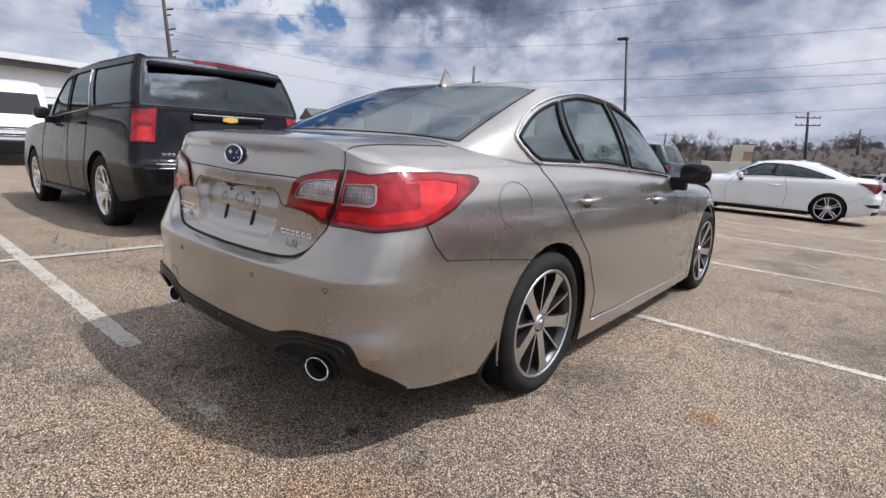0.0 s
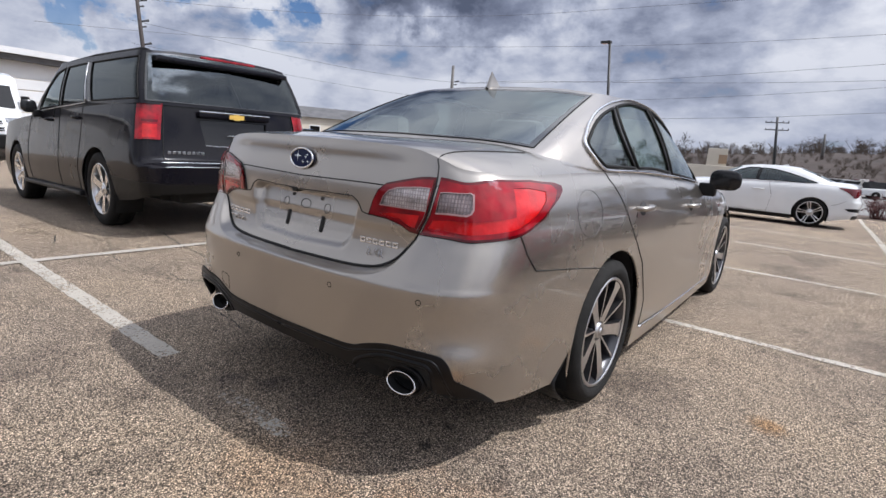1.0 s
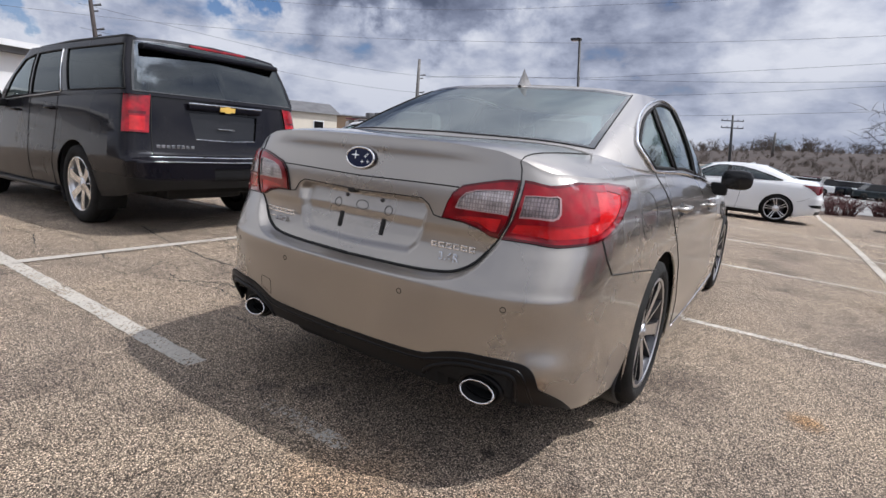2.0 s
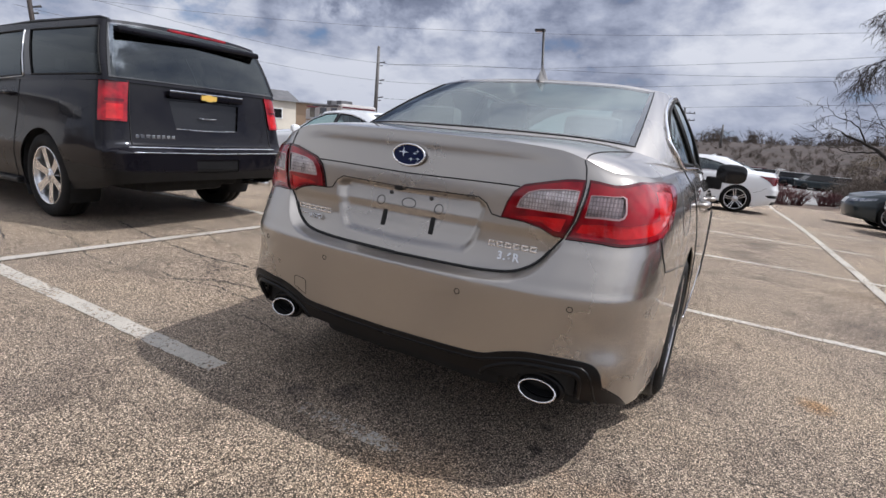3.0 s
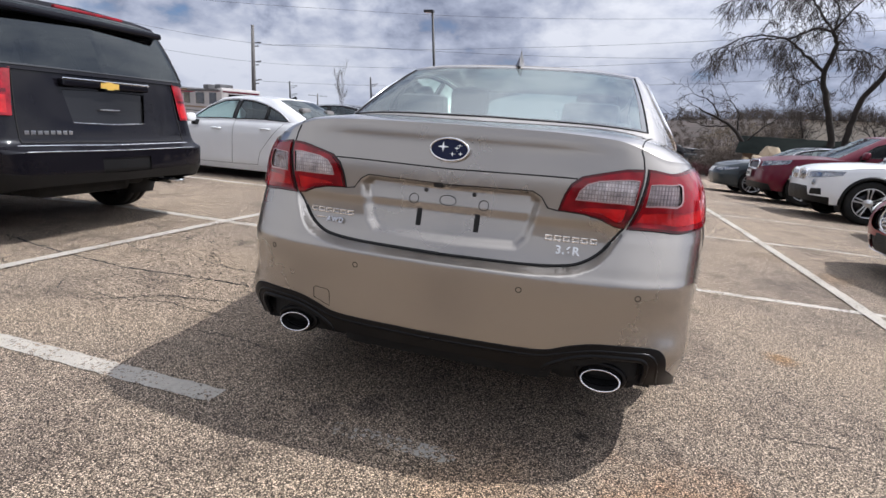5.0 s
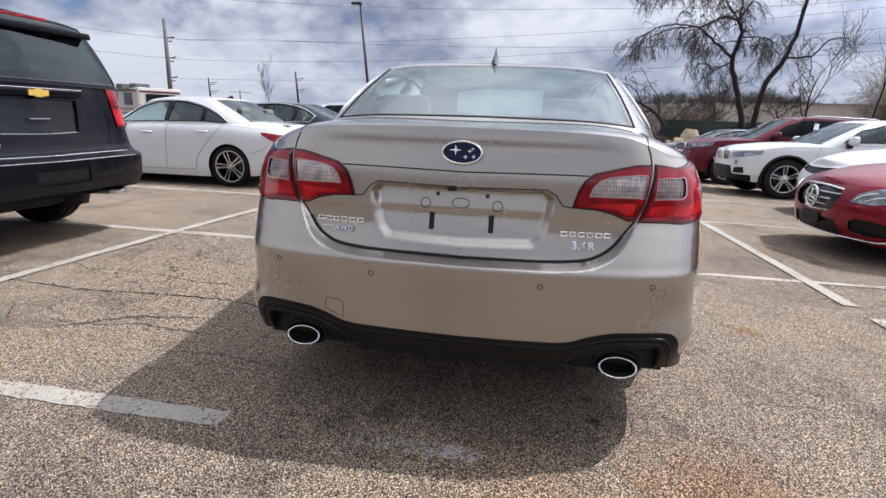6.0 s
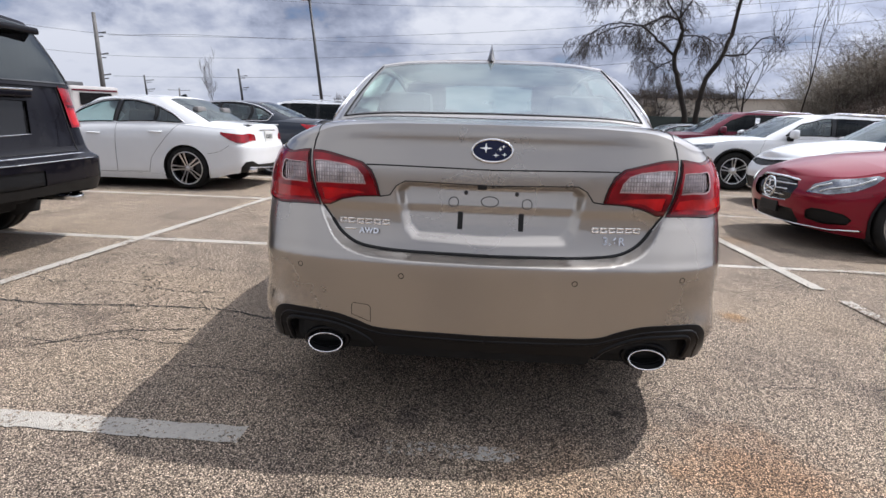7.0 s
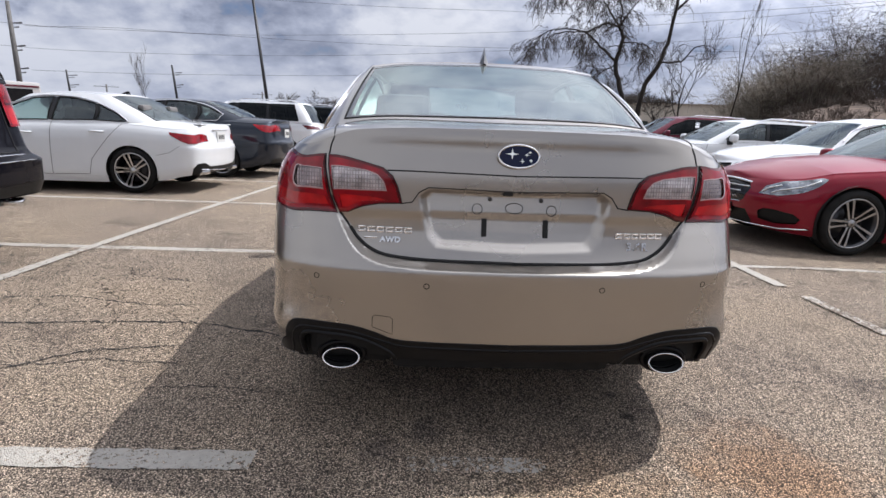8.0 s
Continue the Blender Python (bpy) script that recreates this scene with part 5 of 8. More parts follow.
M_ASPHALT = bpy.data.materials.new("asphalt")
M_ASPHALT.use_nodes = True
asphalt_nodes(M_ASPHALT.node_tree)
M_LINE = bpy.data.materials.new("line_paint")
M_LINE.use_nodes = True
asphalt_nodes(M_LINE.node_tree, (0.58, 0.54, 0.475), 0.43)
M_LINE_WORN = bpy.data.materials.new("worn_line_paint")
M_LINE_WORN.use_nodes = True
asphalt_nodes(M_LINE_WORN.node_tree, (0.68, 0.64, 0.57), 0.46)
M_LINE_FADED = bpy.data.materials.new("faded_line_paint")
M_LINE_FADED.use_nodes = True
asphalt_nodes(M_LINE_FADED.node_tree, (0.56, 0.53, 0.48), 0.55)
M_EARTH = mat("leaf_litter", (0.105, 0.074, 0.056), 0.95, vary=0.65, scale=2.2, bump=1.0, bscale=6)
M_FAR_LOT = mat("far_asphalt", (0.20, 0.195, 0.19), 0.9, vary=0.15, scale=0.15)
M_WOODFLOOR = mat("wood_floor", (0.046, 0.034, 0.029), 0.95, vary=0.4, scale=0.25)


def smooth01(t):
    t = min(1.0, max(0.0, t))
    return t * t * (3 - 2 * t)


def land(x, y):
    """The height of the ground: level round the car, falling away ahead, a bank and wooded hills beyond."""
    q = max(0.0, y - 2)
    z = -0.0015 * q * q if y < 14.5 else -0.234 - 0.0375 * (min(y, 40) - 14.5)
    z -= 0.02 * max(0.0, min(x, 12) - 3) * smooth01((y + 2) / 4)
    z -= 0.030 * max(0.0, min(-4.6 - x, 7.0)) * smooth01((6.0 - y) / 3)
    if x < -9:
        z *= 1 - smooth01((-9 - x) / 20) * 0.8
    # the earth bank
    bx, by = x - 26, y - 27
    z += smooth01((math.hypot(x, y) - 17) / 7) * 4.0 * math.exp(-((bx * 0.75 + by * 0.6) / 15) ** 2 - ((bx * 0.6 - by * 0.75) / 8) ** 2)
    d = math.hypot(x, y)
    az = math.degrees(math.atan2(x, y))
    # added wooded rise, out of view behind the camera
    z += 3.0 * smooth01((-y - 15) / 22) * (0.8 + 0.2 * math.sin(x * 0.13))
    if d > 70:
        rise = smooth01((d - 70) / 90) * smooth01((az + 26) / 12) * smooth01((70 - az) / 20)
        z += rise * (2.0 + 1.4 * math.sin(az * 0.11) + 0.8 * math.sin(az * 0.37 + 1))
        crest = 2.6 + 2.4 * smooth01((az + 13) / 15) + 2.2 * smooth01((az - 2) / 14)
        z += max(0.0, crest - z) * rise * smooth01((34 - az) / 12)
    return z


def axis_steps():
    a = list(np.arange(0, 24, 0.8)) + list(np.arange(24, 60, 2.0)) + list(np.arange(60, 180, 8.0)) + [180, 230, 320, 500, 900, 2200]
    return sorted({-v for v in a} | set(a))


gx = gy = axis_steps()
gv = [(x, y, land(x, y)) for y in gy for x in gx]
gf, gm = [], []
for j in range(len(gy) - 1):
    for i in range(len(gx) - 1):
        k = j * len(gx) + i
        gf.append((k, k + 1, k + len(gx) + 1, k + len(gx)))
        cx, cy = (gx[i] + gx[i + 1]) / 2, (gy[j] + gy[j + 1]) / 2
        d = math.hypot(cx, cy)
        az = math.degrees(math.atan2(cx, cy))
        edge = 20.5 - 0.10 * cx
        m = 0
        if cy > edge + 4 and d < 76 and cx < 13:
            m = 2
        elif cy > edge or cx > 17:
            m = 1
        if d > 76 and -20 < az < 70 or cy < -18:
            m = 3
        gm.append(m)
ground = mesh_of("ground", gv, gf, M_ASPHALT)
for extra in (M_EARTH, M_FAR_LOT, M_WOODFLOOR):
    ground.data.materials.append(extra)
ground.data.polygons.foreach_set("material_index", gm)
tagged(ground, "worn pale asphalt parking lot with cracks and stains", "ground", kind="structure")


def stripe(a, b, width, material=M_LINE, label="worn white bay line painted on asphalt"):
    a, b = Vector((*a, 0)), Vector((*b, 0))
    d = (b - a).normalized()
    s = Vector((-d.y, d.x, 0)) * width / 2
    n = max(1, int((b - a).length / 0.035))
    rnd = random.Random(int(a.x * 91 + a.y * 17 + 5))
    v, f = [], []
    for i in range(n + 1):
        p = a + (b - a) * i / n
        for sg in (-1, 1):
            q = p + s * sg * (1 + rnd.uniform(-0.14, 0.06))
            v.append((q.x, q.y, land(q.x, q.y) + (0.004 if abs(d.x) > abs(d.y) else 0.008)))
    for i in range(n):
        f.append((2 * i, 2 * i + 2, 2 * i + 3, 2 * i + 1))
    ob = mesh_of("bay_line", v, f, material, smooth=False)
    return tagged(ob, label, "road marking", "bay lines", "structure")


stripe((-0.87, -0.03), (-9.5, 0.03), 0.105)
stripe((0.14, -0.045), (-0.34, -0.04), 0.085, M_LINE_FADED, "almost worn off white line on asphalt")
stripe((-1.4, 2.74), (-9.5, 2.80), 0.10)
stripe((-2.0, 5.22), (-9.5, 5.46), 0.10)
stripe((-2.2, 7.75), (-9.5, 8.0), 0.10)
stripe((-3.36, -0.9), (-2.55, 11), 0.095, M_LINE)
stripe((0.5, 2.67), (8.5, 2.63), 0.075, M_LINE_WORN)
stripe((0.5, 5.28), (8.5, 5.22), 0.075, M_LINE_WORN)
stripe((0.0, 7.78), (8.5, 7.6), 0.075, M_LINE_WORN)
stripe((-1.0, 10.3), (8.5, 10.2), 0.075, M_LINE_WORN)
stripe((2.47, 2.1), (2.24, 20.0), 0.10, M_LINE)
stripe((2.49, 1.86), (2.50, 1.18), 0.09, M_LINE_WORN)


def crack(pts, width, seed):
    rnd = random.Random(seed)
    v, f = [], []
    path = []
    for (x0, y0), (x1, y1) in zip(pts, pts[1:]):
        n = max(2, int(math.hypot(x1 - x0, y1 - y0) / 0.035))
        for i in range(n):
            t = i / n
            path.append((x0 + (x1 - x0) * t + rnd.uniform(-0.012, 0.012), y0 + (y1 - y0) * t + rnd.uniform(-0.012, 0.012)))
    for i, (x, y) in enumerate(path):
        a = path[max(0, i - 1)]
        b = path[min(len(path) - 1, i + 1)]
        d = Vector((b[0] - a[0], b[1] - a[1], 0)).normalized()
        w = width * rnd.uniform(0.3, 1.0) * min(1, (i + 1) / 4, (len(path) - i) / 4) / 2
        z = land(x, y) + 0.0025
        v += [(x - d.y * -w, y - d.x * w, z), (x + d.y * -w, y + d.x * w, z)]
    for i in range(len(path) - 1):
        f.append((2 * i, 2 * i + 1, 2 * i + 3, 2 * i + 2))
    return mesh_of("crack", v, f, M_CRACK, ground, smooth=False)


M_CRACK = mat("crack_fill", (0.028, 0.026, 0.024), 0.95, vary=0.4, scale=30)
crack([(-4.2, 1.35), (-3.3, 1.17), (-2.6, 1.10), (-1.9, 1.16), (-1.55, 1.16), (-1.1, 1.02), (-0.6, 1.0)], 0.022, 1)
crack([(-2.25, 0.55), (-1.95, 0.78), (-1.72, 0.83), (-1.45, 0.86)], 0.014, 2)
crack([(-2.4, 0.66), (-2.15, 0.62), (-1.8, 0.70), (-1.4, 0.65)], 0.010, 3)
crack([(-3.4, 1.7), (-2.9, 1.5), (-2.5, 1.55), (-2.0, 1.42), (-1.6, 1.45)], 0.012, 4)
crack([(-3.2, 2.1), (-2.8, 1.95), (-2.3, 2.0), (-1.8, 1.85)], 0.010, 5)
crack([(-4.4, 0.62), (-3.7, 0.70), (-3.0, 0.50), (-2.6, 0.55)], 0.012, 6)
crack([(-3.3, 1.17), (-3.2, 0.8), (-3.35, 0.4)], 0.012, 7)
crack([(-2.7, 1.1), (-2.75, 0.8), (-2.5, 0.5)], 0.009, 8)
crack([(-3.9, 2.35), (-3.4, 2.2), (-3.0, 2.3)], 0.012, 9)
crack([(-5.5, 0.4), (-4.9, 0.35), (-4.3, 0.45), (-3.8, 0.3)], 0.014, 10)
crack([(-1.6, 0.42), (-1.2, 0.47), (-0.9, 0.40)], 0.009, 11)
crack([(1.2, 0.55), (1.9, 0.62), (2.6, 0.58)], 0.006, 12)
crack([(0.4, -0.6), (0.1, -0.9), (0.2, -1.4)], 0.006, 13)
crack([(-4.0, 3.5), (-3.4, 3.4), (-2.8, 3.5), (-2.0, 3.35)], 0.014, 14)
crack([(-4.5, 4.3), (-3.4, 4.25), (-2.4, 4.35)], 0.014, 15)


# ---- the other vehicles ----
def suv_spec(L, hw, H, rear, front, R, paint_mat, belt=1.30, upright=1.0, windows=None, square=False):
    corner = [(hw * 0.45, 0.010), (hw * 0.72, 0.03), (hw * 0.86, 0.06), (hw * 0.94, 0.115), (hw * 0.975, 0.23), (hw * 0.985, 0.5)] if square else [(hw * 0.45, 0.015), (hw * 0.72, 0.05), (hw * 0.86, 0.11), (hw * 0.945, 0.24), (hw * 0.975, 0.5)]
    plan = [(0, 0.0)] + corner + [ (hw * 0.995, 1.0), (hw, L * 0.45), (hw * 0.985, L * 0.8), (hw * 0.95, L - 0.42), (hw * 0.86, L - 0.2), (hw * 0.62, L - 0.07), (hw * 0.3, L - 0.015), (0, L)]
    S = Skin(plan, [(0, 0.44), (0.4, 0.36), (rear + 0.5, 0.27), (front - 0.5, 0.27), (L - 0.3, 0.28), (L, 0.30)],
             [(0, belt), (hw * 0.9, belt)], [(0.5, belt), (L * 0.45, belt - 0.03), (front - 0.75, belt - 0.10), (front, belt - 0.14), (L - 0.3, belt - 0.22), (L - 0.02, belt - 0.28)],
             [(0, 0.95), (0.1, 0.975), (0.35, 1.0), (0.55, 0.985), (0.72, 0.965), (0.88, 0.945), (1.0, 0.925)] if square else [(0, 0.95), (0.1, 0.975), (0.35, 1.0), (0.7, 0.995), (0.88, 0.975), (1.0, 0.945)],
             [(0.3, 0.10), (0.48, 0.02), (0.55, 0.0), (0.70, 0.0)] + ([(0.74, 0.09), (0.80, 0.13), (belt, 0.19)] if square else [(0.74, 0.05), (0.80, 0.065), (belt, 0.11 * upright)]), [(0.2, 0.06), (0.5, 0.0), (0.8, 0.02), (belt - 0.1, 0.14)])
    dy = 0.165 if square else 0.10 * upright
    zt = H - 0.06
    B = [(0, dy, belt - 0.01), (hw * 0.5, dy + 0.02, belt - 0.01), (hw * 0.85, dy + 0.055, belt - 0.01), (hw * (0.915 if square else 0.945), dy + (0.14 if square else 0.30), belt - 0.01), (hw * (0.925 if square else 0.945), L * 0.33, belt - 0.02), (hw * (0.93 if square else 0.945), L * 0.5, belt - 0.04), (hw * 0.90, front - 0.72, belt - 0.10), (hw * 0.80, front - 0.55, belt - 0.09), (hw * 0.4, front - 0.42, belt - 0.07), (0, front - 0.38, belt - 0.06)]
    ry = dy + (0.20 if square else 0.27)
    T = [(0, ry, zt), (hw * 0.45, ry + 0.03, zt), (hw * 0.73, ry + 0.055, zt - 0.02), (hw * 0.785, ry + (0.14 if square else 0.20), zt - 0.02), (hw * 0.79, L * 0.36, zt), (hw * 0.79, L * 0.47, zt), (hw * 0.74, front - 1.45, zt - 0.04), (hw * 0.66, front - 1.35, zt - 0.03), (hw * 0.35, front - 1.28, zt - 0.01), (0, front - 1.25, zt)]
    C = Cabin(B, T)
    w0, w1, lo, hi = dy + 0.35, front - 1.0, belt + 0.035, zt - 0.05
    return dict(skin=S, cabin=C, paint=paint_mat, rear=rear, front=front, R=R, arch=R + 0.05, regions=[], sedan=False,
                deck=Curve([(-1, belt + 0.005), (9, belt + 0.005)]), deck_end=0.4, hood=Curve([(front - 1.2, belt - 0.04), (front - 0.4, belt - 0.04), (L - 0.3, belt - 0.14), (L, belt - 0.27)]), hood_start=front - 0.75,
                roof=Curve([(0, H - 0.05), (ry, H - 0.045), (L * 0.4, H), (front - 1.5, H - 0.02), (front - 1.2, H - 0.06)]),
                windows=windows or [[(w0, lo), (w0 + 0.12, hi), (rear + 0.30, hi), (rear + 0.30, lo)], [(rear + 0.38, lo), (rear + 0.38, hi), (rear + 1.02, hi), (rear + 1.04, lo - 0.03)], [(rear + 1.13, lo - 0.03), (rear + 1.11, hi), (front - 1.52, hi - 0.02), (front - 1.18, (lo + hi) / 2 + 0.03), (front - 0.88, lo - 0.05)]],
                rear_s=1.8, rear_glass=M_PRIVACY, side_glass=[M_PRIVACY, M_PRIVACY, M_GLASS], floor=0.28, seat_z=belt - 0.42, seat_y=(front - 1.9, rear + 0.5), dash_z=belt - 0.02,
                rim=R * 0.66, spokes=(6, 0.0, 0.035, 0.1), track=hw - 0.03, tyre_w=0.25, mirror=(hw - 0.02, front - 0.95, belt + 0.02, (0.22, 0.16, 0.17)), handles=[(rear + 0.62, belt - 0.14, 0.22), (rear + 1.65, belt - 0.16, 0.22)])


def facing_away(x, y, L):
    """A pose with the tail at x, heading to -x, its middle on y, set down on the sloping ground."""
    za, zb = land(x - 1.0, y), land(x - L + 0.9, y)
    tilt = math.degrees(math.atan2(zb - za, L - 1.9))
    side = math.degrees(math.atan2(land(x - L / 2, y + 0.7) - land(x - L / 2, y - 0.7), 1.4))
    c = (za + zb) / 2
    base = pose(x - L / 2, y, c, 0, 0, 90)
    return base @ pose(0, 0, 0, tilt, -side, 0) @ pose(0, -L / 2, 0)


def big_suv():
    L, yc = 5.7, 1.95
    spec = suv_spec(L, 1.02, 1.89, 1.24, 4.46, 0.40, M_GREY_SUV, square=True, windows=[[(0.27, 1.335), (0.43, 1.745), (1.62, 1.76), (1.44, 1.335)], [(1.64, 1.33), (1.76, 1.76), (2.40, 1.755), (2.42, 1.30)], [(2.51, 1.30), (2.48, 1.75), (2.78, 1.70), (3.08, 1.53), (3.34, 1.27)]])
    S, C = spec["skin"], spec["cabin"]
    lamp = S.tail_poly([(0.79, 0.955), (0.78, 1.32)]) + S.side_poly([(0.10, 1.32), (0.095, 1.1), (0.095, 0.955)])
    lamp_b = S.tail_poly([(0.82, 0.975), (0.82, 1.10), (0.94, 1.10), (0.94, 0.975)])
    lamp_c = S.tail_poly([(0.815, 1.12), (0.815, 1.145), (0.95, 1.145), (0.95, 1.12)])
    gate = S.tail_poly([(0, 0.76), (0.76, 0.76), (0.77, 1.31), (0, 1.31)])
    dip = S.tail_poly([(0, 0.90), (0.34, 0.91), (0.40, 1.17), (0, 1.18)])
    valance = S.tail_poly([(0, 0.3), (0, 0.51), (0.8, 0.53)]) + S.side_poly([(0.35, 0.56), (0.82, 0.58), (0.82, 0.3)])
    hitch = S.tail_poly([(0, 0.51), (0, 0.635), (0.24, 0.635), (0.24, 0.51)])
    bump = S.tail_poly([(0, 0.3), (0, 0.745), (0.80, 0.755)]) + S.side_poly([(0.3, 0.76), (0.82, 0.74), (0.82, 0.3)])
    spec["regions"] = [("valance", valance, M_BLACK, "both", "black lower bumper", 0.002), ("lamp_bulb", lamp_b, M_BRIGHTRED, "pair", "", 0.014), ("lamp_band", lamp_c, M_DEEPRED, "pair", "dark red lamp band", 0.015), ("taillight", lamp, M_REDLENS, "pair", "tall red tail light", 0.014),
                       ("plate_recess", dip, M_GLOSSBLACK, "both", "dark number plate recess", -0.02), ("tailgate", gate, M_GREY_SUV, "both", "", 0.0),
                       ("hitch_cover", hitch, M_BLACK, "both", "", -0.01), ("rear_bumper", bump, M_GREY_SUV, "both", "", 0.0)]
    d1 = S.side_poly([(1.68, 1.3), (1.70, 0.95), (1.78, 0.6), (1.80, 0.33), (2.46, 0.33), (2.46, 1.3)])
    d2 = S.side_poly([(2.46, 1.3), (2.46, 0.33), (3.75, 0.33), (3.80, 0.8), (3.72, 1.25)])
    spec["seams"] = [(gate[:3], 0.005, M_SEAM, False), (d1, 0.004, M_SEAM, False), (d2, 0.004, M_SEAM, False), (S.tail_poly([(0, 0.735), (0.80, 0.74)]), 0.006, M_CHROME, False), (S.tail_poly([(0, 0.695), (0.80, 0.70)]), 0.004, M_CHROME, False), (S.tail_poly([(0, 0.905), (0.34, 0.915)]), 0.004, M_CHROME, False)]
    spec["cabin_trim"] = [([(1.62, 1.32), (2.5, 1.285), (3.36, 1.25)], 0.005, M_ALLOY, False), ([(1.60, 1.33), (1.74, 1.765)], 0.007, M_ALLOY, False)]
    spec["mirror"] = (0.985, 3.26, 1.30, (0.17, 0.15, 0.16))
    spec["rear_s"] = 2.08
    spec["rim_face"] = M_CHROME
    spec["rim_pocket"] = M_ALLOY
    spec["rim"] = 0.275
    spec["spokes"] = (6, 0.0, 0.042, 0.1)
    spec["seat_mat"] = M_TRIMGREY
    spec["rear_glass"] = M_REARDARK
    spec["mirror_paint"] = M_GLOSSBLACK
    root, S, C = vehicle("suv", "dark grey full-size SUV with tinted windows and chrome wheels", "suv", facing_away(-3.42, yc, L) @ pose(0, 0, 0, 0, 0, -1.0), spec)
    # handle bar with badge, spoiler and its brake lamp, rails
    tail_y = lambda x, z: float(S(np.array([S.u_tail(abs(x))]), np.array([S.uv(S.u_tail(abs(x)), z)[1]]))[0][1])
    yb = tail_y(0.2, 1.22)
    bm = box_bm(-0.40, 0.40, yb - 0.05, yb + 0.02, 1.195, 1.255, bevel=0.018)
    bar = part("tailgate_bar", bm, M_GREY_SUV, root, "tailgate bar with a chrome edge", smooth=False)
    box_part("chrome_edge", (-0.40, 0.40, yb - 0.056, yb - 0.04, 1.247, 1.262), M_CHROME, bar, bevel=0.005)
    bm = bmesh.new()
    c = [(-0.085, 0.0), (-0.078, 0.028), (-0.03, 0.028), (-0.03, 0.04), (0.03, 0.04), (0.03, 0.028), (0.085, 0.028), (0.078, -0.028), (0.03, -0.028), (0.03, -0.04), (-0.03, -0.04), (-0.03, -0.028), (-0.085, -0.028)]
    f = bm.faces.new([bm.verts.new((x, yb - 0.062, 1.222 + z * 0.8)) for x, z in c])
    r = bmesh.ops.extrude_face_region(bm, geom=[f])
    bmesh.ops.translate(bm, verts=[v for v in r["geom"] if isinstance(v, bmesh.types.BMVert)], vec=(0, 0.012, 0))
    part("badge", bm, M_GOLD, bar, "gold badge", smooth=False)
    ry = 0.06
    bm = box_bm(-0.73, 0.73, ry + 0.21, ry + 0.50, 1.785, 1.838, bevel=0.020)
    for v in bm.verts:
        v.co.z -= 0.09 * (abs(v.co.x) / 0.8) ** 3
        if v.co.y < ry + 0.3:
            v.co.z -= 0.015
    spoiler = part("roof_spoiler", bm, M_GREY_SUV, root, smooth=False)
    box_part("brake_light", (-0.30, 0.30, ry + 0.195, ry + 0.23, 1.787, 1.811), M_REDLENS, spoiler, "red high brake light", bevel=0.006)
    for sg in (1, -1):
        tube("roof_rail", [(sg * 0.70, 0.50, 1.82), (sg * 0.71, 0.62, 1.845), (sg * 0.72, 1.8, 1.866), (sg * 0.71, 2.7, 1.856), (sg * 0.69, 2.9, 1.825)], 0.016, M_BLACK, root, n=8)
        box_part("running_board", (min(sg * 0.90, sg * 1.03), max(sg * 0.90, sg * 1.03), 1.75, 4.0, 0.285, 0.34), M_BLACK, root, bevel=0.02)
    for i in range(8):
        x = -0.72 + i * 0.046
        box_part("lettering_bar", (x, x + 0.034, tail_y(x, 0.836) - 0.006, tail_y(x, 0.836) + 0.01, 0.822, 0.85), M_CHROME, root, bevel=0.002)
    box_part("plate_bracket", (-0.09, 0.09, tail_y(0.05, 1.024) - 0.01, tail_y(0.05, 1.024) + 0.02, 1.02, 1.028), M_CHROME, root, bevel=0.002)
    tube("exhaust_pipe", [(0.72, 0.55, 0.36), (0.72, 0.15, 0.36)], 0.04, M_CHROME, root, n=10)
    box_part("fuel_tank", (-0.55, 0.3, 0.35, 1.4, 0.30, 0.5), M_UNDER, root, bevel=0.06)
    tube("rear_axle", [(-0.9, 1.2, 0.40), (0, 1.2, 0.36), (0.9, 1.2, 0.40)], 0.07, M_UNDER, root, n=10)
    return root


big_suv()


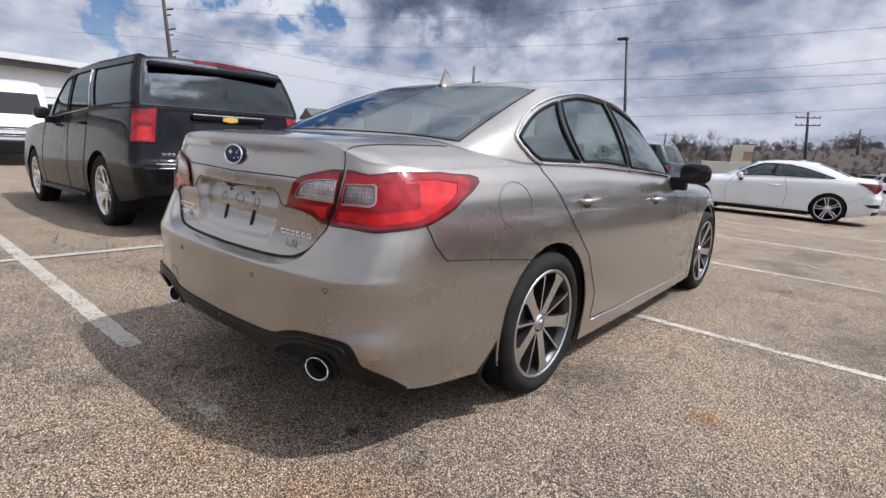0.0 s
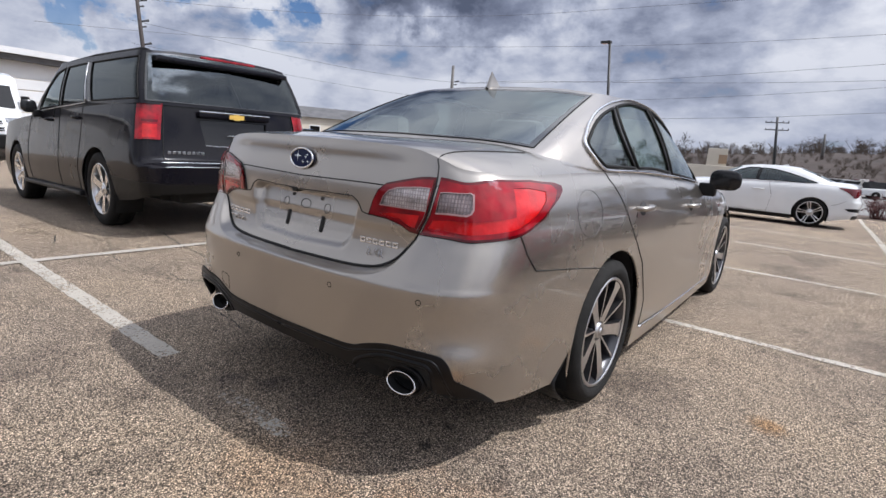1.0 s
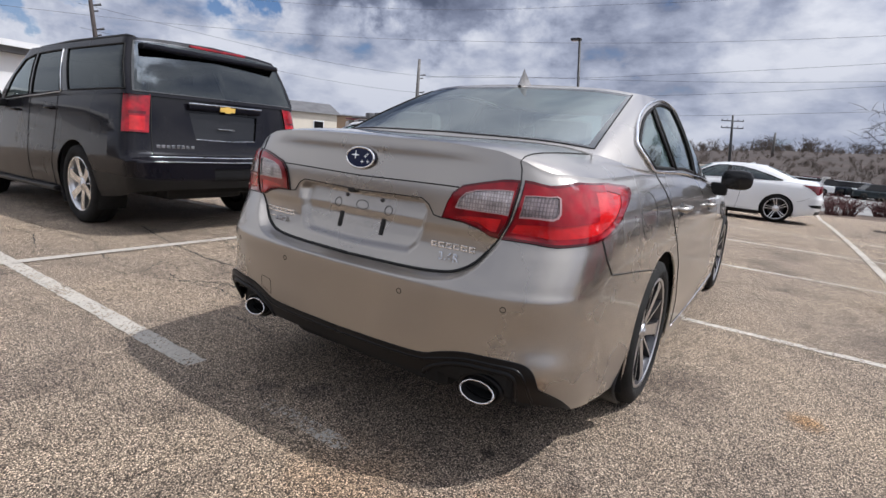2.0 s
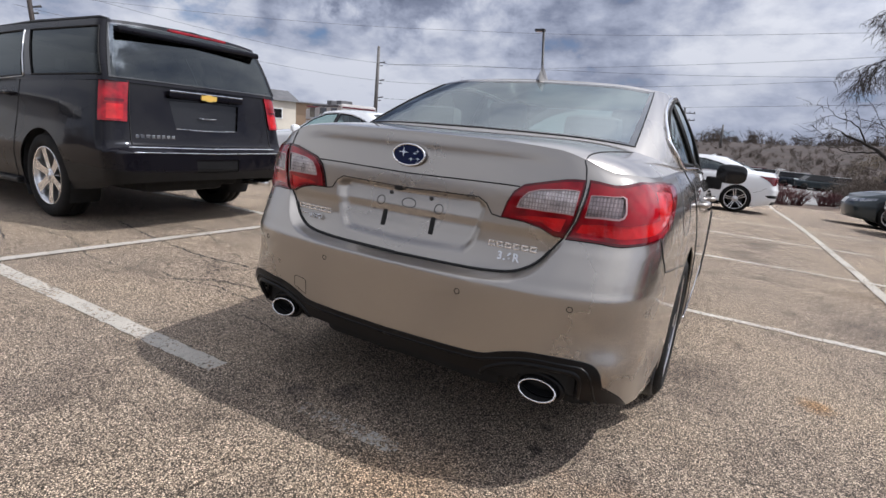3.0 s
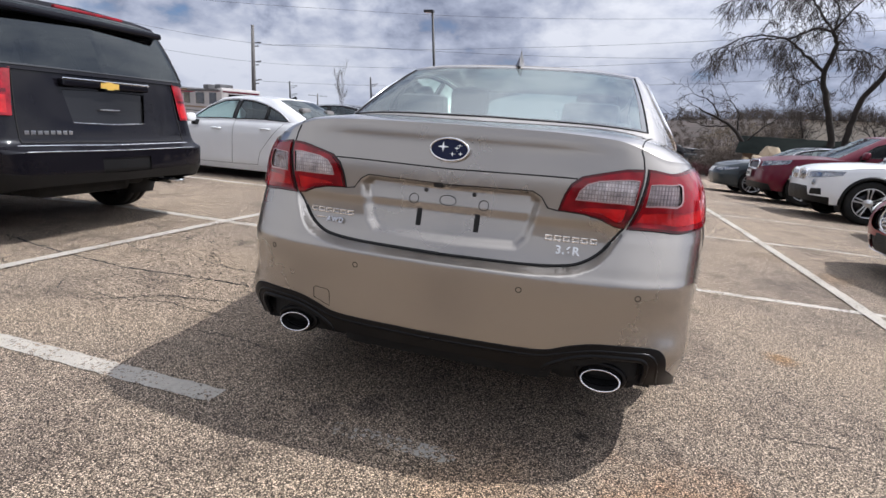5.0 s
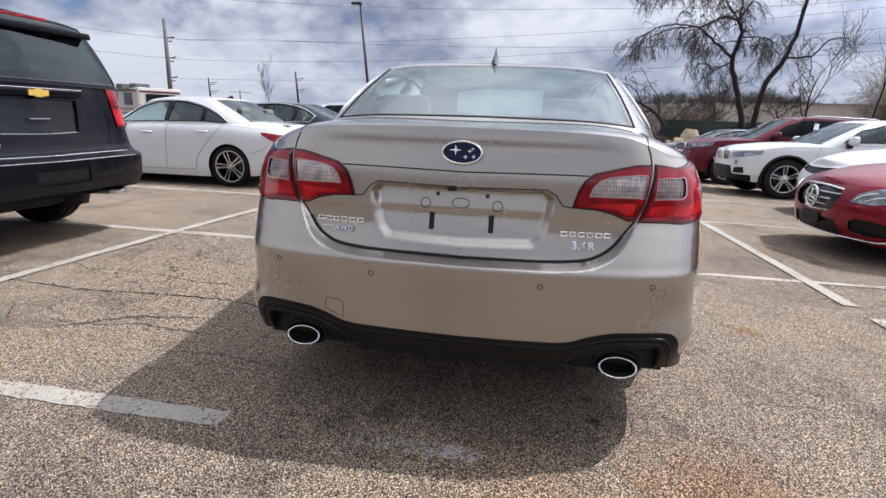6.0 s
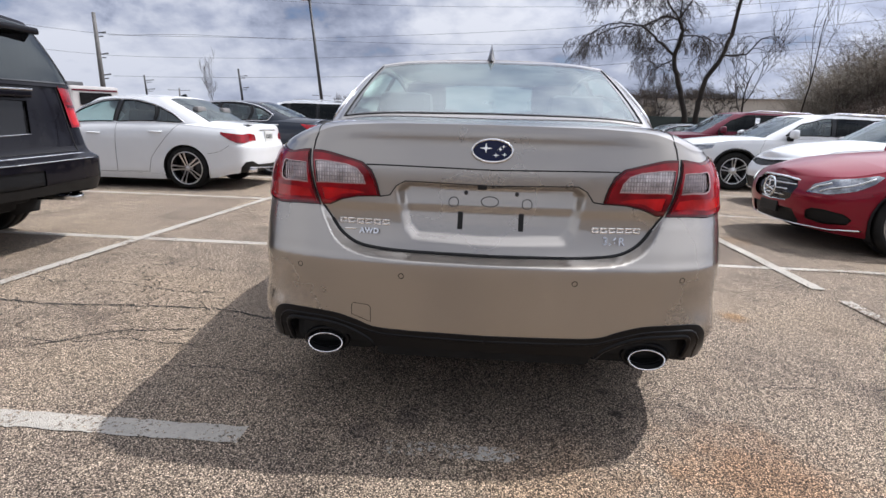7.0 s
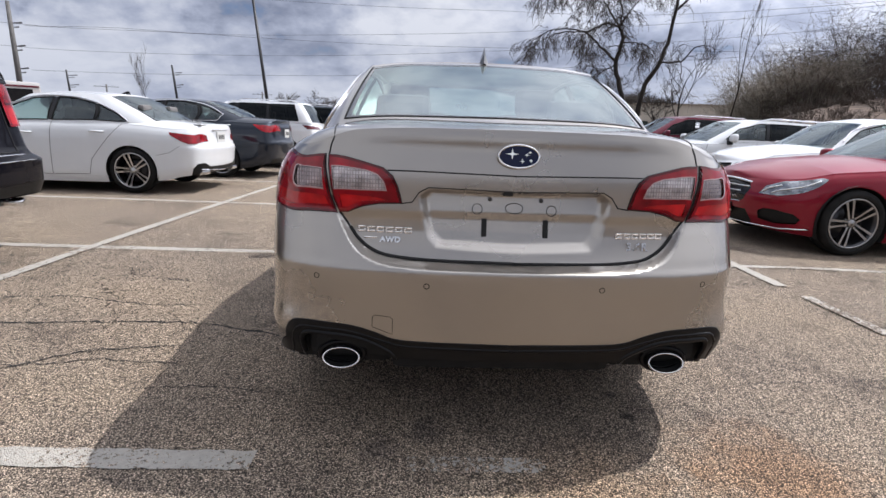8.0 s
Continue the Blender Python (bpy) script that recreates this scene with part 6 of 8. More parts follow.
def saloon(name, label, category, x, y, L, hw, H, rear, front, R, paint_mat, tail=None, nose=None, windows=None, extra=None, **kw):
    """A neighbouring saloon or coupe: tail and nose name the shapes of its lamps and grilles."""
    spec = sedan_spec(L, hw, H, rear, front, R, paint_mat, drop=kw.get("drop", 0.0))
    S = spec["skin"]
    kx, ky, kz = hw / 0.92, L / 4.80, H / 1.497
    regs = []
    if tail:
        for nm, m, off, tp, sp in tail:
            regs.append((nm, S.tail_poly(tp) + S.side_poly(sp), m, "both" if tp and tp[0][0] == 0 else "pair", "", off))
    if nose:
        for nm, m, off, np_, sp, np2 in nose:
            regs.append((nm, S.nose_poly(np_) + S.side_poly(sp) + S.nose_poly(np2), m, "both" if np_ and np_[0][0] == 0 else "pair", "", off))
    regs.append(("sill", S.side_poly([(rear + R, 0.1), (rear + R, 0.235), (front - R, 0.235), (front - R, 0.1)]), M_BLACK if kw.get("dark_sill") else paint_mat, "pair", "", 0.004))
    spec["regions"] = regs
    if windows:
        spec["windows"] = windows
        spec["cabin_trim"] = kw.get("trim", [])
        spec["side_glass"] = kw.get("side_glass", M_GLASS)
    b = float(S.zt(S.u_side(2.2 * ky)))
    if kw.get("doors", 4) == 4:
        d1 = S.side_poly([(1.12 * ky, b), (1.3 * ky, 0.82 * kz), (1.55 * ky, 0.5 * kz), (1.6 * ky, 0.26), (2.12 * ky, 0.25), (2.10 * ky, b)])
        d2 = S.side_poly([(2.12 * ky, 0.25), (3.2 * ky, 0.24), (3.22 * ky, 0.7 * kz), (3.1 * ky, b - 0.02)])
    else:
        d1 = S.side_poly([(1.95 * ky, b), (1.85 * ky, 0.7 * kz), (1.9 * ky, 0.26), (3.2 * ky, 0.24)])
        d2 = S.side_poly([(3.2 * ky, 0.24), (3.22 * ky, 0.7 * kz), (3.1 * ky, b - 0.02)])
        spec["handles"] = [(2.15 * ky, 0.83 * kz, 0.22)]
    bl = S.side_poly([(0.30, 0.72 * kz), (0.45, 0.62 * kz), (rear - R - 0.03, 0.58 * kz)])
    spec["seams"] = [(d1, 0.003, M_SEAM, False), (d2, 0.003, M_SEAM, False), (bl, 0.0025, M_SEAM, False), (S.side_poly([(front + R + 0.05, 0.60 * kz), (L - 0.45, 0.62 * kz)]), 0.0025, M_SEAM, False)]
    for k in ("rim_face", "rim_pocket", "spokes", "rim", "mirror_paint", "roof_mat", "rear_glass", "group"):
        if k in kw:
            spec[k] = kw[k]
    spec["fine"] = kw.get("fine", 0.8)
    root, S, C = vehicle(name, label, category, facing_away(x, y, L), spec)
    if extra:
        extra(root, S, C)
    return root


def plate(root, y, z, dark=True, name="number_plate"):
    box_part(name, (-0.155, 0.155, y - 0.006, y + 0.006, z - 0.08, z + 0.08), M_PLATE, root, "number plate with plain dark bars", bevel=0.003)
    s = -0.0075 if dark else 0.0075
    for i in range(5):
        x = -0.115 + i * 0.05
        box_part("plate_bar", (x, x + 0.032, y + min(s, 0), y + max(s, 0), z - 0.035, z + 0.035), M_SEAM, root, bevel=0.001)


def fin(root, y, z, material):
    bm = bmesh.new()
    prof = [(0.0, 0.0, 0.016), (0.015, 0.030, 0.010), (0.035, 0.033, 0.010), (0.10, 0.010, 0.015), (0.13, 0.0, 0.008)]
    top = [bm.verts.new((0, y + a, z + h)) for a, h, w in prof]
    for sg in (1, -1):
        low = [bm.verts.new((sg * w, y + a, z - 0.02)) for a, h, w in prof]
        for i in range(len(prof) - 1):
            bm.faces.new((top[i], top[i + 1], low[i + 1], low[i]))
    part("antenna_fin", bm, material, root)


def tail_at(S, x, z):
    """How far forward the tail lies at a height."""
    u = S.u_tail(abs(x))
    return float(S(np.array([u]), np.array([S.uv(u, z)[1]]))[0][1])


def cla_extra(root, S, C):
    plate(root, tail_at(S, 0.15, 0.80) - 0.012, 0.80)
    box_part("plate_lamp_bar", (-0.30, 0.30, tail_at(S, 0.2, 0.905) - 0.012, tail_at(S, 0.2, 0.905) + 0.01, 0.895, 0.912), M_CHROME, root, bevel=0.004)
    fin(root, 1.36, 1.40, M_GLOSSBLACK)
    for sg in (1, -1):
        box_part("exhaust_tip", (sg * 0.55 - 0.09, sg * 0.55 + 0.09, 0.05, 0.16, 0.265, 0.325), M_CHROME, root, bevel=0.015)
    tube("chrome_strip", [(-0.66, 0.085, 0.345), (0, 0.03, 0.30), (0.66, 0.085, 0.345)], 0.008, M_CHROME, root)
    box_part("boot_lip", (-0.58, 0.58, 0.09, 0.2, 0.975, 0.99), M_WHITE, root, bevel=0.008)


cla_windows = [[(1.03, 0.995), (1.18, 1.10), (1.42, 1.21), (1.44, 1.0)], [(1.47, 1.0), (1.47, 1.225), (1.75, 1.285), (1.98, 1.295), (2.03, 0.985)], [(2.09, 0.985), (2.05, 1.295), (2.35, 1.27), (2.68, 1.14), (2.92, 0.97)]]
saloon("sedan", "white four-door coupe-shaped sedan parked in a bay", "car", -3.45, 6.70, 4.64, 0.89, 1.41, 0.98, 3.68, 0.322, M_WHITE, rear_glass=M_DUSKGLASS, rim=0.242, rim_pocket=M_GLOSSBLACK,
       tail=[("taillight", M_REDLENS, 0.008, [(0.46, 0.745), (0.48, 0.83), (0.66, 0.85)], [(0.44, 0.865), (0.42, 0.83), (0.25, 0.74), (0.12, 0.71)]),
             ("diffuser", M_BLACK, 0.002, [(0, 0.2), (0, 0.37), (0.45, 0.38), (0.60, 0.44), (0.72, 0.43), (0.77, 0.36), (0.78, 0.2)], [])],
       windows=cla_windows, trim=[([(1.0, 0.985), (1.2, 1.13), (1.5, 1.25), (1.8, 1.305), (2.1, 1.312), (2.38, 1.285), (2.72, 1.15)], 0.009, M_CHROME, False)], spokes=(5, 0.036, 0.012, 0.3, 0, 1.5), extra=cla_extra, drop=0.09, side_glass=M_DUSKGLASS)


def slate_extra(root, S, C):
    plate(root, tail_at(S, 0.15, 0.84) - 0.012, 0.84)


saloon("sedan", "slate blue sedan parked in a bay", "car", -3.07, 9.15, 4.85, 0.91, 1.45, 1.05, 3.85, 0.33, M_SLATE,
       tail=[("taillight", M_REDLENS, 0.008, [(0.38, 0.88), (0.40, 0.97), (0.70, 0.99)], [(0.45, 1.0), (0.30, 0.90), (0.15, 0.86)]), ("diffuser", M_BLACK, 0.002, [(0, 0.2), (0, 0.36), (0.76, 0.36), (0.76, 0.2)], [])], extra=slate_extra)


def civic_extra(root, S, C):
    box_part("wing_blade", (-0.62, 0.62, 0.00, 0.16, 1.135, 1.16), M_WHITE, root, bevel=0.01)
    for sg in (1, -1):
        tube("wing_post", [(sg * 0.52, 0.14, 1.0), (sg * 0.53, 0.08, 1.145)], 0.018, M_WHITE, root)
    fin(root, 1.55, 1.36, M_WHITE)


civic_windows = [[(0.88, 0.995), (1.15, 1.085), (1.45, 1.175), (1.75, 1.235), (2.0, 1.25), (2.05, 0.965), (1.4, 0.975)], [(2.10, 0.97), (2.06, 1.25), (2.3, 1.24), (2.6, 1.12), (2.85, 0.95)]]
saloon("coupe", "white two-door coupe with black wheels and rear wing", "car", 2.06, 14.0, 4.45, 0.89, 1.36, 0.92, 3.62, 0.325, M_WHITE,
       tail=[("taillight", M_DEEPRED, 0.008, [(0.50, 0.82), (0.52, 0.92), (0.70, 0.94)], [(0.50, 0.93), (0.30, 0.85), (0.18, 0.76), (0.12, 0.72)]), ("bumper_vent", M_BLACK, 0.004, [(0.55, 0.42), (0.55, 0.50), (0.76, 0.50)], [(0.30, 0.48), (0.22, 0.43)]), ("diffuser", M_BLACK, 0.002, [(0, 0.2), (0, 0.34), (0.76, 0.34), (0.76, 0.2)], [])],
       windows=civic_windows, doors=2, dark_sill=True, spokes=(5, 0.032, 0.009, 0.2), rim_pocket=M_GLOSSBLACK, side_glass=M_DUSKGLASS, extra=civic_extra)


def merc_extra(root, S, C):
    yn = 4.66
    # grille bars, round emblem and frame
    for z in (0.475, 0.535, 0.595):
        tube("grille_bar", [(-0.33, yn - 0.06, z), (-0.2, yn - 0.012, z), (0, yn + 0.012, z), (0.2, yn - 0.012, z), (0.33, yn - 0.06, z)], 0.009, M_CHROME, root)
    tube("grille_frame", [(x, yn + 0.02 - 0.65 * x * x, z) for x, z in ((0, 0.665), (0.2, 0.662), (0.34, 0.64), (0.38, 0.58), (0.33, 0.46), (0.25, 0.425), (0, 0.415), (-0.25, 0.425), (-0.33, 0.46), (-0.38, 0.58), (-0.34, 0.64), (-0.2, 0.662))], 0.012, M_CHROME, root, closed=True)
    ring = [(0.10 * math.cos(a), yn + 0.045, 0.54 + 0.10 * math.sin(a)) for a in np.linspace(0, 2 * math.pi, 31)[:-1]]
    emb = tube("emblem", ring, 0.011, M_CHROME, root, "round chrome emblem", closed=True)
    for k in range(3):
        a = math.pi / 2 + k * 2 * math.pi / 3
        tube("emblem_spoke", [(0, yn + 0.05, 0.54), (0.095 * math.cos(a), yn + 0.045, 0.54 + 0.095 * math.sin(a))], [0.018, 0.004], M_CHROME, emb)
    tube("chin_strip", path_on(S, S.nose_poly([(0, 0.215), (0.4, 0.215), (0.7, 0.22)]) + S.side_poly([(4.45, 0.23), (4.28, 0.24)]), 0.006, close=False), 0.008, M_CHROME, root)
    tube("chin_strip", path_on(S, S.nose_poly([(0, 0.215), (0.4, 0.215), (0.7, 0.22)]) + S.side_poly([(4.45, 0.23), (4.28, 0.24)]), 0.006, close=False, sign=-1), 0.008, M_CHROME, root)
    for sg in (1, -1):
        for poly in (S.nose_poly([(0.52, 0.565), (0.57, 0.61), (0.66, 0.645)]), S.nose_poly([(0.60, 0.565), (0.66, 0.60)]) + S.side_poly([(4.38, 0.655), (4.26, 0.715)])):
            tube("lamp_strip", path_on(S, poly, 0.012, close=False, sign=sg), 0.007, M_WHITE, root)
    box_part("plate_holder", (-0.16, 0.16, yn + 0.0, yn + 0.03, 0.29, 0.40), M_BLACK, root, bevel=0.006)


saloon("coupe", "deep red two-door coupe with a chrome-framed grille", "car", 3.05 + 4.7, 4.05, 4.7, 0.89, 1.40, 1.12, 3.86, 0.33, M_RED,
       nose=[("headlight", M_HEADLENS, 0.006, [(0.49, 0.545), (0.53, 0.625), (0.66, 0.685)], [(4.38, 0.715), (4.24, 0.745), (4.18, 0.735), (4.26, 0.665), (4.38, 0.595)], [(0.66, 0.545)]),
             ("grille", M_GLOSSBLACK, -0.03, [(0, 0.415), (0, 0.67), (0.34, 0.64), (0.38, 0.58), (0.33, 0.46), (0.25, 0.425)], [], []),
             ("side_inlet", M_BLACK, -0.02, [(0.50, 0.29), (0.50, 0.37), (0.56, 0.405), (0.66, 0.405)], [(4.42, 0.38), (4.36, 0.33), (4.40, 0.28)], [(0.64, 0.265)]),
             ("lower_inlet", M_BLACK, -0.02, [(0, 0.19), (0, 0.36), (0.36, 0.36), (0.42, 0.25), (0.40, 0.19)], [], [])],
       windows=[[(1.25, 1.05), (1.45, 1.18), (1.75, 1.28), (1.95, 1.30), (2.0, 1.0), (1.4, 1.02)], [(2.05, 1.0), (2.02, 1.30), (2.3, 1.28), (2.65, 1.15), (2.9, 0.97)]], doors=2,
       trim=[([(1.2, 1.06), (1.45, 1.2), (1.78, 1.305), (2.1, 1.32), (2.35, 1.29), (2.7, 1.15)], 0.008, M_CHROME, False)], spokes=(5, 0.036, 0.011, 0.35, 0, 1.4), rim_face=M_DULLALLOY, rim=0.245, rim_pocket=M_DARKALLOY, extra=merc_extra)

# a crossover, built here from the saloon tables
saloon("sedan", "pearl white sedan parked nose out in a bay", "car", 4.35 + 4.6, 6.85, 4.6, 0.88, 1.53, 1.05, 3.75, 0.33, M_PEARL,
       nose=[("headlight", M_HEADLENS, 0.006, [(0.50, 0.66), (0.52, 0.72), (0.66, 0.76)], [(4.15, 0.80), (4.18, 0.74)], [(0.66, 0.67)]), ("grille", M_BLACK, -0.02, [(0, 0.60), (0, 0.70), (0.45, 0.72), (0.48, 0.66)], [], []), ("lower_inlet", M_BLACK, -0.02, [(0, 0.22), (0, 0.42), (0.55, 0.42), (0.60, 0.24)], [], [])], mirror_paint=M_PEARL)


def crossover(name, label, x, y, L, hw, H, rear, front, R, paint_mat, belt, regions, cladding=None, extra=None, **kw):
    spec = suv_spec(L, hw, H, rear, front, R, paint_mat, belt=belt, upright=kw.get("upright", 1.0), windows=kw.get("windows"))
    S = spec["skin"]
    spec["regions"] = [(nm, S.nose_poly(a) + S.side_poly(b) + S.nose_poly(c), m, "both" if a and a[0][0] == 0 else "pair", "", off) for nm, m, off, a, b, c in regions(S, L)]
    spec["regions"] += kw.get("tail", lambda S: [])(S)
    spec["regions"].append(("cladding", S.side_poly([(0.2, 0.1), (0.2, 0.40), (L - 0.4, 0.40), (L - 0.4, 0.1)]), cladding or paint_mat, "pair", "", 0.006))
    d1 = S.side_poly([(rear + 0.35, belt - 0.02), (rear + 0.5, 0.6), (rear + 0.55, 0.42), (rear + 1.32, 0.42), (rear + 1.30, belt - 0.05)])
    d2 = S.side_poly([(rear + 1.32, 0.42), (front - 0.45, 0.42), (front - 0.42, 0.8), (front - 0.5, belt - 0.12)])
    spec["seams"] = [(d1, 0.003, M_SEAM, False), (d2, 0.003, M_SEAM, False)]
    if cladding:
        spec["cladding"] = cladding
    for k in ("rim_face", "rim_pocket", "spokes", "rim", "side_glass", "rear_glass"):
        if k in kw:
            spec[k] = kw[k]
    spec["fine"] = 0.8
    root, S, C = vehicle(name, label, "suv", facing_away(x, y, L), spec)
    for sg in (1, -1):
        tube("roof_rail", [(sg * hw * 0.72, 0.6, H - 0.06), (sg * hw * 0.735, 0.75, H - 0.015), (sg * hw * 0.745, L * 0.42, H - 0.005), (sg * hw * 0.72, front - 1.75, H - 0.03), (sg * hw * 0.69, front - 1.6, H - 0.07)], 0.016, kw.get("rail", M_CHROME), root, n=8)
    if extra:
        extra(root, S, C)
    return root


def x_regions(S, L):
    return [("headlight", M_HEADLENS, 0.008, [(0.42, 0.70), (0.44, 0.80), (0.70, 0.83)], [(L - 0.42, 0.86), (L - 0.38, 0.79)], [(0.72, 0.73)]),
            ("grille", M_GLOSSBLACK, -0.015, [(0.03, 0.66), (0.03, 0.86), (0.33, 0.85), (0.38, 0.76), (0.32, 0.67)], [], []),
            ("fog_recess", M_BLACK, -0.015, [(0.55, 0.42), (0.56, 0.52), (0.76, 0.54), (0.78, 0.43)], [], []),
            ("lower_bumper", M_BLACK, 0.004, [(0, 0.2), (0, 0.56), (0.45, 0.55), (0.52, 0.40), (0.85, 0.40), (0.86, 0.2)], [], [])]


def x_extra(root, S, C):
    for sg in (1, -1):
        for k in range(6):
            x = sg * (0.07 + k * 0.05)
            tube("grille_slat", [(x, 4.645 - 0.25 * abs(x) ** 2, 0.67), (x, 4.62 - 0.25 * abs(x) ** 2, 0.85)], 0.006, M_CHROME, root)
        ring = [(sg * (0.20 + 0.17 * math.cos(a)), 4.66 - 0.15 * 0.2, 0.76 + 0.105 * math.sin(a)) for a in np.linspace(0, 2 * math.pi, 25)[:-1]]
        tube("grille_ring", ring, 0.010, M_CHROME, root, closed=True)
        v, f = lathe_arrays([(0.0, 0.05), (0.01, 0.045), (0.012, 0.0)], 16)
        mesh_of("fog_lamp", [(sg * 0.60 + a[1], 4.58 + a[0], 0.63 + a[2]) for a in v], f, M_HEADLENS, root)


crossover("suv", "white compact SUV with black lower trim parked nose out", 4.05 + 4.65, 9.7, 4.65, 0.94, 1.55, 0.98, 3.79, 0.37, M_WHITE, 1.10, x_regions, M_BLACK, x_extra, spokes=(5, 0.035, 0.014, 0.1), rim=0.25, rim_pocket=M_DARKALLOY, side_glass=[M_PRIVACY, M_PRIVACY, M_GLASS])


def m_regions(S, L):
    return [("headlight", M_HEADLENS, 0.008, [(0.50, 0.80), (0.50, 0.92), (0.72, 0.98)], [(L - 0.55, 1.0), (L - 0.5, 0.90)], [(0.75, 0.83)]),
            ("grille", M_DARKALLOY, -0.01, [(0, 0.74), (0, 0.94), (0.40, 0.93), (0.42, 0.80), (0.36, 0.75)], [], []),
            ("lower_bumper", M_BLACK, 0.004, [(0, 0.2), (0, 0.45), (0.80, 0.42), (0.86, 0.2)], [], [])]


def m_extra(root, S, C):
    plate(root, 4.74, 0.62, dark=False)
    tube("bumper_strip", [(-0.6, 4.60, 0.72), (0, 4.72, 0.73), (0.6, 4.60, 0.72)], 0.014, M_CHROME, root)
    tube("grille_frame", [(x, 4.715 - 0.3 * x * x, z) for x, z in ((0.36, 0.75), (0.42, 0.80), (0.40, 0.93), (0, 0.95), (-0.40, 0.93), (-0.42, 0.80), (-0.36, 0.75))], 0.014, M_CHROME, root, closed=True)
    for sg in (1, -1):
        box_part("chrome_pillar", (min(sg * 0.83, sg * 0.85), max(sg * 0.83, sg * 0.85), 1.97, 2.08, 1.17, 1.52), M_CHROME, root, bevel=0.005)


crossover("suv", "maroon SUV with chrome trim parked nose out", 3.95 + 4.7, 12.5, 4.7, 0.93, 1.70, 0.95, 3.80, 0.37, M_MAROON, 1.18, m_regions, None, m_extra, side_glass=M_PRIVACY)
saloon("sedan", "dark green-grey sedan parked nose out", "car", 3.55 + 4.7, 15.2, 4.7, 0.90, 1.45, 1.05, 3.75, 0.32, M_DARK,
       nose=[("headlight", M_HEADLENS, 0.006, [(0.45, 0.58), (0.47, 0.66), (0.66, 0.69)], [(4.15, 0.72), (4.2, 0.66)], [(0.66, 0.60)]), ("grille", M_PLATE, 0.0, [(0, 0.55), (0, 0.68), (0.25, 0.68), (0.25, 0.55)], [], [])])


def t_lamps(S):
    return [("taillight", S.tail_poly([(0.45, 0.92), (0.45, 0.985), (0.75, 1.0)]) + S.side_poly([(0.45, 1.03), (0.30, 0.93)]), M_DEEPRED, "pair", "", 0.01)]


def no_nose(S, L):
    return []


crossover("suv", "white crossover with dark glass parked in a bay", -2.75, 11.9, 4.55, 0.93, 1.60, 0.95, 3.70, 0.36, M_PEARL, 1.08, no_nose, None, None, tail=t_lamps, side_glass=M_PRIVACY, upright=2.2)
crossover("suv", "black SUV at the far end of the row", -2.4, 14.6, 4.6, 0.94, 1.66, 0.95, 3.72, 0.36, M_DARK, 1.10, no_nose, None, None, tail=t_lamps, side_glass=M_PRIVACY)


# ---- the surroundings ----
EYE0 = Vector((0.6, -1.4, 1.15))


def far_point(az, el, d):
    a, e = radians(az), radians(el)
    return Vector((EYE0.x + d * math.sin(a), EYE0.y + d * math.cos(a), EYE0.z + d * math.tan(e)))


def lamp_post():
    root = new("street_lamp")
    root.matrix_world = pose(-8.1, 23.4, land(-8.1, 23.4))
    tagged(root, "tall black parking lot lamp post with one head", "street lamp")
    h = 6.15 - land(-8.1, 23.4)
    tube("pole", [(0.09 * h, 0.02 * h, 0), (0, 0, h)], [0.085, 0.055], M_BLACKPOLE, root, n=12)
    v, f = lathe_arrays([(0, 0.0), (0, 0.26), (0.5, 0.24), (0.55, 0.0)], 20)
    mesh_of("footing", [(b + 0.09 * h, c + 0.02 * h, a) for a, b, c in v], f, M_STEELPOLE, root)
    bm = box_bm(-0.42, 0.06, -0.13, 0.13, h - 0.02, h + 0.10, bevel=0.03)
    head = part("lamp_head", bm, M_BLACKPOLE, root, smooth=False)
    box_part("lamp_glass", (-0.36, -0.08, -0.09, 0.09, h - 0.035, h - 0.015), M_CLEARTRIM, head, bevel=0.004)
    return root


lamp_post()


def power_pole(az, d, top, arms, lean=0.0, name="power_pole", r=0.17, material=None, cross=False):
    p = far_point(az, top, d)
    z0 = land(p.x, p.y)
    root = new(name)
    root.matrix_world = pose(p.x, p.y, z0)
    tagged(root, "weathered wooden power pole with side insulators" if not cross else "wooden power pole with crossarms", "power pole", "power poles")
    h = p.z - z0
    side = Vector((math.cos(radians(az)), -math.sin(radians(az)), 0))
    tube("shaft", [-side * lean * h, -side * lean * h * 0.5 + Vector((0, 0, h * 0.5)), (0, 0, h)], [r * 1.3, r * 1.1, r * 0.8], material or M_STEELPOLE, root, n=9)
    for el in arms:
        z = far_point(az, el, d).z - z0
        a = side * lean * (z - h) + Vector((0, 0, z))
        if cross:
            tube("crossarm", [a - side * d * 0.0165, a + side * d * 0.0165], 0.06, material or M_STEELPOLE, root, n=6)
            for k in (-0.0155, -0.008, 0.008, 0.0155):
                tube("insulator", [a + side * d * k, a + side * d * k + Vector((0, 0, 0.22))], 0.05, M_BLACKPOLE, root, n=6)
        else:
            tube("insulator", [a, a + side * d * 0.013 + Vector((0, 0, 0.25))], [0.06, 0.12], M_BLACKPOLE, root, n=6)
            tube("insulator", [a - Vector((0, 0, 0.5)), a + side * d * 0.009 - Vector((0, 0, 0.35))], [0.05, 0.09], M_BLACKPOLE, root, n=6)
    return root


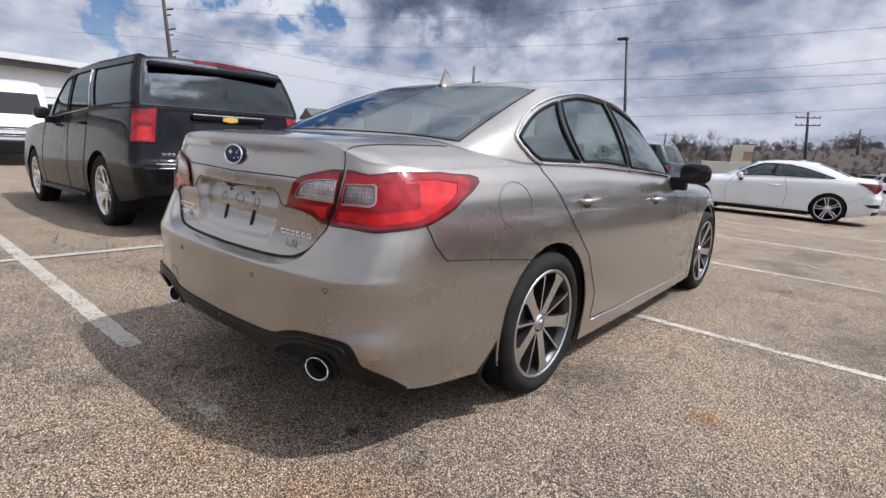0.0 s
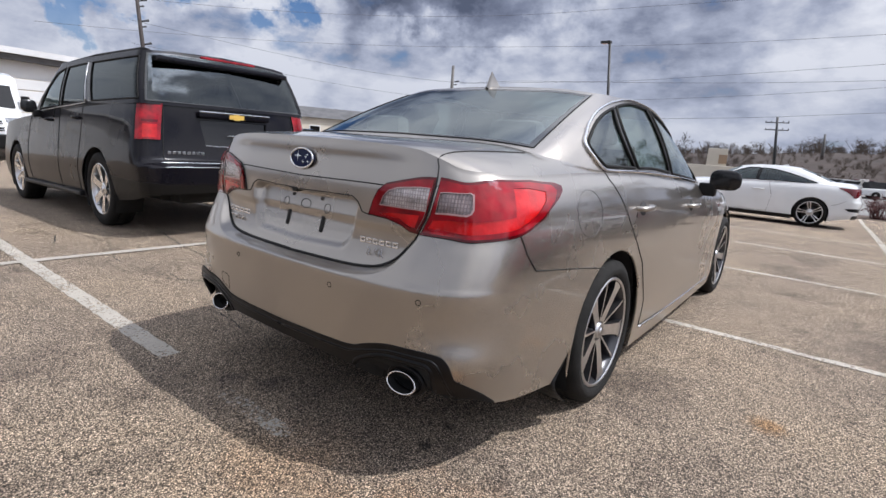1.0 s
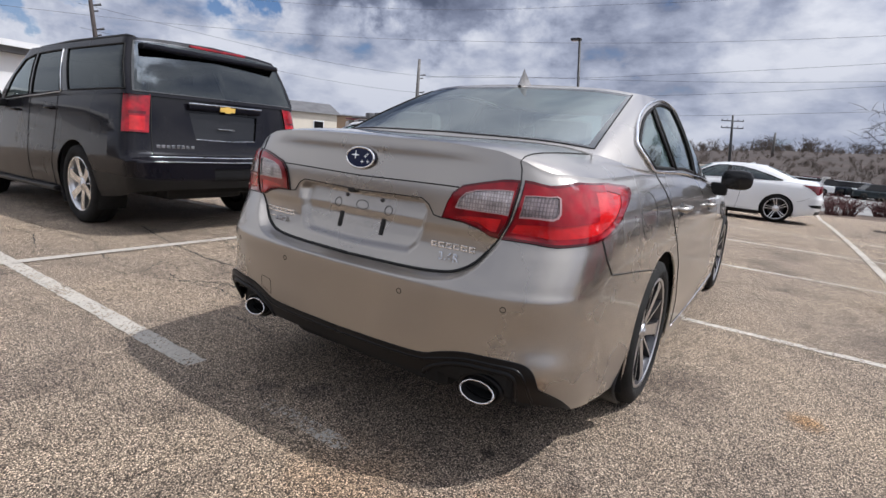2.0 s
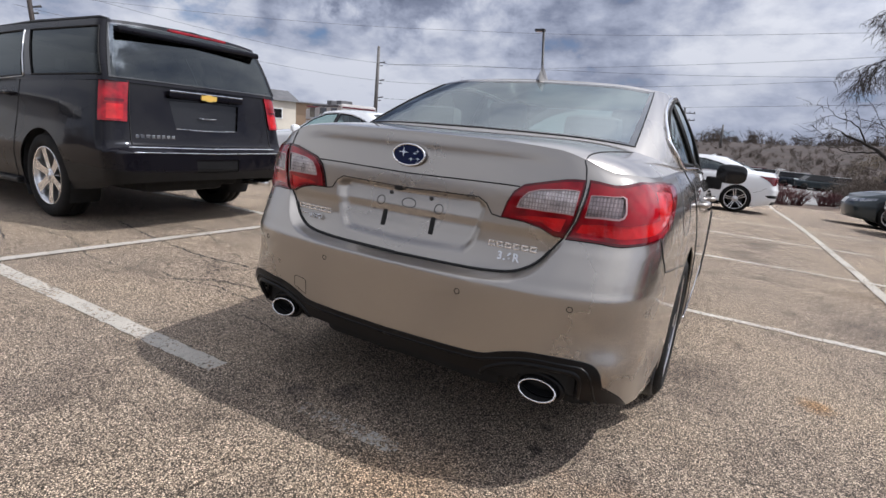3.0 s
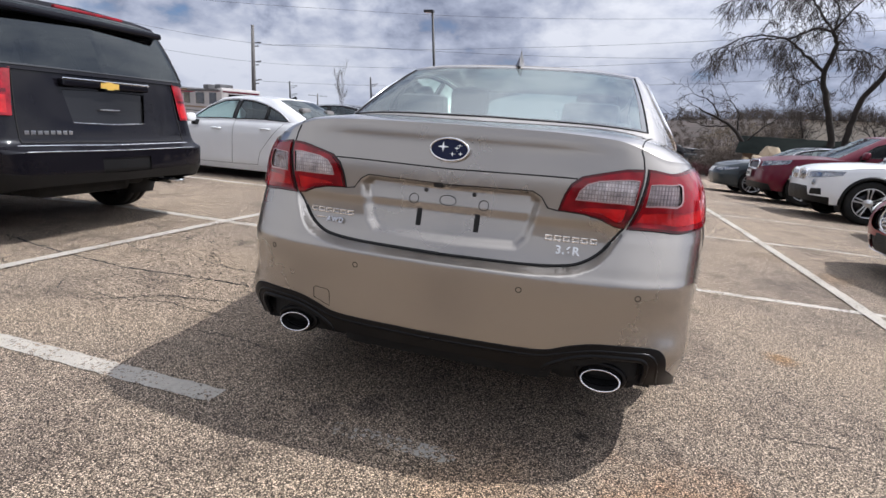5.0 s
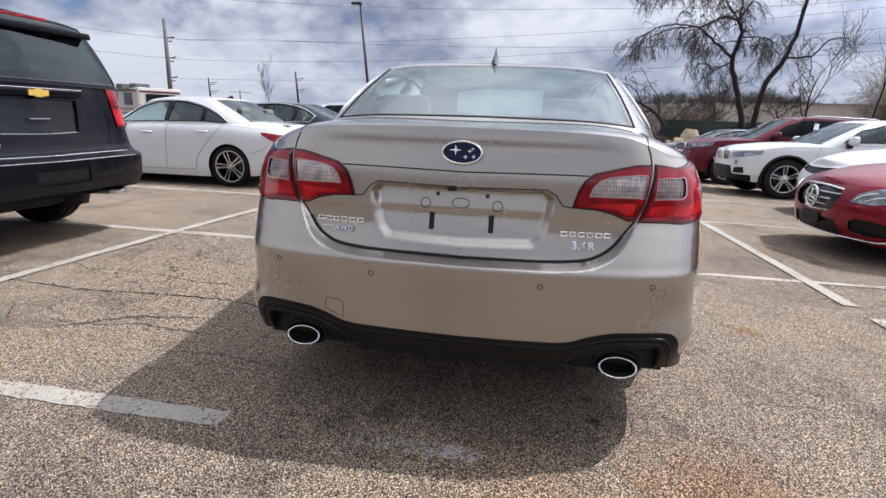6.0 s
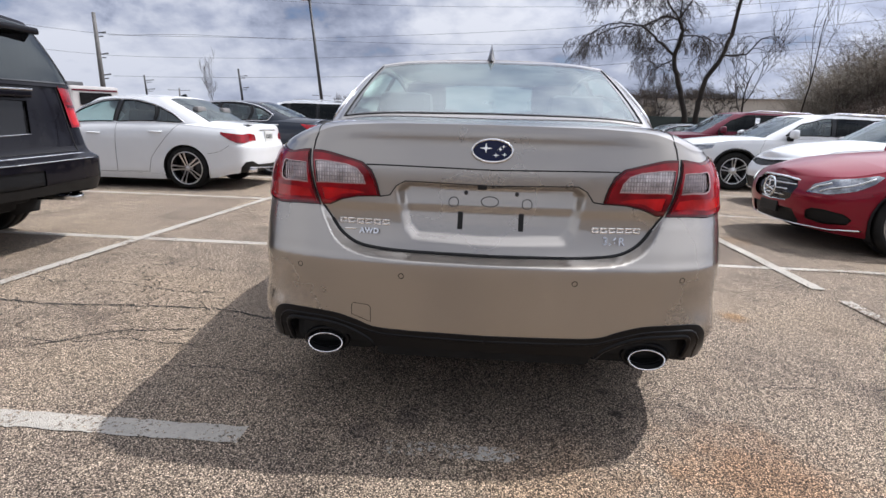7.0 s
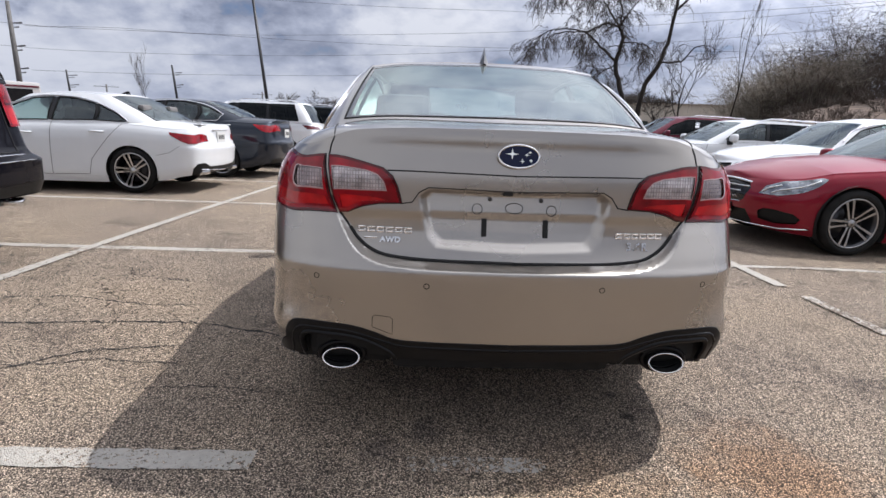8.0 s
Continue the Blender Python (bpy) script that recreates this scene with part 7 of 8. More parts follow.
power_pole(-67.3, 60, 13.2, (10.5, 8.8, 6.85), r=0.18, lean=-0.07, material=M_OLDWOOD)
power_pole(-36.9, 94, 7.9, (6.25, 4.5, 2.75), r=0.29)
power_pole(-25.2, 150, 4.02, (3.3, 2.2), r=0.26, lean=-0.07, material=M_BLACKPOLE)
power_pole(-33.4, 170, 2.98, (2.5, 1.7), r=0.24, lean=-0.04, material=M_BLACKPOLE)
power_pole(-30.6, 160, 1.96, (1.75,), r=0.2, cross=True)
power_pole(-17.2, 160, 2.0, (1.75,), r=0.2, cross=True)
power_pole(-5.1, 75, 4.25, (3.75, 3.1), r=0.15, cross=True, lean=-0.10, material=M_BLACKPOLE)
power_pole(-1.6, 120, 2.9, (), r=0.2, lean=-0.06)


def wire(pts, d=92.0):
    """A power line through directions of the sky, with its sag."""
    cz = Curve(pts)
    az = np.linspace(pts[0][0], pts[-1][0], 40)
    path = [far_point(a, float(cz(a)), d) for a in az]
    ob = tube("power_line", path, 0.028, M_WIRE, n=4)
    return tagged(ob, "thin dark overhead power line", "power line", "power lines")


wire([(-75, 7.5), (-38, 9.7), (-26, 10.3), (-2, 10.85), (6, 10.9), (12, 10.7), (23, 10.43), (50, 10.5)])
wire([(-68, 8.8), (-36, 6.25), (-30, 6.78), (-22, 7.04), (-10, 7.9), (-1.5, 8.44), (6, 8.84), (12, 9.15), (40, 10.2)])
wire([(-36, 6.2), (-22, 7.0), (-1.4, 7.3), (6, 7.39), (23, 7.25), (30, 7.02), (50, 6.6)])
wire([(-68, 6.85), (-36, 4.5), (-29.5, 4.77), (-17.5, 5.45), (-1.3, 6.55), (4.5, 6.96), (24, 8.0), (45, 9.0)])
wire([(-36, 2.75), (-29.7, 2.98), (-19, 3.52), (-7, 4.15), (-1, 4.58), (8.5, 5.2), (24, 6.26), (45, 7.2)])
wire([(-70, 10.5), (-50, 11.8), (-32, 13.0), (-16, 14.06), (10, 14.6)])


def grow(rnd, verts_faces, p, d, length, r, level, depth, droop, wander, spread=0.85):
    """One limb and, from it, its smaller ones."""
    n = 7 if level < 2 else 5
    path, rad = [p.copy()], [r]
    q, w = p.copy(), d.normalized()
    spots = []
    for i in range(n):
        w = (w + Vector((rnd.uniform(-1, 1), rnd.uniform(-1, 1), rnd.uniform(-0.8, 1))) * wander + Vector((0, 0, -droop if level >= 2 else 0.05))).normalized()
        q = q + w * length / n
        path.append(q.copy())
        rad.append(r * (1 - 0.72 * (i + 1) / n))
        spots.append((q.copy(), w.copy(), rad[-1]))
    v, f = tube_arrays(path, rad, 7 if level == 0 else 5 if level == 1 else 3, cap=False)
    store = verts_faces[0 if level <= 1 else 1]
    k = len(store[0])
    store[0].extend(v)
    store[1].extend([tuple(k + i for i in g) for g in f])
    if level >= depth:
        return
    kids = (5, 6, 7, 6, 5)[level]
    for c in range(kids):
        s = spots[min(n - 1, int(n * (0.30 + 0.70 * (c + rnd.random()) / kids)))]
        side = Vector((rnd.uniform(-1, 1), rnd.uniform(-1, 1), rnd.uniform(-0.2, 0.7))).normalized()
        dd = (s[1] * 0.55 + side * spread).normalized()
        grow(rnd, verts_faces, s[0], dd, length * rnd.uniform(0.42, 0.68), max(0.011, s[2] * rnd.uniform(0.5, 0.75)), level + 1, depth, droop, wander, spread)


def bare_tree(at, height, lean, seed, r, depth=4, droop=0.10, wander=0.22, label="bare leafless tree with drooping twigs", length=None, spread=0.85):
    root = new("tree")
    root.matrix_world = Matrix.Translation(at)
    tagged(root, label, "tree", "bare trees")
    rnd = random.Random(seed)
    store = (([], []), ([], []))
    grow(rnd, store, Vector((0, 0, -0.2)), Vector(lean), length or height * 0.62, r, 0, depth, droop, wander, spread)
    mesh_of("trunk", store[0][0], store[0][1], M_BARK, root)
    mesh_of("crown", store[1][0], store[1][1], M_TWIG, root)
    return root


M_TWIG = mat("twigs", (0.045, 0.036, 0.030), 0.9, vary=0.3, scale=2)


def on_land(az, d):
    p = far_point(az, 0, d)
    return (p.x, p.y, land(p.x, p.y))


def limbed_tree(az, d, foot, limbs, seed, droop, thick, label):
    """A tree with its main limbs laid out across the view (x sideways, z up over the foot), and twigs grown from them."""
    at = on_land(az, d)
    root = new("tree")
    root.matrix_world = pose(*at, 0, 0, -az)
    tagged(root, label, "tree", "bare trees")
    rnd = random.Random(seed)
    store = (([], []), ([], []))
    lift = foot - at[2]
    for n, (pts, r0, r1) in enumerate(limbs):
        k = range(len(pts))
        cx, cz = Curve([(i, pts[i][0]) for i in k]), Curve([(i, pts[i][1]) for i in k])
        away = 0.0 if n == 0 else rnd.uniform(-0.45, 0.45)
        m = (len(pts) - 1) * 5
        path, rad = [], []
        for i in range(m + 1):
            t = (len(pts) - 1) * i / m
            x, z = float(cx(t)), float(cz(t))
            wob = 0.035 * min(1, i / 3)
            path.append(Vector((x + rnd.uniform(-wob, wob), away * math.hypot(x - pts[0][0], z - pts[0][1]) + rnd.uniform(-wob, wob), z + lift + rnd.uniform(-wob, wob))))
            rad.append(0.64 * (r0 + (r1 - r0) * i / m))
        if n == 0:
            path.insert(0, Vector((path[0].x + 0.1, 0, -0.3)))
            rad.insert(0, r0 * 1.25)
        v, f = tube_arrays(path, rad, 8 if n == 0 else 6, cap=False)
        q = len(store[0][0])
        store[0][0].extend(v)
        store[0][1].extend([tuple(q + i for i in g) for g in f])
        for i in range(2 if n else 14, len(path), 1 if thick else 2):
            way = (path[i] - path[i - 1]).normalized()
            for _ in range(1 + thick if i < len(path) - 1 else 2 + 3 * thick):
                side = Vector((rnd.uniform(-1, 1), rnd.uniform(-1, 1), rnd.uniform(-0.3, 1.0)))
                grow(rnd, store, path[i], way * 0.6 + side * 0.8, rnd.uniform(0.55, 1.25), max(0.013, rad[i] * 0.35), 2, 3 + (rnd.random() < 0.30 * thick), droop, 0.30)
    mesh_of("trunk", store[0][0], store[0][1], M_BARK, root)
    mesh_of("crown", store[1][0], store[1][1], M_TWIG, root)
    return root


fork = (-0.78, 4.2)
limbed_tree(19.3, 27, 1.5, [([(0, 0), (-0.5, 1.64), (-0.78, 2.64), (-0.57, 3.64), fork], 0.20, 0.11),
                            ([fork, (-1.43, 4.42), (-2.28, 4.14), (-3.4, 4.2), (-4.56, 3.9), (-5.3, 3.4)], 0.085, 0.02),
                            ([fork, (-1.57, 5.2), (-2.0, 5.63), (-3.1, 5.8), (-4.2, 5.4)], 0.08, 0.02),
                            ([fork, (-0.7, 4.9), (-1.4, 5.9), (-2.0, 6.5)], 0.075, 0.02),
                            ([fork, (0.0, 5.35), (0.7, 5.6)], 0.06, 0.02),
                            ([(-0.78, 2.64), (-1.57, 3.35), (-2.4, 4.0), (-3.56, 4.14), (-4.85, 3.6)], 0.10, 0.02),
                            ([(-0.74, 2.5), (-1.5, 2.2), (-2.0, 2.8)], 0.05, 0.02),
                            ([(-0.58, 3.5), (0.28, 3.4), (0.6, 3.25)], 0.05, 0.02)], 11, 0.42, 1, "bare weeping tree with drooping twigs")
limbed_tree(20.3, 27, 1.5, [([(0, 0), (0.14, 1.35), (0.71, 2.64), (1.07, 4.06), (1.2, 5.9), (1.14, 6.8), (1.0, 7.8)], 0.19, 0.05),
                            ([(1.18, 4.9), (2.35, 6.06), (3.6, 6.7), (4.3, 6.8)], 0.09, 0.02),
                            ([(0.70, 2.6), (1.64, 2.64), (2.2, 3.28), (2.8, 3.3)], 0.07, 0.02),
                            ([(1.64, 2.64), (1.75, 2.2), (1.7, 1.8)], 0.03, 0.015),
                            ([(1.15, 6.5), (0.5, 7.2), (-0.4, 7.5)], 0.05, 0.02)], 5, 0.30, 0, "tall bare tree with crooked limbs")
limbed_tree(13.0, 27, 0.75, [([(0, 0), (-0.5, 0.75), (-1.35, 1.35), (-2.2, 1.75)], 0.15, 0.05),
                             ([(-0.5, 0.75), (-0.6, 1.6), (-1.1, 2.3)], 0.07, 0.02),
                             ([(-1.35, 1.35), (-1.7, 2.0), (-2.5, 2.4)], 0.06, 0.02),
                             ([(-0.2, 0.3), (0.6, 1.2), (1.2, 1.7)], 0.07, 0.02),
                             ([(-0.9, 1.05), (-1.7, 1.0), (-2.7, 1.2)], 0.05, 0.02)], 23, 0.16, 0, "low leaning bare tree")
bare_tree(on_land(24.4, 30), 5.6, (0.02, 0, 1), 31, 0.08, depth=3, droop=-0.06, wander=0.12, label="slim bare young tree", spread=0.5)
bare_tree(on_land(28.9, 30), 8.2, (0.05, 0, 1), 37, 0.042, depth=2, droop=-0.16, wander=0.07, label="slim bare young tree", spread=0.28)
bare_tree(on_land(16.5, 34), 4.5, (0.1, 0, 1), 41, 0.12, depth=4, droop=0.02, label="bare tree among shrubs")
bare_tree(on_land(23.6, 36), 4.6, (-0.1, 0, 1), 43, 0.12, depth=4, droop=0.02, label="bare tree among shrubs")
bare_tree(on_land(-27.9, 60), 5.8, (0, 0, 1), 47, 0.045, depth=3, droop=-0.12, wander=0.08, label="slim bare young tree", spread=0.35)
bare_tree(on_land(-12.8, 70), 4.5, (0, 0, 1), 53, 0.16, depth=4, droop=-0.02, label="bare bushy tree beyond the lot")
bare_tree(on_land(-15.0, 80), 5.0, (0, 0, 1), 59, 0.18, depth=4, droop=-0.02, label="bare bushy tree beyond the lot")


def thicket(name, label, spots, seed, material, size, sprigs=26, twigs=4):
    """Many leafless shrubs as one mass of fine stems."""
    rnd = random.Random(seed)
    v, f = [], []
    for x, y, s in spots:
        z = land(x, y) - 0.1
        for i in range(sprigs):
            a = rnd.uniform(0, 2 * math.pi)
            out = rnd.uniform(0.1, 0.9) * s
            p = Vector((x, y, z)) + Vector((rnd.uniform(-1, 1), rnd.uniform(-1, 1), 0)) * s * 0.3
            mid = p + Vector((math.cos(a) * out * 0.45, math.sin(a) * out * 0.45, s * rnd.uniform(0.35, 0.8)))
            end = p + Vector((math.cos(a) * out * 1.1, math.sin(a) * out * 1.1, s * rnd.uniform(0.5, 1.35)))
            stems = [(p, mid, end)]
            for k in range(twigs):
                t = rnd.uniform(0.2, 1.0)
                q = mid + (end - mid) * t
                stems.append((q, q + Vector((rnd.uniform(-1, 1), rnd.uniform(-1, 1), rnd.uniform(-0.3, 0.8))) * s * 0.18, q + Vector((rnd.uniform(-1, 1), rnd.uniform(-1, 1), rnd.uniform(-0.4, 1))) * s * 0.34))
            for j, path in enumerate(stems):
                r = size * (1 if j == 0 else 0.6)
                tv, tf = tube_arrays(path, [r, r * 0.7, r * 0.25], 3, cap=False)
                k0 = len(v)
                v.extend(tv)
                f.extend([tuple(k0 + q for q in g) for g in tf])
    ob = mesh_of(name, v, f, material, smooth=False)
    return tagged(ob, label, "shrubs", kind="stuff")


rnd = random.Random(7)
M_THORN = mat("thorn_stems", (0.085, 0.068, 0.057), 0.95, vary=0.4, scale=0.4)
M_SCRUB = mat("scrub_stems", (0.080, 0.062, 0.050), 0.95, vary=0.4, scale=0.4)
M_SCRUB_PALE = mat("pale_stems", (0.19, 0.155, 0.115), 0.95, vary=0.4, scale=0.3)
M_PALE_EDGE = mat("budding_stems", (0.30, 0.265, 0.215), 0.95, vary=0.4, scale=3)
M_SCRUB_RED = mat("red_stems", (0.10, 0.042, 0.042), 0.95, vary=0.3, scale=0.6)


def band(az0, az1, d0, d1, n, s0, s1):
    out = []
    for i in range(n):
        p = far_point(rnd.uniform(az0, az1), 0, rnd.uniform(d0, d1))
        out.append((p.x, p.y, rnd.uniform(s0, s1)))
    return out


thicket("scrub", "brown leafless shrubs on the bank", band(30.5, 62, 34.5, 40, 110, 1.3, 2.6), 1, M_THORN, 0.012, 28)
thicket("scrub", "tall tangled shrubs on top of the bank", band(33.5, 70, 37, 45, 110, 2.8, 4.9), 2, M_THORN, 0.014, 30)
thicket("scrub", "pale budding shrubs along the edge of the bank", band(29.3, 37, 35, 37.5, 46, 1.5, 3.0), 21, M_PALE_EDGE, 0.011, 30, 6)
thicket("scrub", "low brush and dead stems on the earth bank", band(32, 60, 26, 35, 150, 0.25, 0.6), 12, M_SCRUB, 0.012, 14)
thicket("woods", "bare brown woods on the far hillside", band(12, 36, 78, 160, 420, 1.2, 2.5), 3, M_SCRUB, 0.030, 11, 3)
thicket("woods", "low brown brush on the open hillside", band(-17, 13, 82, 165, 620, 0.5, 1.2), 31, M_SCRUB, 0.024, 11, 3)
thicket("woods", "pale bare trees on the far hillside", band(9, 34, 74, 110, 110, 1.2, 2.4), 4, M_SCRUB_PALE, 0.04, 14)
thicket("scrub", "low bare shrubs beyond the parking rows", band(9, 23, 30, 52, 150, 0.7, 1.6), 5, M_SCRUB, 0.018, 28)
thicket("scrub", "dark red leafless shrubs at the edge of the lot", [(2.7, 20.9, 0.62), (3.2, 21.2, 0.55), (4.2, 23.0, 0.5), (5.0, 22.8, 0.42), (4.6, 24.0, 0.5)], 6, M_SCRUB_RED, 0.012, 60)

# woods added out of view behind the camera, where reflections pick them up
back_rows = [(rnd.uniform(-70, 60), rnd.uniform(-46, -22), rnd.uniform(1.2, 2.6)) for _ in range(170)]
thicket("woods", "bare woods on the rise behind the lot", back_rows, 9, M_SCRUB, 0.05, 14)

# ridge trees, small against the sky
thicket("woods", "bare trees along the ridge line", band(-16, 40, 150, 185, 120, 1.4, 3.3), 8, M_SCRUB, 0.07, 15)

# litter on the bank
M_TAN = mat("pale_stone", (0.50, 0.40, 0.28), 0.9, vary=0.3, scale=2, bump=0.5, bscale=5)
M_GREENROOF = mat("green_roof", (0.008, 0.011, 0.010), 0.9, spec=0.05, vary=0.3, scale=2)
M_CREAM = mat("cream_wall", (0.55, 0.50, 0.42), 0.85, vary=0.1, scale=0.6)
M_SHINGLE = mat("grey_roof", (0.10, 0.10, 0.105), 0.9, vary=0.25, scale=1.5)
M_TANWALL = mat("tan_wall", (0.30, 0.21, 0.14), 0.85, vary=0.12, scale=0.5)
M_WHITEWALL = mat("white_wall", (0.62, 0.63, 0.64), 0.8, vary=0.08, scale=0.4)


def rock(az, d, size, seed):
    p = on_land(az, d)
    bm = bmesh.new()
    bmesh.ops.create_icosphere(bm, subdivisions=2, radius=1)
    r = random.Random(seed)
    for v in bm.verts:
        v.co *= r.uniform(0.75, 1.15)
        v.co = Vector((v.co.x * size[0], v.co.y * size[1], v.co.z * size[2] + size[2] * 0.8))
    ob = part("boulder", bm, M_TAN, None, smooth=False)
    ob.matrix_world = Matrix.Translation(p)
    return tagged(ob, "pale sunlit sandstone boulder by the trees", "boulder", "boulders")


rock(14.0, 25, (0.34, 0.35, 0.52), 1)
rock(15.0, 25.5, (0.48, 0.42, 0.74), 2)
rock(13.2, 25.5, (0.25, 0.3, 0.48), 3)


def gable_house(name, label, az, d, w, depth, wall_h, roof_h, wall_m, roof_m, turn=0.0, windows=0):
    p = on_land(az, d)
    root = new(name)
    root.matrix_world = pose(p[0], p[1], p[2], 0, 0, -az + turn)
    tagged(root, label, "building")
    box_part("wall", (-w / 2, w / 2, 0, depth, -0.5, wall_h), wall_m, root, bevel=0.02)
    bm = bmesh.new()
    o = 0.3
    vs = [bm.verts.new(q) for q in ((-w / 2 - o, -o, wall_h), (w / 2 + o, -o, wall_h), (w / 2 + o, depth / 2, wall_h + roof_h), (-w / 2 - o, depth / 2, wall_h + roof_h), (-w / 2 - o, depth + o, wall_h), (w / 2 + o, depth + o, wall_h))]
    bm.faces.new((vs[0], vs[1], vs[2], vs[3]))
    bm.faces.new((vs[3], vs[2], vs[5], vs[4]))
    bm.faces.new((vs[0], vs[3], vs[4]))
    bm.faces.new((vs[1], vs[5], vs[2]))
    bm.faces.new((vs[0], vs[4], vs[5], vs[1]))
    part("roof", bm, roof_m, root, smooth=False)
    for i in range(windows):
        x = -w / 2 + w * (i + 0.5) / windows
        win = box_part("window", (x - 0.5, x + 0.5, -0.04, 0.05, wall_h * 0.4, wall_h * 0.75), M_WHITE, root, bevel=0.01)
        box_part("pane", (x - 0.43, x + 0.43, -0.055, -0.03, wall_h * 0.43, wall_h * 0.72), M_GLOSSBLACK, win, bevel=0.005)
    return root


gable_house("shed", "low dark green roofed shelter beyond the parked cars", 16.9, 26, 3.8, 3.0, 0.85, 0.75, M_TANWALL, M_GREENROOF)
# the tan strip of wall, built as a long block with a nearly flat top
gable_house("building", "long tan building beyond the trees", 24.2, 66, 16.0, 10, 3.8 - on_land(24.2, 66)[2], 0.12, M_CREAM, M_TANWALL)
gable_house("building", "dark roofed house across the lot", -48.8, 48, 7, 5, 2.6, 1.0, M_CREAM, M_SHINGLE, turn=20, windows=2)
gable_house("building", "low tan commercial building at the end of the lot", -45.5, 58, 9, 12, 2.9, 0.3, M_TANWALL, M_SHINGLE, windows=2)


def concrete_block():
    p = on_land(-8.7, 40)
    root = new("utility_enclosure")
    root.matrix_world = pose(p[0], p[1], p[2], 0, 0, 10)
    tagged(root, "pale block utility enclosure with a low wall", "enclosure")
    h = 0.8 - p[2] + 1.15
    box_part("tower", (-0.6, 0.6, 0, 1.8, -0.5, h), M_CREAM, root, bevel=0.03)
    box_part("low_wall", (-2.3, 2.6, -0.3, 0.0, -0.5, h - 1.15), M_CREAM, root, bevel=0.03)
    box_part("hatch", (0.1, 0.6, -0.03, 0.03, h - 1.0, h - 0.4), M_TANWALL, root, bevel=0.01)
    return root


concrete_block()


M_COACH = mat("coach_shell", (0.46, 0.44, 0.43), 0.5, vary=0.12, scale=1.2)


def motorhome():
    root = new("motorhome")
    p = on_land(-40.6, 36)
    root.matrix_world = pose(p[0], p[1], p[2], 0, 0, 62)
    tagged(root, "beige motorhome with a roof air conditioner behind the cars", "motorhome")
    bm = box_bm(-1.15, 1.15, -3.6, 3.2, 0.55, 2.42, bevel=0.12)
    for v in bm.verts:
        if v.co.y > 2.4 and v.co.z > 2.0:
            v.co.z -= (v.co.y - 2.4) * 0.55
    body_ = part("body", bm, M_COACH, root, smooth=False)
    for s in (-1, 1):
        box_part("awning", (min(s * 1.12, s * 1.22), max(s * 1.12, s * 1.22), -3.2, 1.4, 2.22, 2.34), M_SHINGLE, root, bevel=0.03)
        for z, h, m in ((1.25, 0.10, M_TANWALL), (1.05, 0.05, M_SHINGLE), (2.20, 0.07, M_MAROON)):
            box_part("stripe", (min(s * 1.14, s * 1.157), max(s * 1.14, s * 1.157), -3.45, 3.05, z, z + h), m, root, bevel=0.004)
        for y0, y1 in ((-2.9, -1.9), (-1.1, 0.2), (1.2, 2.2)):
            box_part("window", (min(s * 1.13, s * 1.17), max(s * 1.13, s * 1.17), y0, y1, 1.5, 2.14), M_GLOSSBLACK, root, bevel=0.01)
    for y in (-3.61, 3.21):
        box_part("stripe", (-1.05, 1.05, y - 0.012, y + 0.012, 2.18, 2.25), M_MAROON, root, bevel=0.004)
    box_part("window", (-0.75, 0.75, -3.64, -3.58, 1.5, 2.1), M_GLOSSBLACK, root, bevel=0.01)
    for y in (-1.2, 0.6):
        box_part("air_conditioner", (-0.4, 0.4, y - 0.4, y + 0.4, 2.40, 2.68), M_SHINGLE, root, bevel=0.06)
    box_part("windscreen", (-0.95, 0.95, 3.16, 3.22, 1.35, 2.1), M_GLOSSBLACK, root, bevel=0.01)
    for y in (-2.4, 2.2):
        for s in (1, -1):
            v, f = lathe_arrays([(-0.12, 0.2), (-0.12, 0.42), (0.12, 0.42), (0.12, 0.2), (0.12, 0)], 20)
            mesh_of("wheel", [(s * 0.98 + a, y + b, 0.42 + c) for a, b, c in v], f, M_RUBBER, root)
    return root


motorhome()


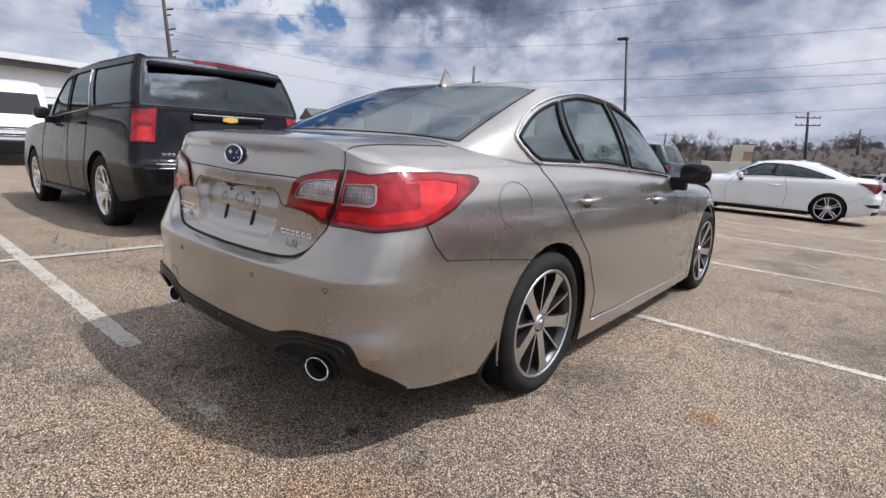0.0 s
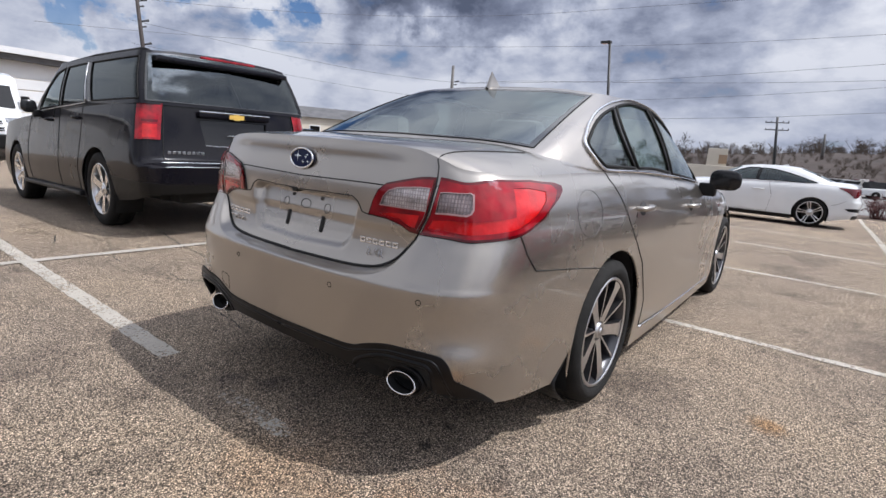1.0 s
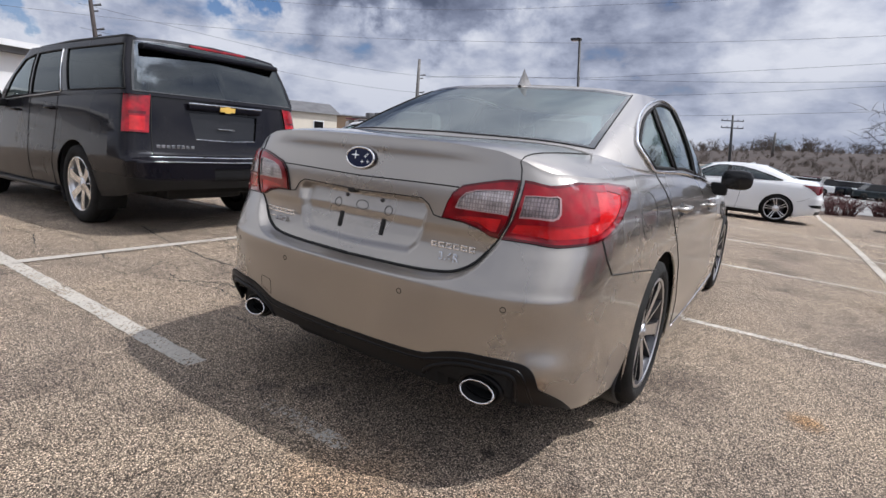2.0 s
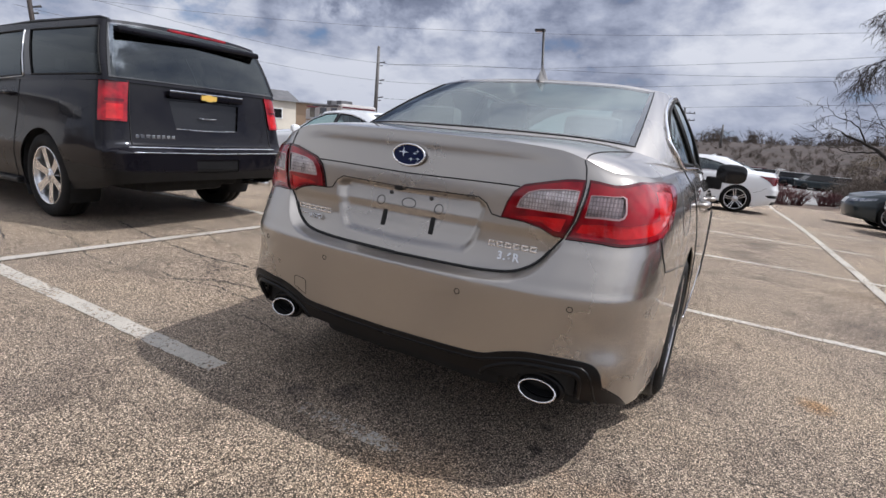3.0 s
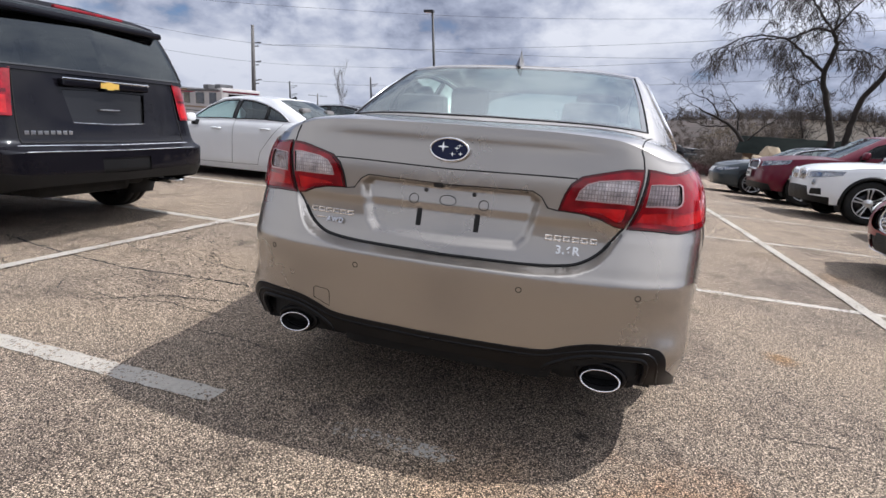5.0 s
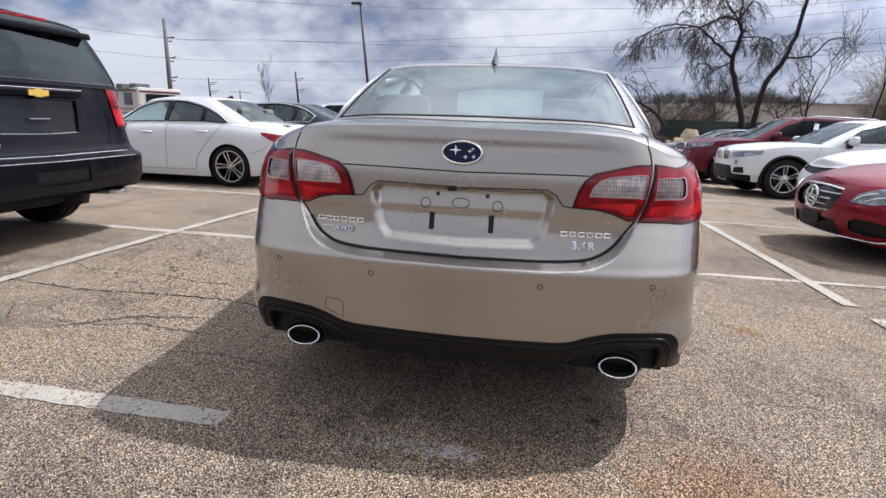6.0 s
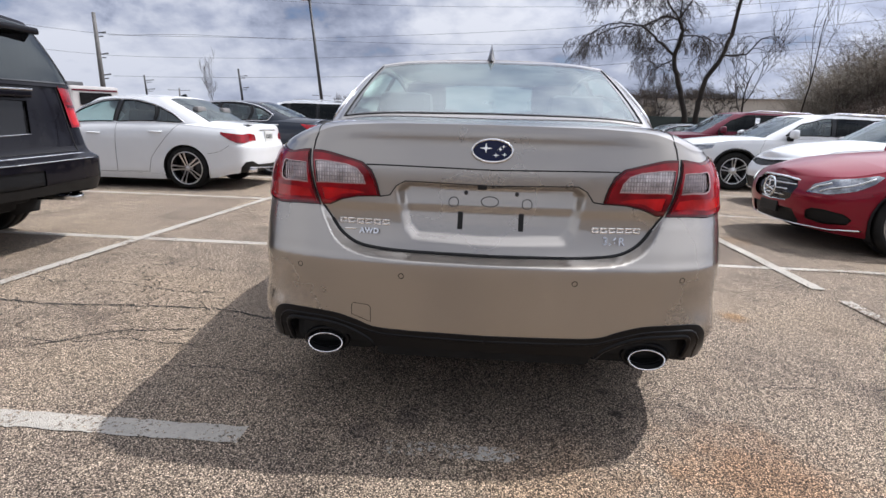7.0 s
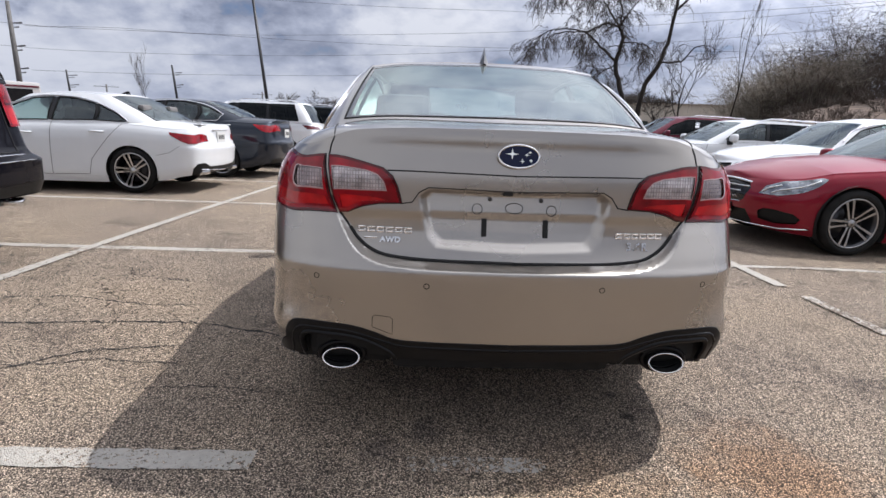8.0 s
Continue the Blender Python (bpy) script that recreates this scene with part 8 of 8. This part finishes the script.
def van():
    """A tall white panel van facing the camera's side."""
    root = new("van")
    root.matrix_world = pose(-16.2, 2.2, land(-16.2, 2.2), 0, 0, -98)
    tagged(root, "white high-roof panel van with a dark windscreen", "van")
    prof = [(0.0, 0.55), (0.05, 0.95), (0.35, 1.15), (0.95, 1.35), (1.55, 2.05), (1.9, 2.32), (2.6, 2.42), (6.4, 2.42), (6.5, 0.5)]
    bm = bmesh.new()
    xs = (-0.98, -0.9, -0.5, 0.0, 0.5, 0.9, 0.98)
    grid = []
    for x in xs:
        k = 0.10 if abs(x) > 0.95 else 0.03 if abs(x) > 0.85 else 0
        grid.append([bm.verts.new((x, -y - k * (1 if y < 1 else 0), z - (k if z > 1 else 0))) for y, z in prof])
    for a, b in zip(grid, grid[1:]):
        for i in range(len(prof) - 1):
            bm.faces.new((a[i], b[i], b[i + 1], a[i + 1]))
    for side in (grid[0], grid[-1]):
        bm.faces.new(side if side is grid[0] else side[::-1])
    bmesh.ops.recalc_face_normals(bm, faces=bm.faces[:])
    part("body", bm, M_WHITE, root, smooth=False)

    def slab(name, y0, z0, y1, z1, x0, x1, m, out=0.02, label=""):
        n = Vector((0, (z1 - z0), (y1 - y0))).normalized()
        b2 = bmesh.new()
        c = []
        for o in (0.0, out):
            c.append([b2.verts.new(Vector((x, -y, z)) + n * o) for x, y, z in ((x0, y0, z0), (x1, y0, z0), (x1 * 0.94 if x1 > 0 else x1, y1, z1), (x0 * 0.94 if x0 < 0 else x0, y1, z1))])
        b2.faces.new(c[1])
        for i in range(4):
            b2.faces.new((c[0][i], c[0][(i + 1) % 4], c[1][(i + 1) % 4], c[1][i]))
        bmesh.ops.recalc_face_normals(b2, faces=b2.faces[:])
        return part(name, b2, m, root, label, smooth=False)

    slab("windscreen", 1.0, 1.40, 1.52, 2.0, -0.86, 0.86, M_GLOSSBLACK)
    slab("grille", 0.03, 0.78, 0.12, 1.05, -0.5, 0.5, M_GLOSSBLACK)
    for k in range(4):
        tube("grille_bar", [(-0.5, -0.02 - 0.02 * k + 0.06, 0.82 + 0.06 * k), (0.5, -0.02 - 0.02 * k + 0.06, 0.82 + 0.06 * k)], 0.012, M_CHROME, root)
    for s in (1, -1):
        slab("headlight", 0.06, 0.92, 0.32, 1.12, 0.55 if s > 0 else -0.92, 0.92 if s > 0 else -0.55, M_HEADLENS)
        box_part("door_mirror", (min(s * 1.0, s * 1.2), max(s * 1.0, s * 1.2), -1.2, -1.05, 1.35, 1.75), M_BLACK, root, bevel=0.03)
    box_part("bumper", (-0.98, 0.98, -0.06, 0.10, 0.32, 0.70), M_BLACK, root, bevel=0.05)
    for y in (1.0, 5.0):
        for s in (1, -1):
            v, f = lathe_arrays([(-0.12, 0.2), (-0.12, 0.36), (0.12, 0.36), (0.12, 0.2), (0.12, 0)], 20)
            mesh_of("wheel", [(s * 0.84 + a, -y + b, 0.36 + c) for a, b, c in v], f, M_RUBBER, root)
    return root


van()


def depot():
    """The pale building with a curved grey roof edge behind the van."""
    root = new("warehouse")
    root.matrix_world = pose(-34, 2, land(-34, 2), 0, 0, 80)
    tagged(root, "white warehouse with a deep grey roof edge", "building")
    box_part("wall", (-16, 9, 0, 14, -0.5, 3.9), M_WHITEWALL, root, bevel=0.03)
    n = 24
    for lo, hi, o, m in ((3.85, 4.15, 0.5, M_SHINGLE), (4.15, 4.45, 0.7, M_WHITEWALL)):
        v, f = [], []
        for i in range(n + 1):
            x = -17 + 27.5 * i / n
            dz = -0.35 * max(0, (i - 14) / 10) ** 2
            v += [(x, -o, lo + dz), (x, -o, hi + dz), (x, 15, hi + dz), (x, 15, lo + dz)]
        for i in range(n):
            for j in range(4):
                a, b = i * 4 + j, i * 4 + (j + 1) % 4
                f.append((a, b, b + 4, a + 4))
        f += [(0, 1, 2, 3), tuple(n * 4 + k for k in (3, 2, 1, 0))]
        mesh_of("roof_edge", v, f, m, root, smooth=False)
    for x in (-10, -5, 0, 5):
        d = box_part("loading_door", (x - 1.6, x + 1.6, -0.06, 0.05, 0, 2.9), M_CREAM, root, bevel=0.02)
        for k in range(5):
            box_part("door_panel", (x - 1.55, x + 1.55, -0.09, -0.05, 0.06 + k * 0.57, 0.58 + k * 0.57), M_WHITEWALL, d, bevel=0.015)
    return root


depot()


# small cars in the far lot
def far_car(az, d, m, turn):
    p = on_land(az, d)
    root = new("car")
    root.matrix_world = pose(p[0], p[1], p[2], 0, 0, turn)
    tagged(root, "small car parked in the far lower lot", "car", "far parked cars")
    bm = box_bm(-2.2, 2.2, -0.88, 0.88, 0.28, 0.88, bevel=0.12)
    part("body", bm, m, root, smooth=False)
    bm = box_bm(-1.35, 1.15, -0.78, 0.78, 0.82, 1.42, bevel=0.1)
    for v in bm.verts:
        if v.co.z > 1.2:
            v.co.x *= 0.68
            v.co.y *= 0.86
    part("cabin", bm, M_GLOSSBLACK, root, smooth=False)
    box_part("roof", (-0.85, 0.7, -0.62, 0.62, 1.40, 1.44), m, root, bevel=0.015)
    for x in (-1.35, 1.35):
        for s in (1, -1):
            v, f = lathe_arrays([(-0.1, 0.1), (-0.1, 0.32), (0.1, 0.32), (0.1, 0)], 16)
            mesh_of("wheel", [(x + b, s * 0.8 + a, 0.32 + c) for a, b, c in v], f, M_RUBBER, root)
    return root


for k, (az, d, m) in enumerate(((0.6, 60, M_WHITE), (1.8, 58, M_WHITE), (3.0, 60, M_SLATE), (4.4, 61, M_PEARL), (5.6, 62, M_WHITE), (7.0, 60, M_DARK), (8.6, 62, M_PEARL), (-3.2, 64, M_WHITE), (-1.4, 63, M_DARK), (2.2, 66, M_MAROON))):
    far_car(az, d, m, 5 + 6 * (k % 3))
far_car(-51.8, 30, M_BLUE, 150)
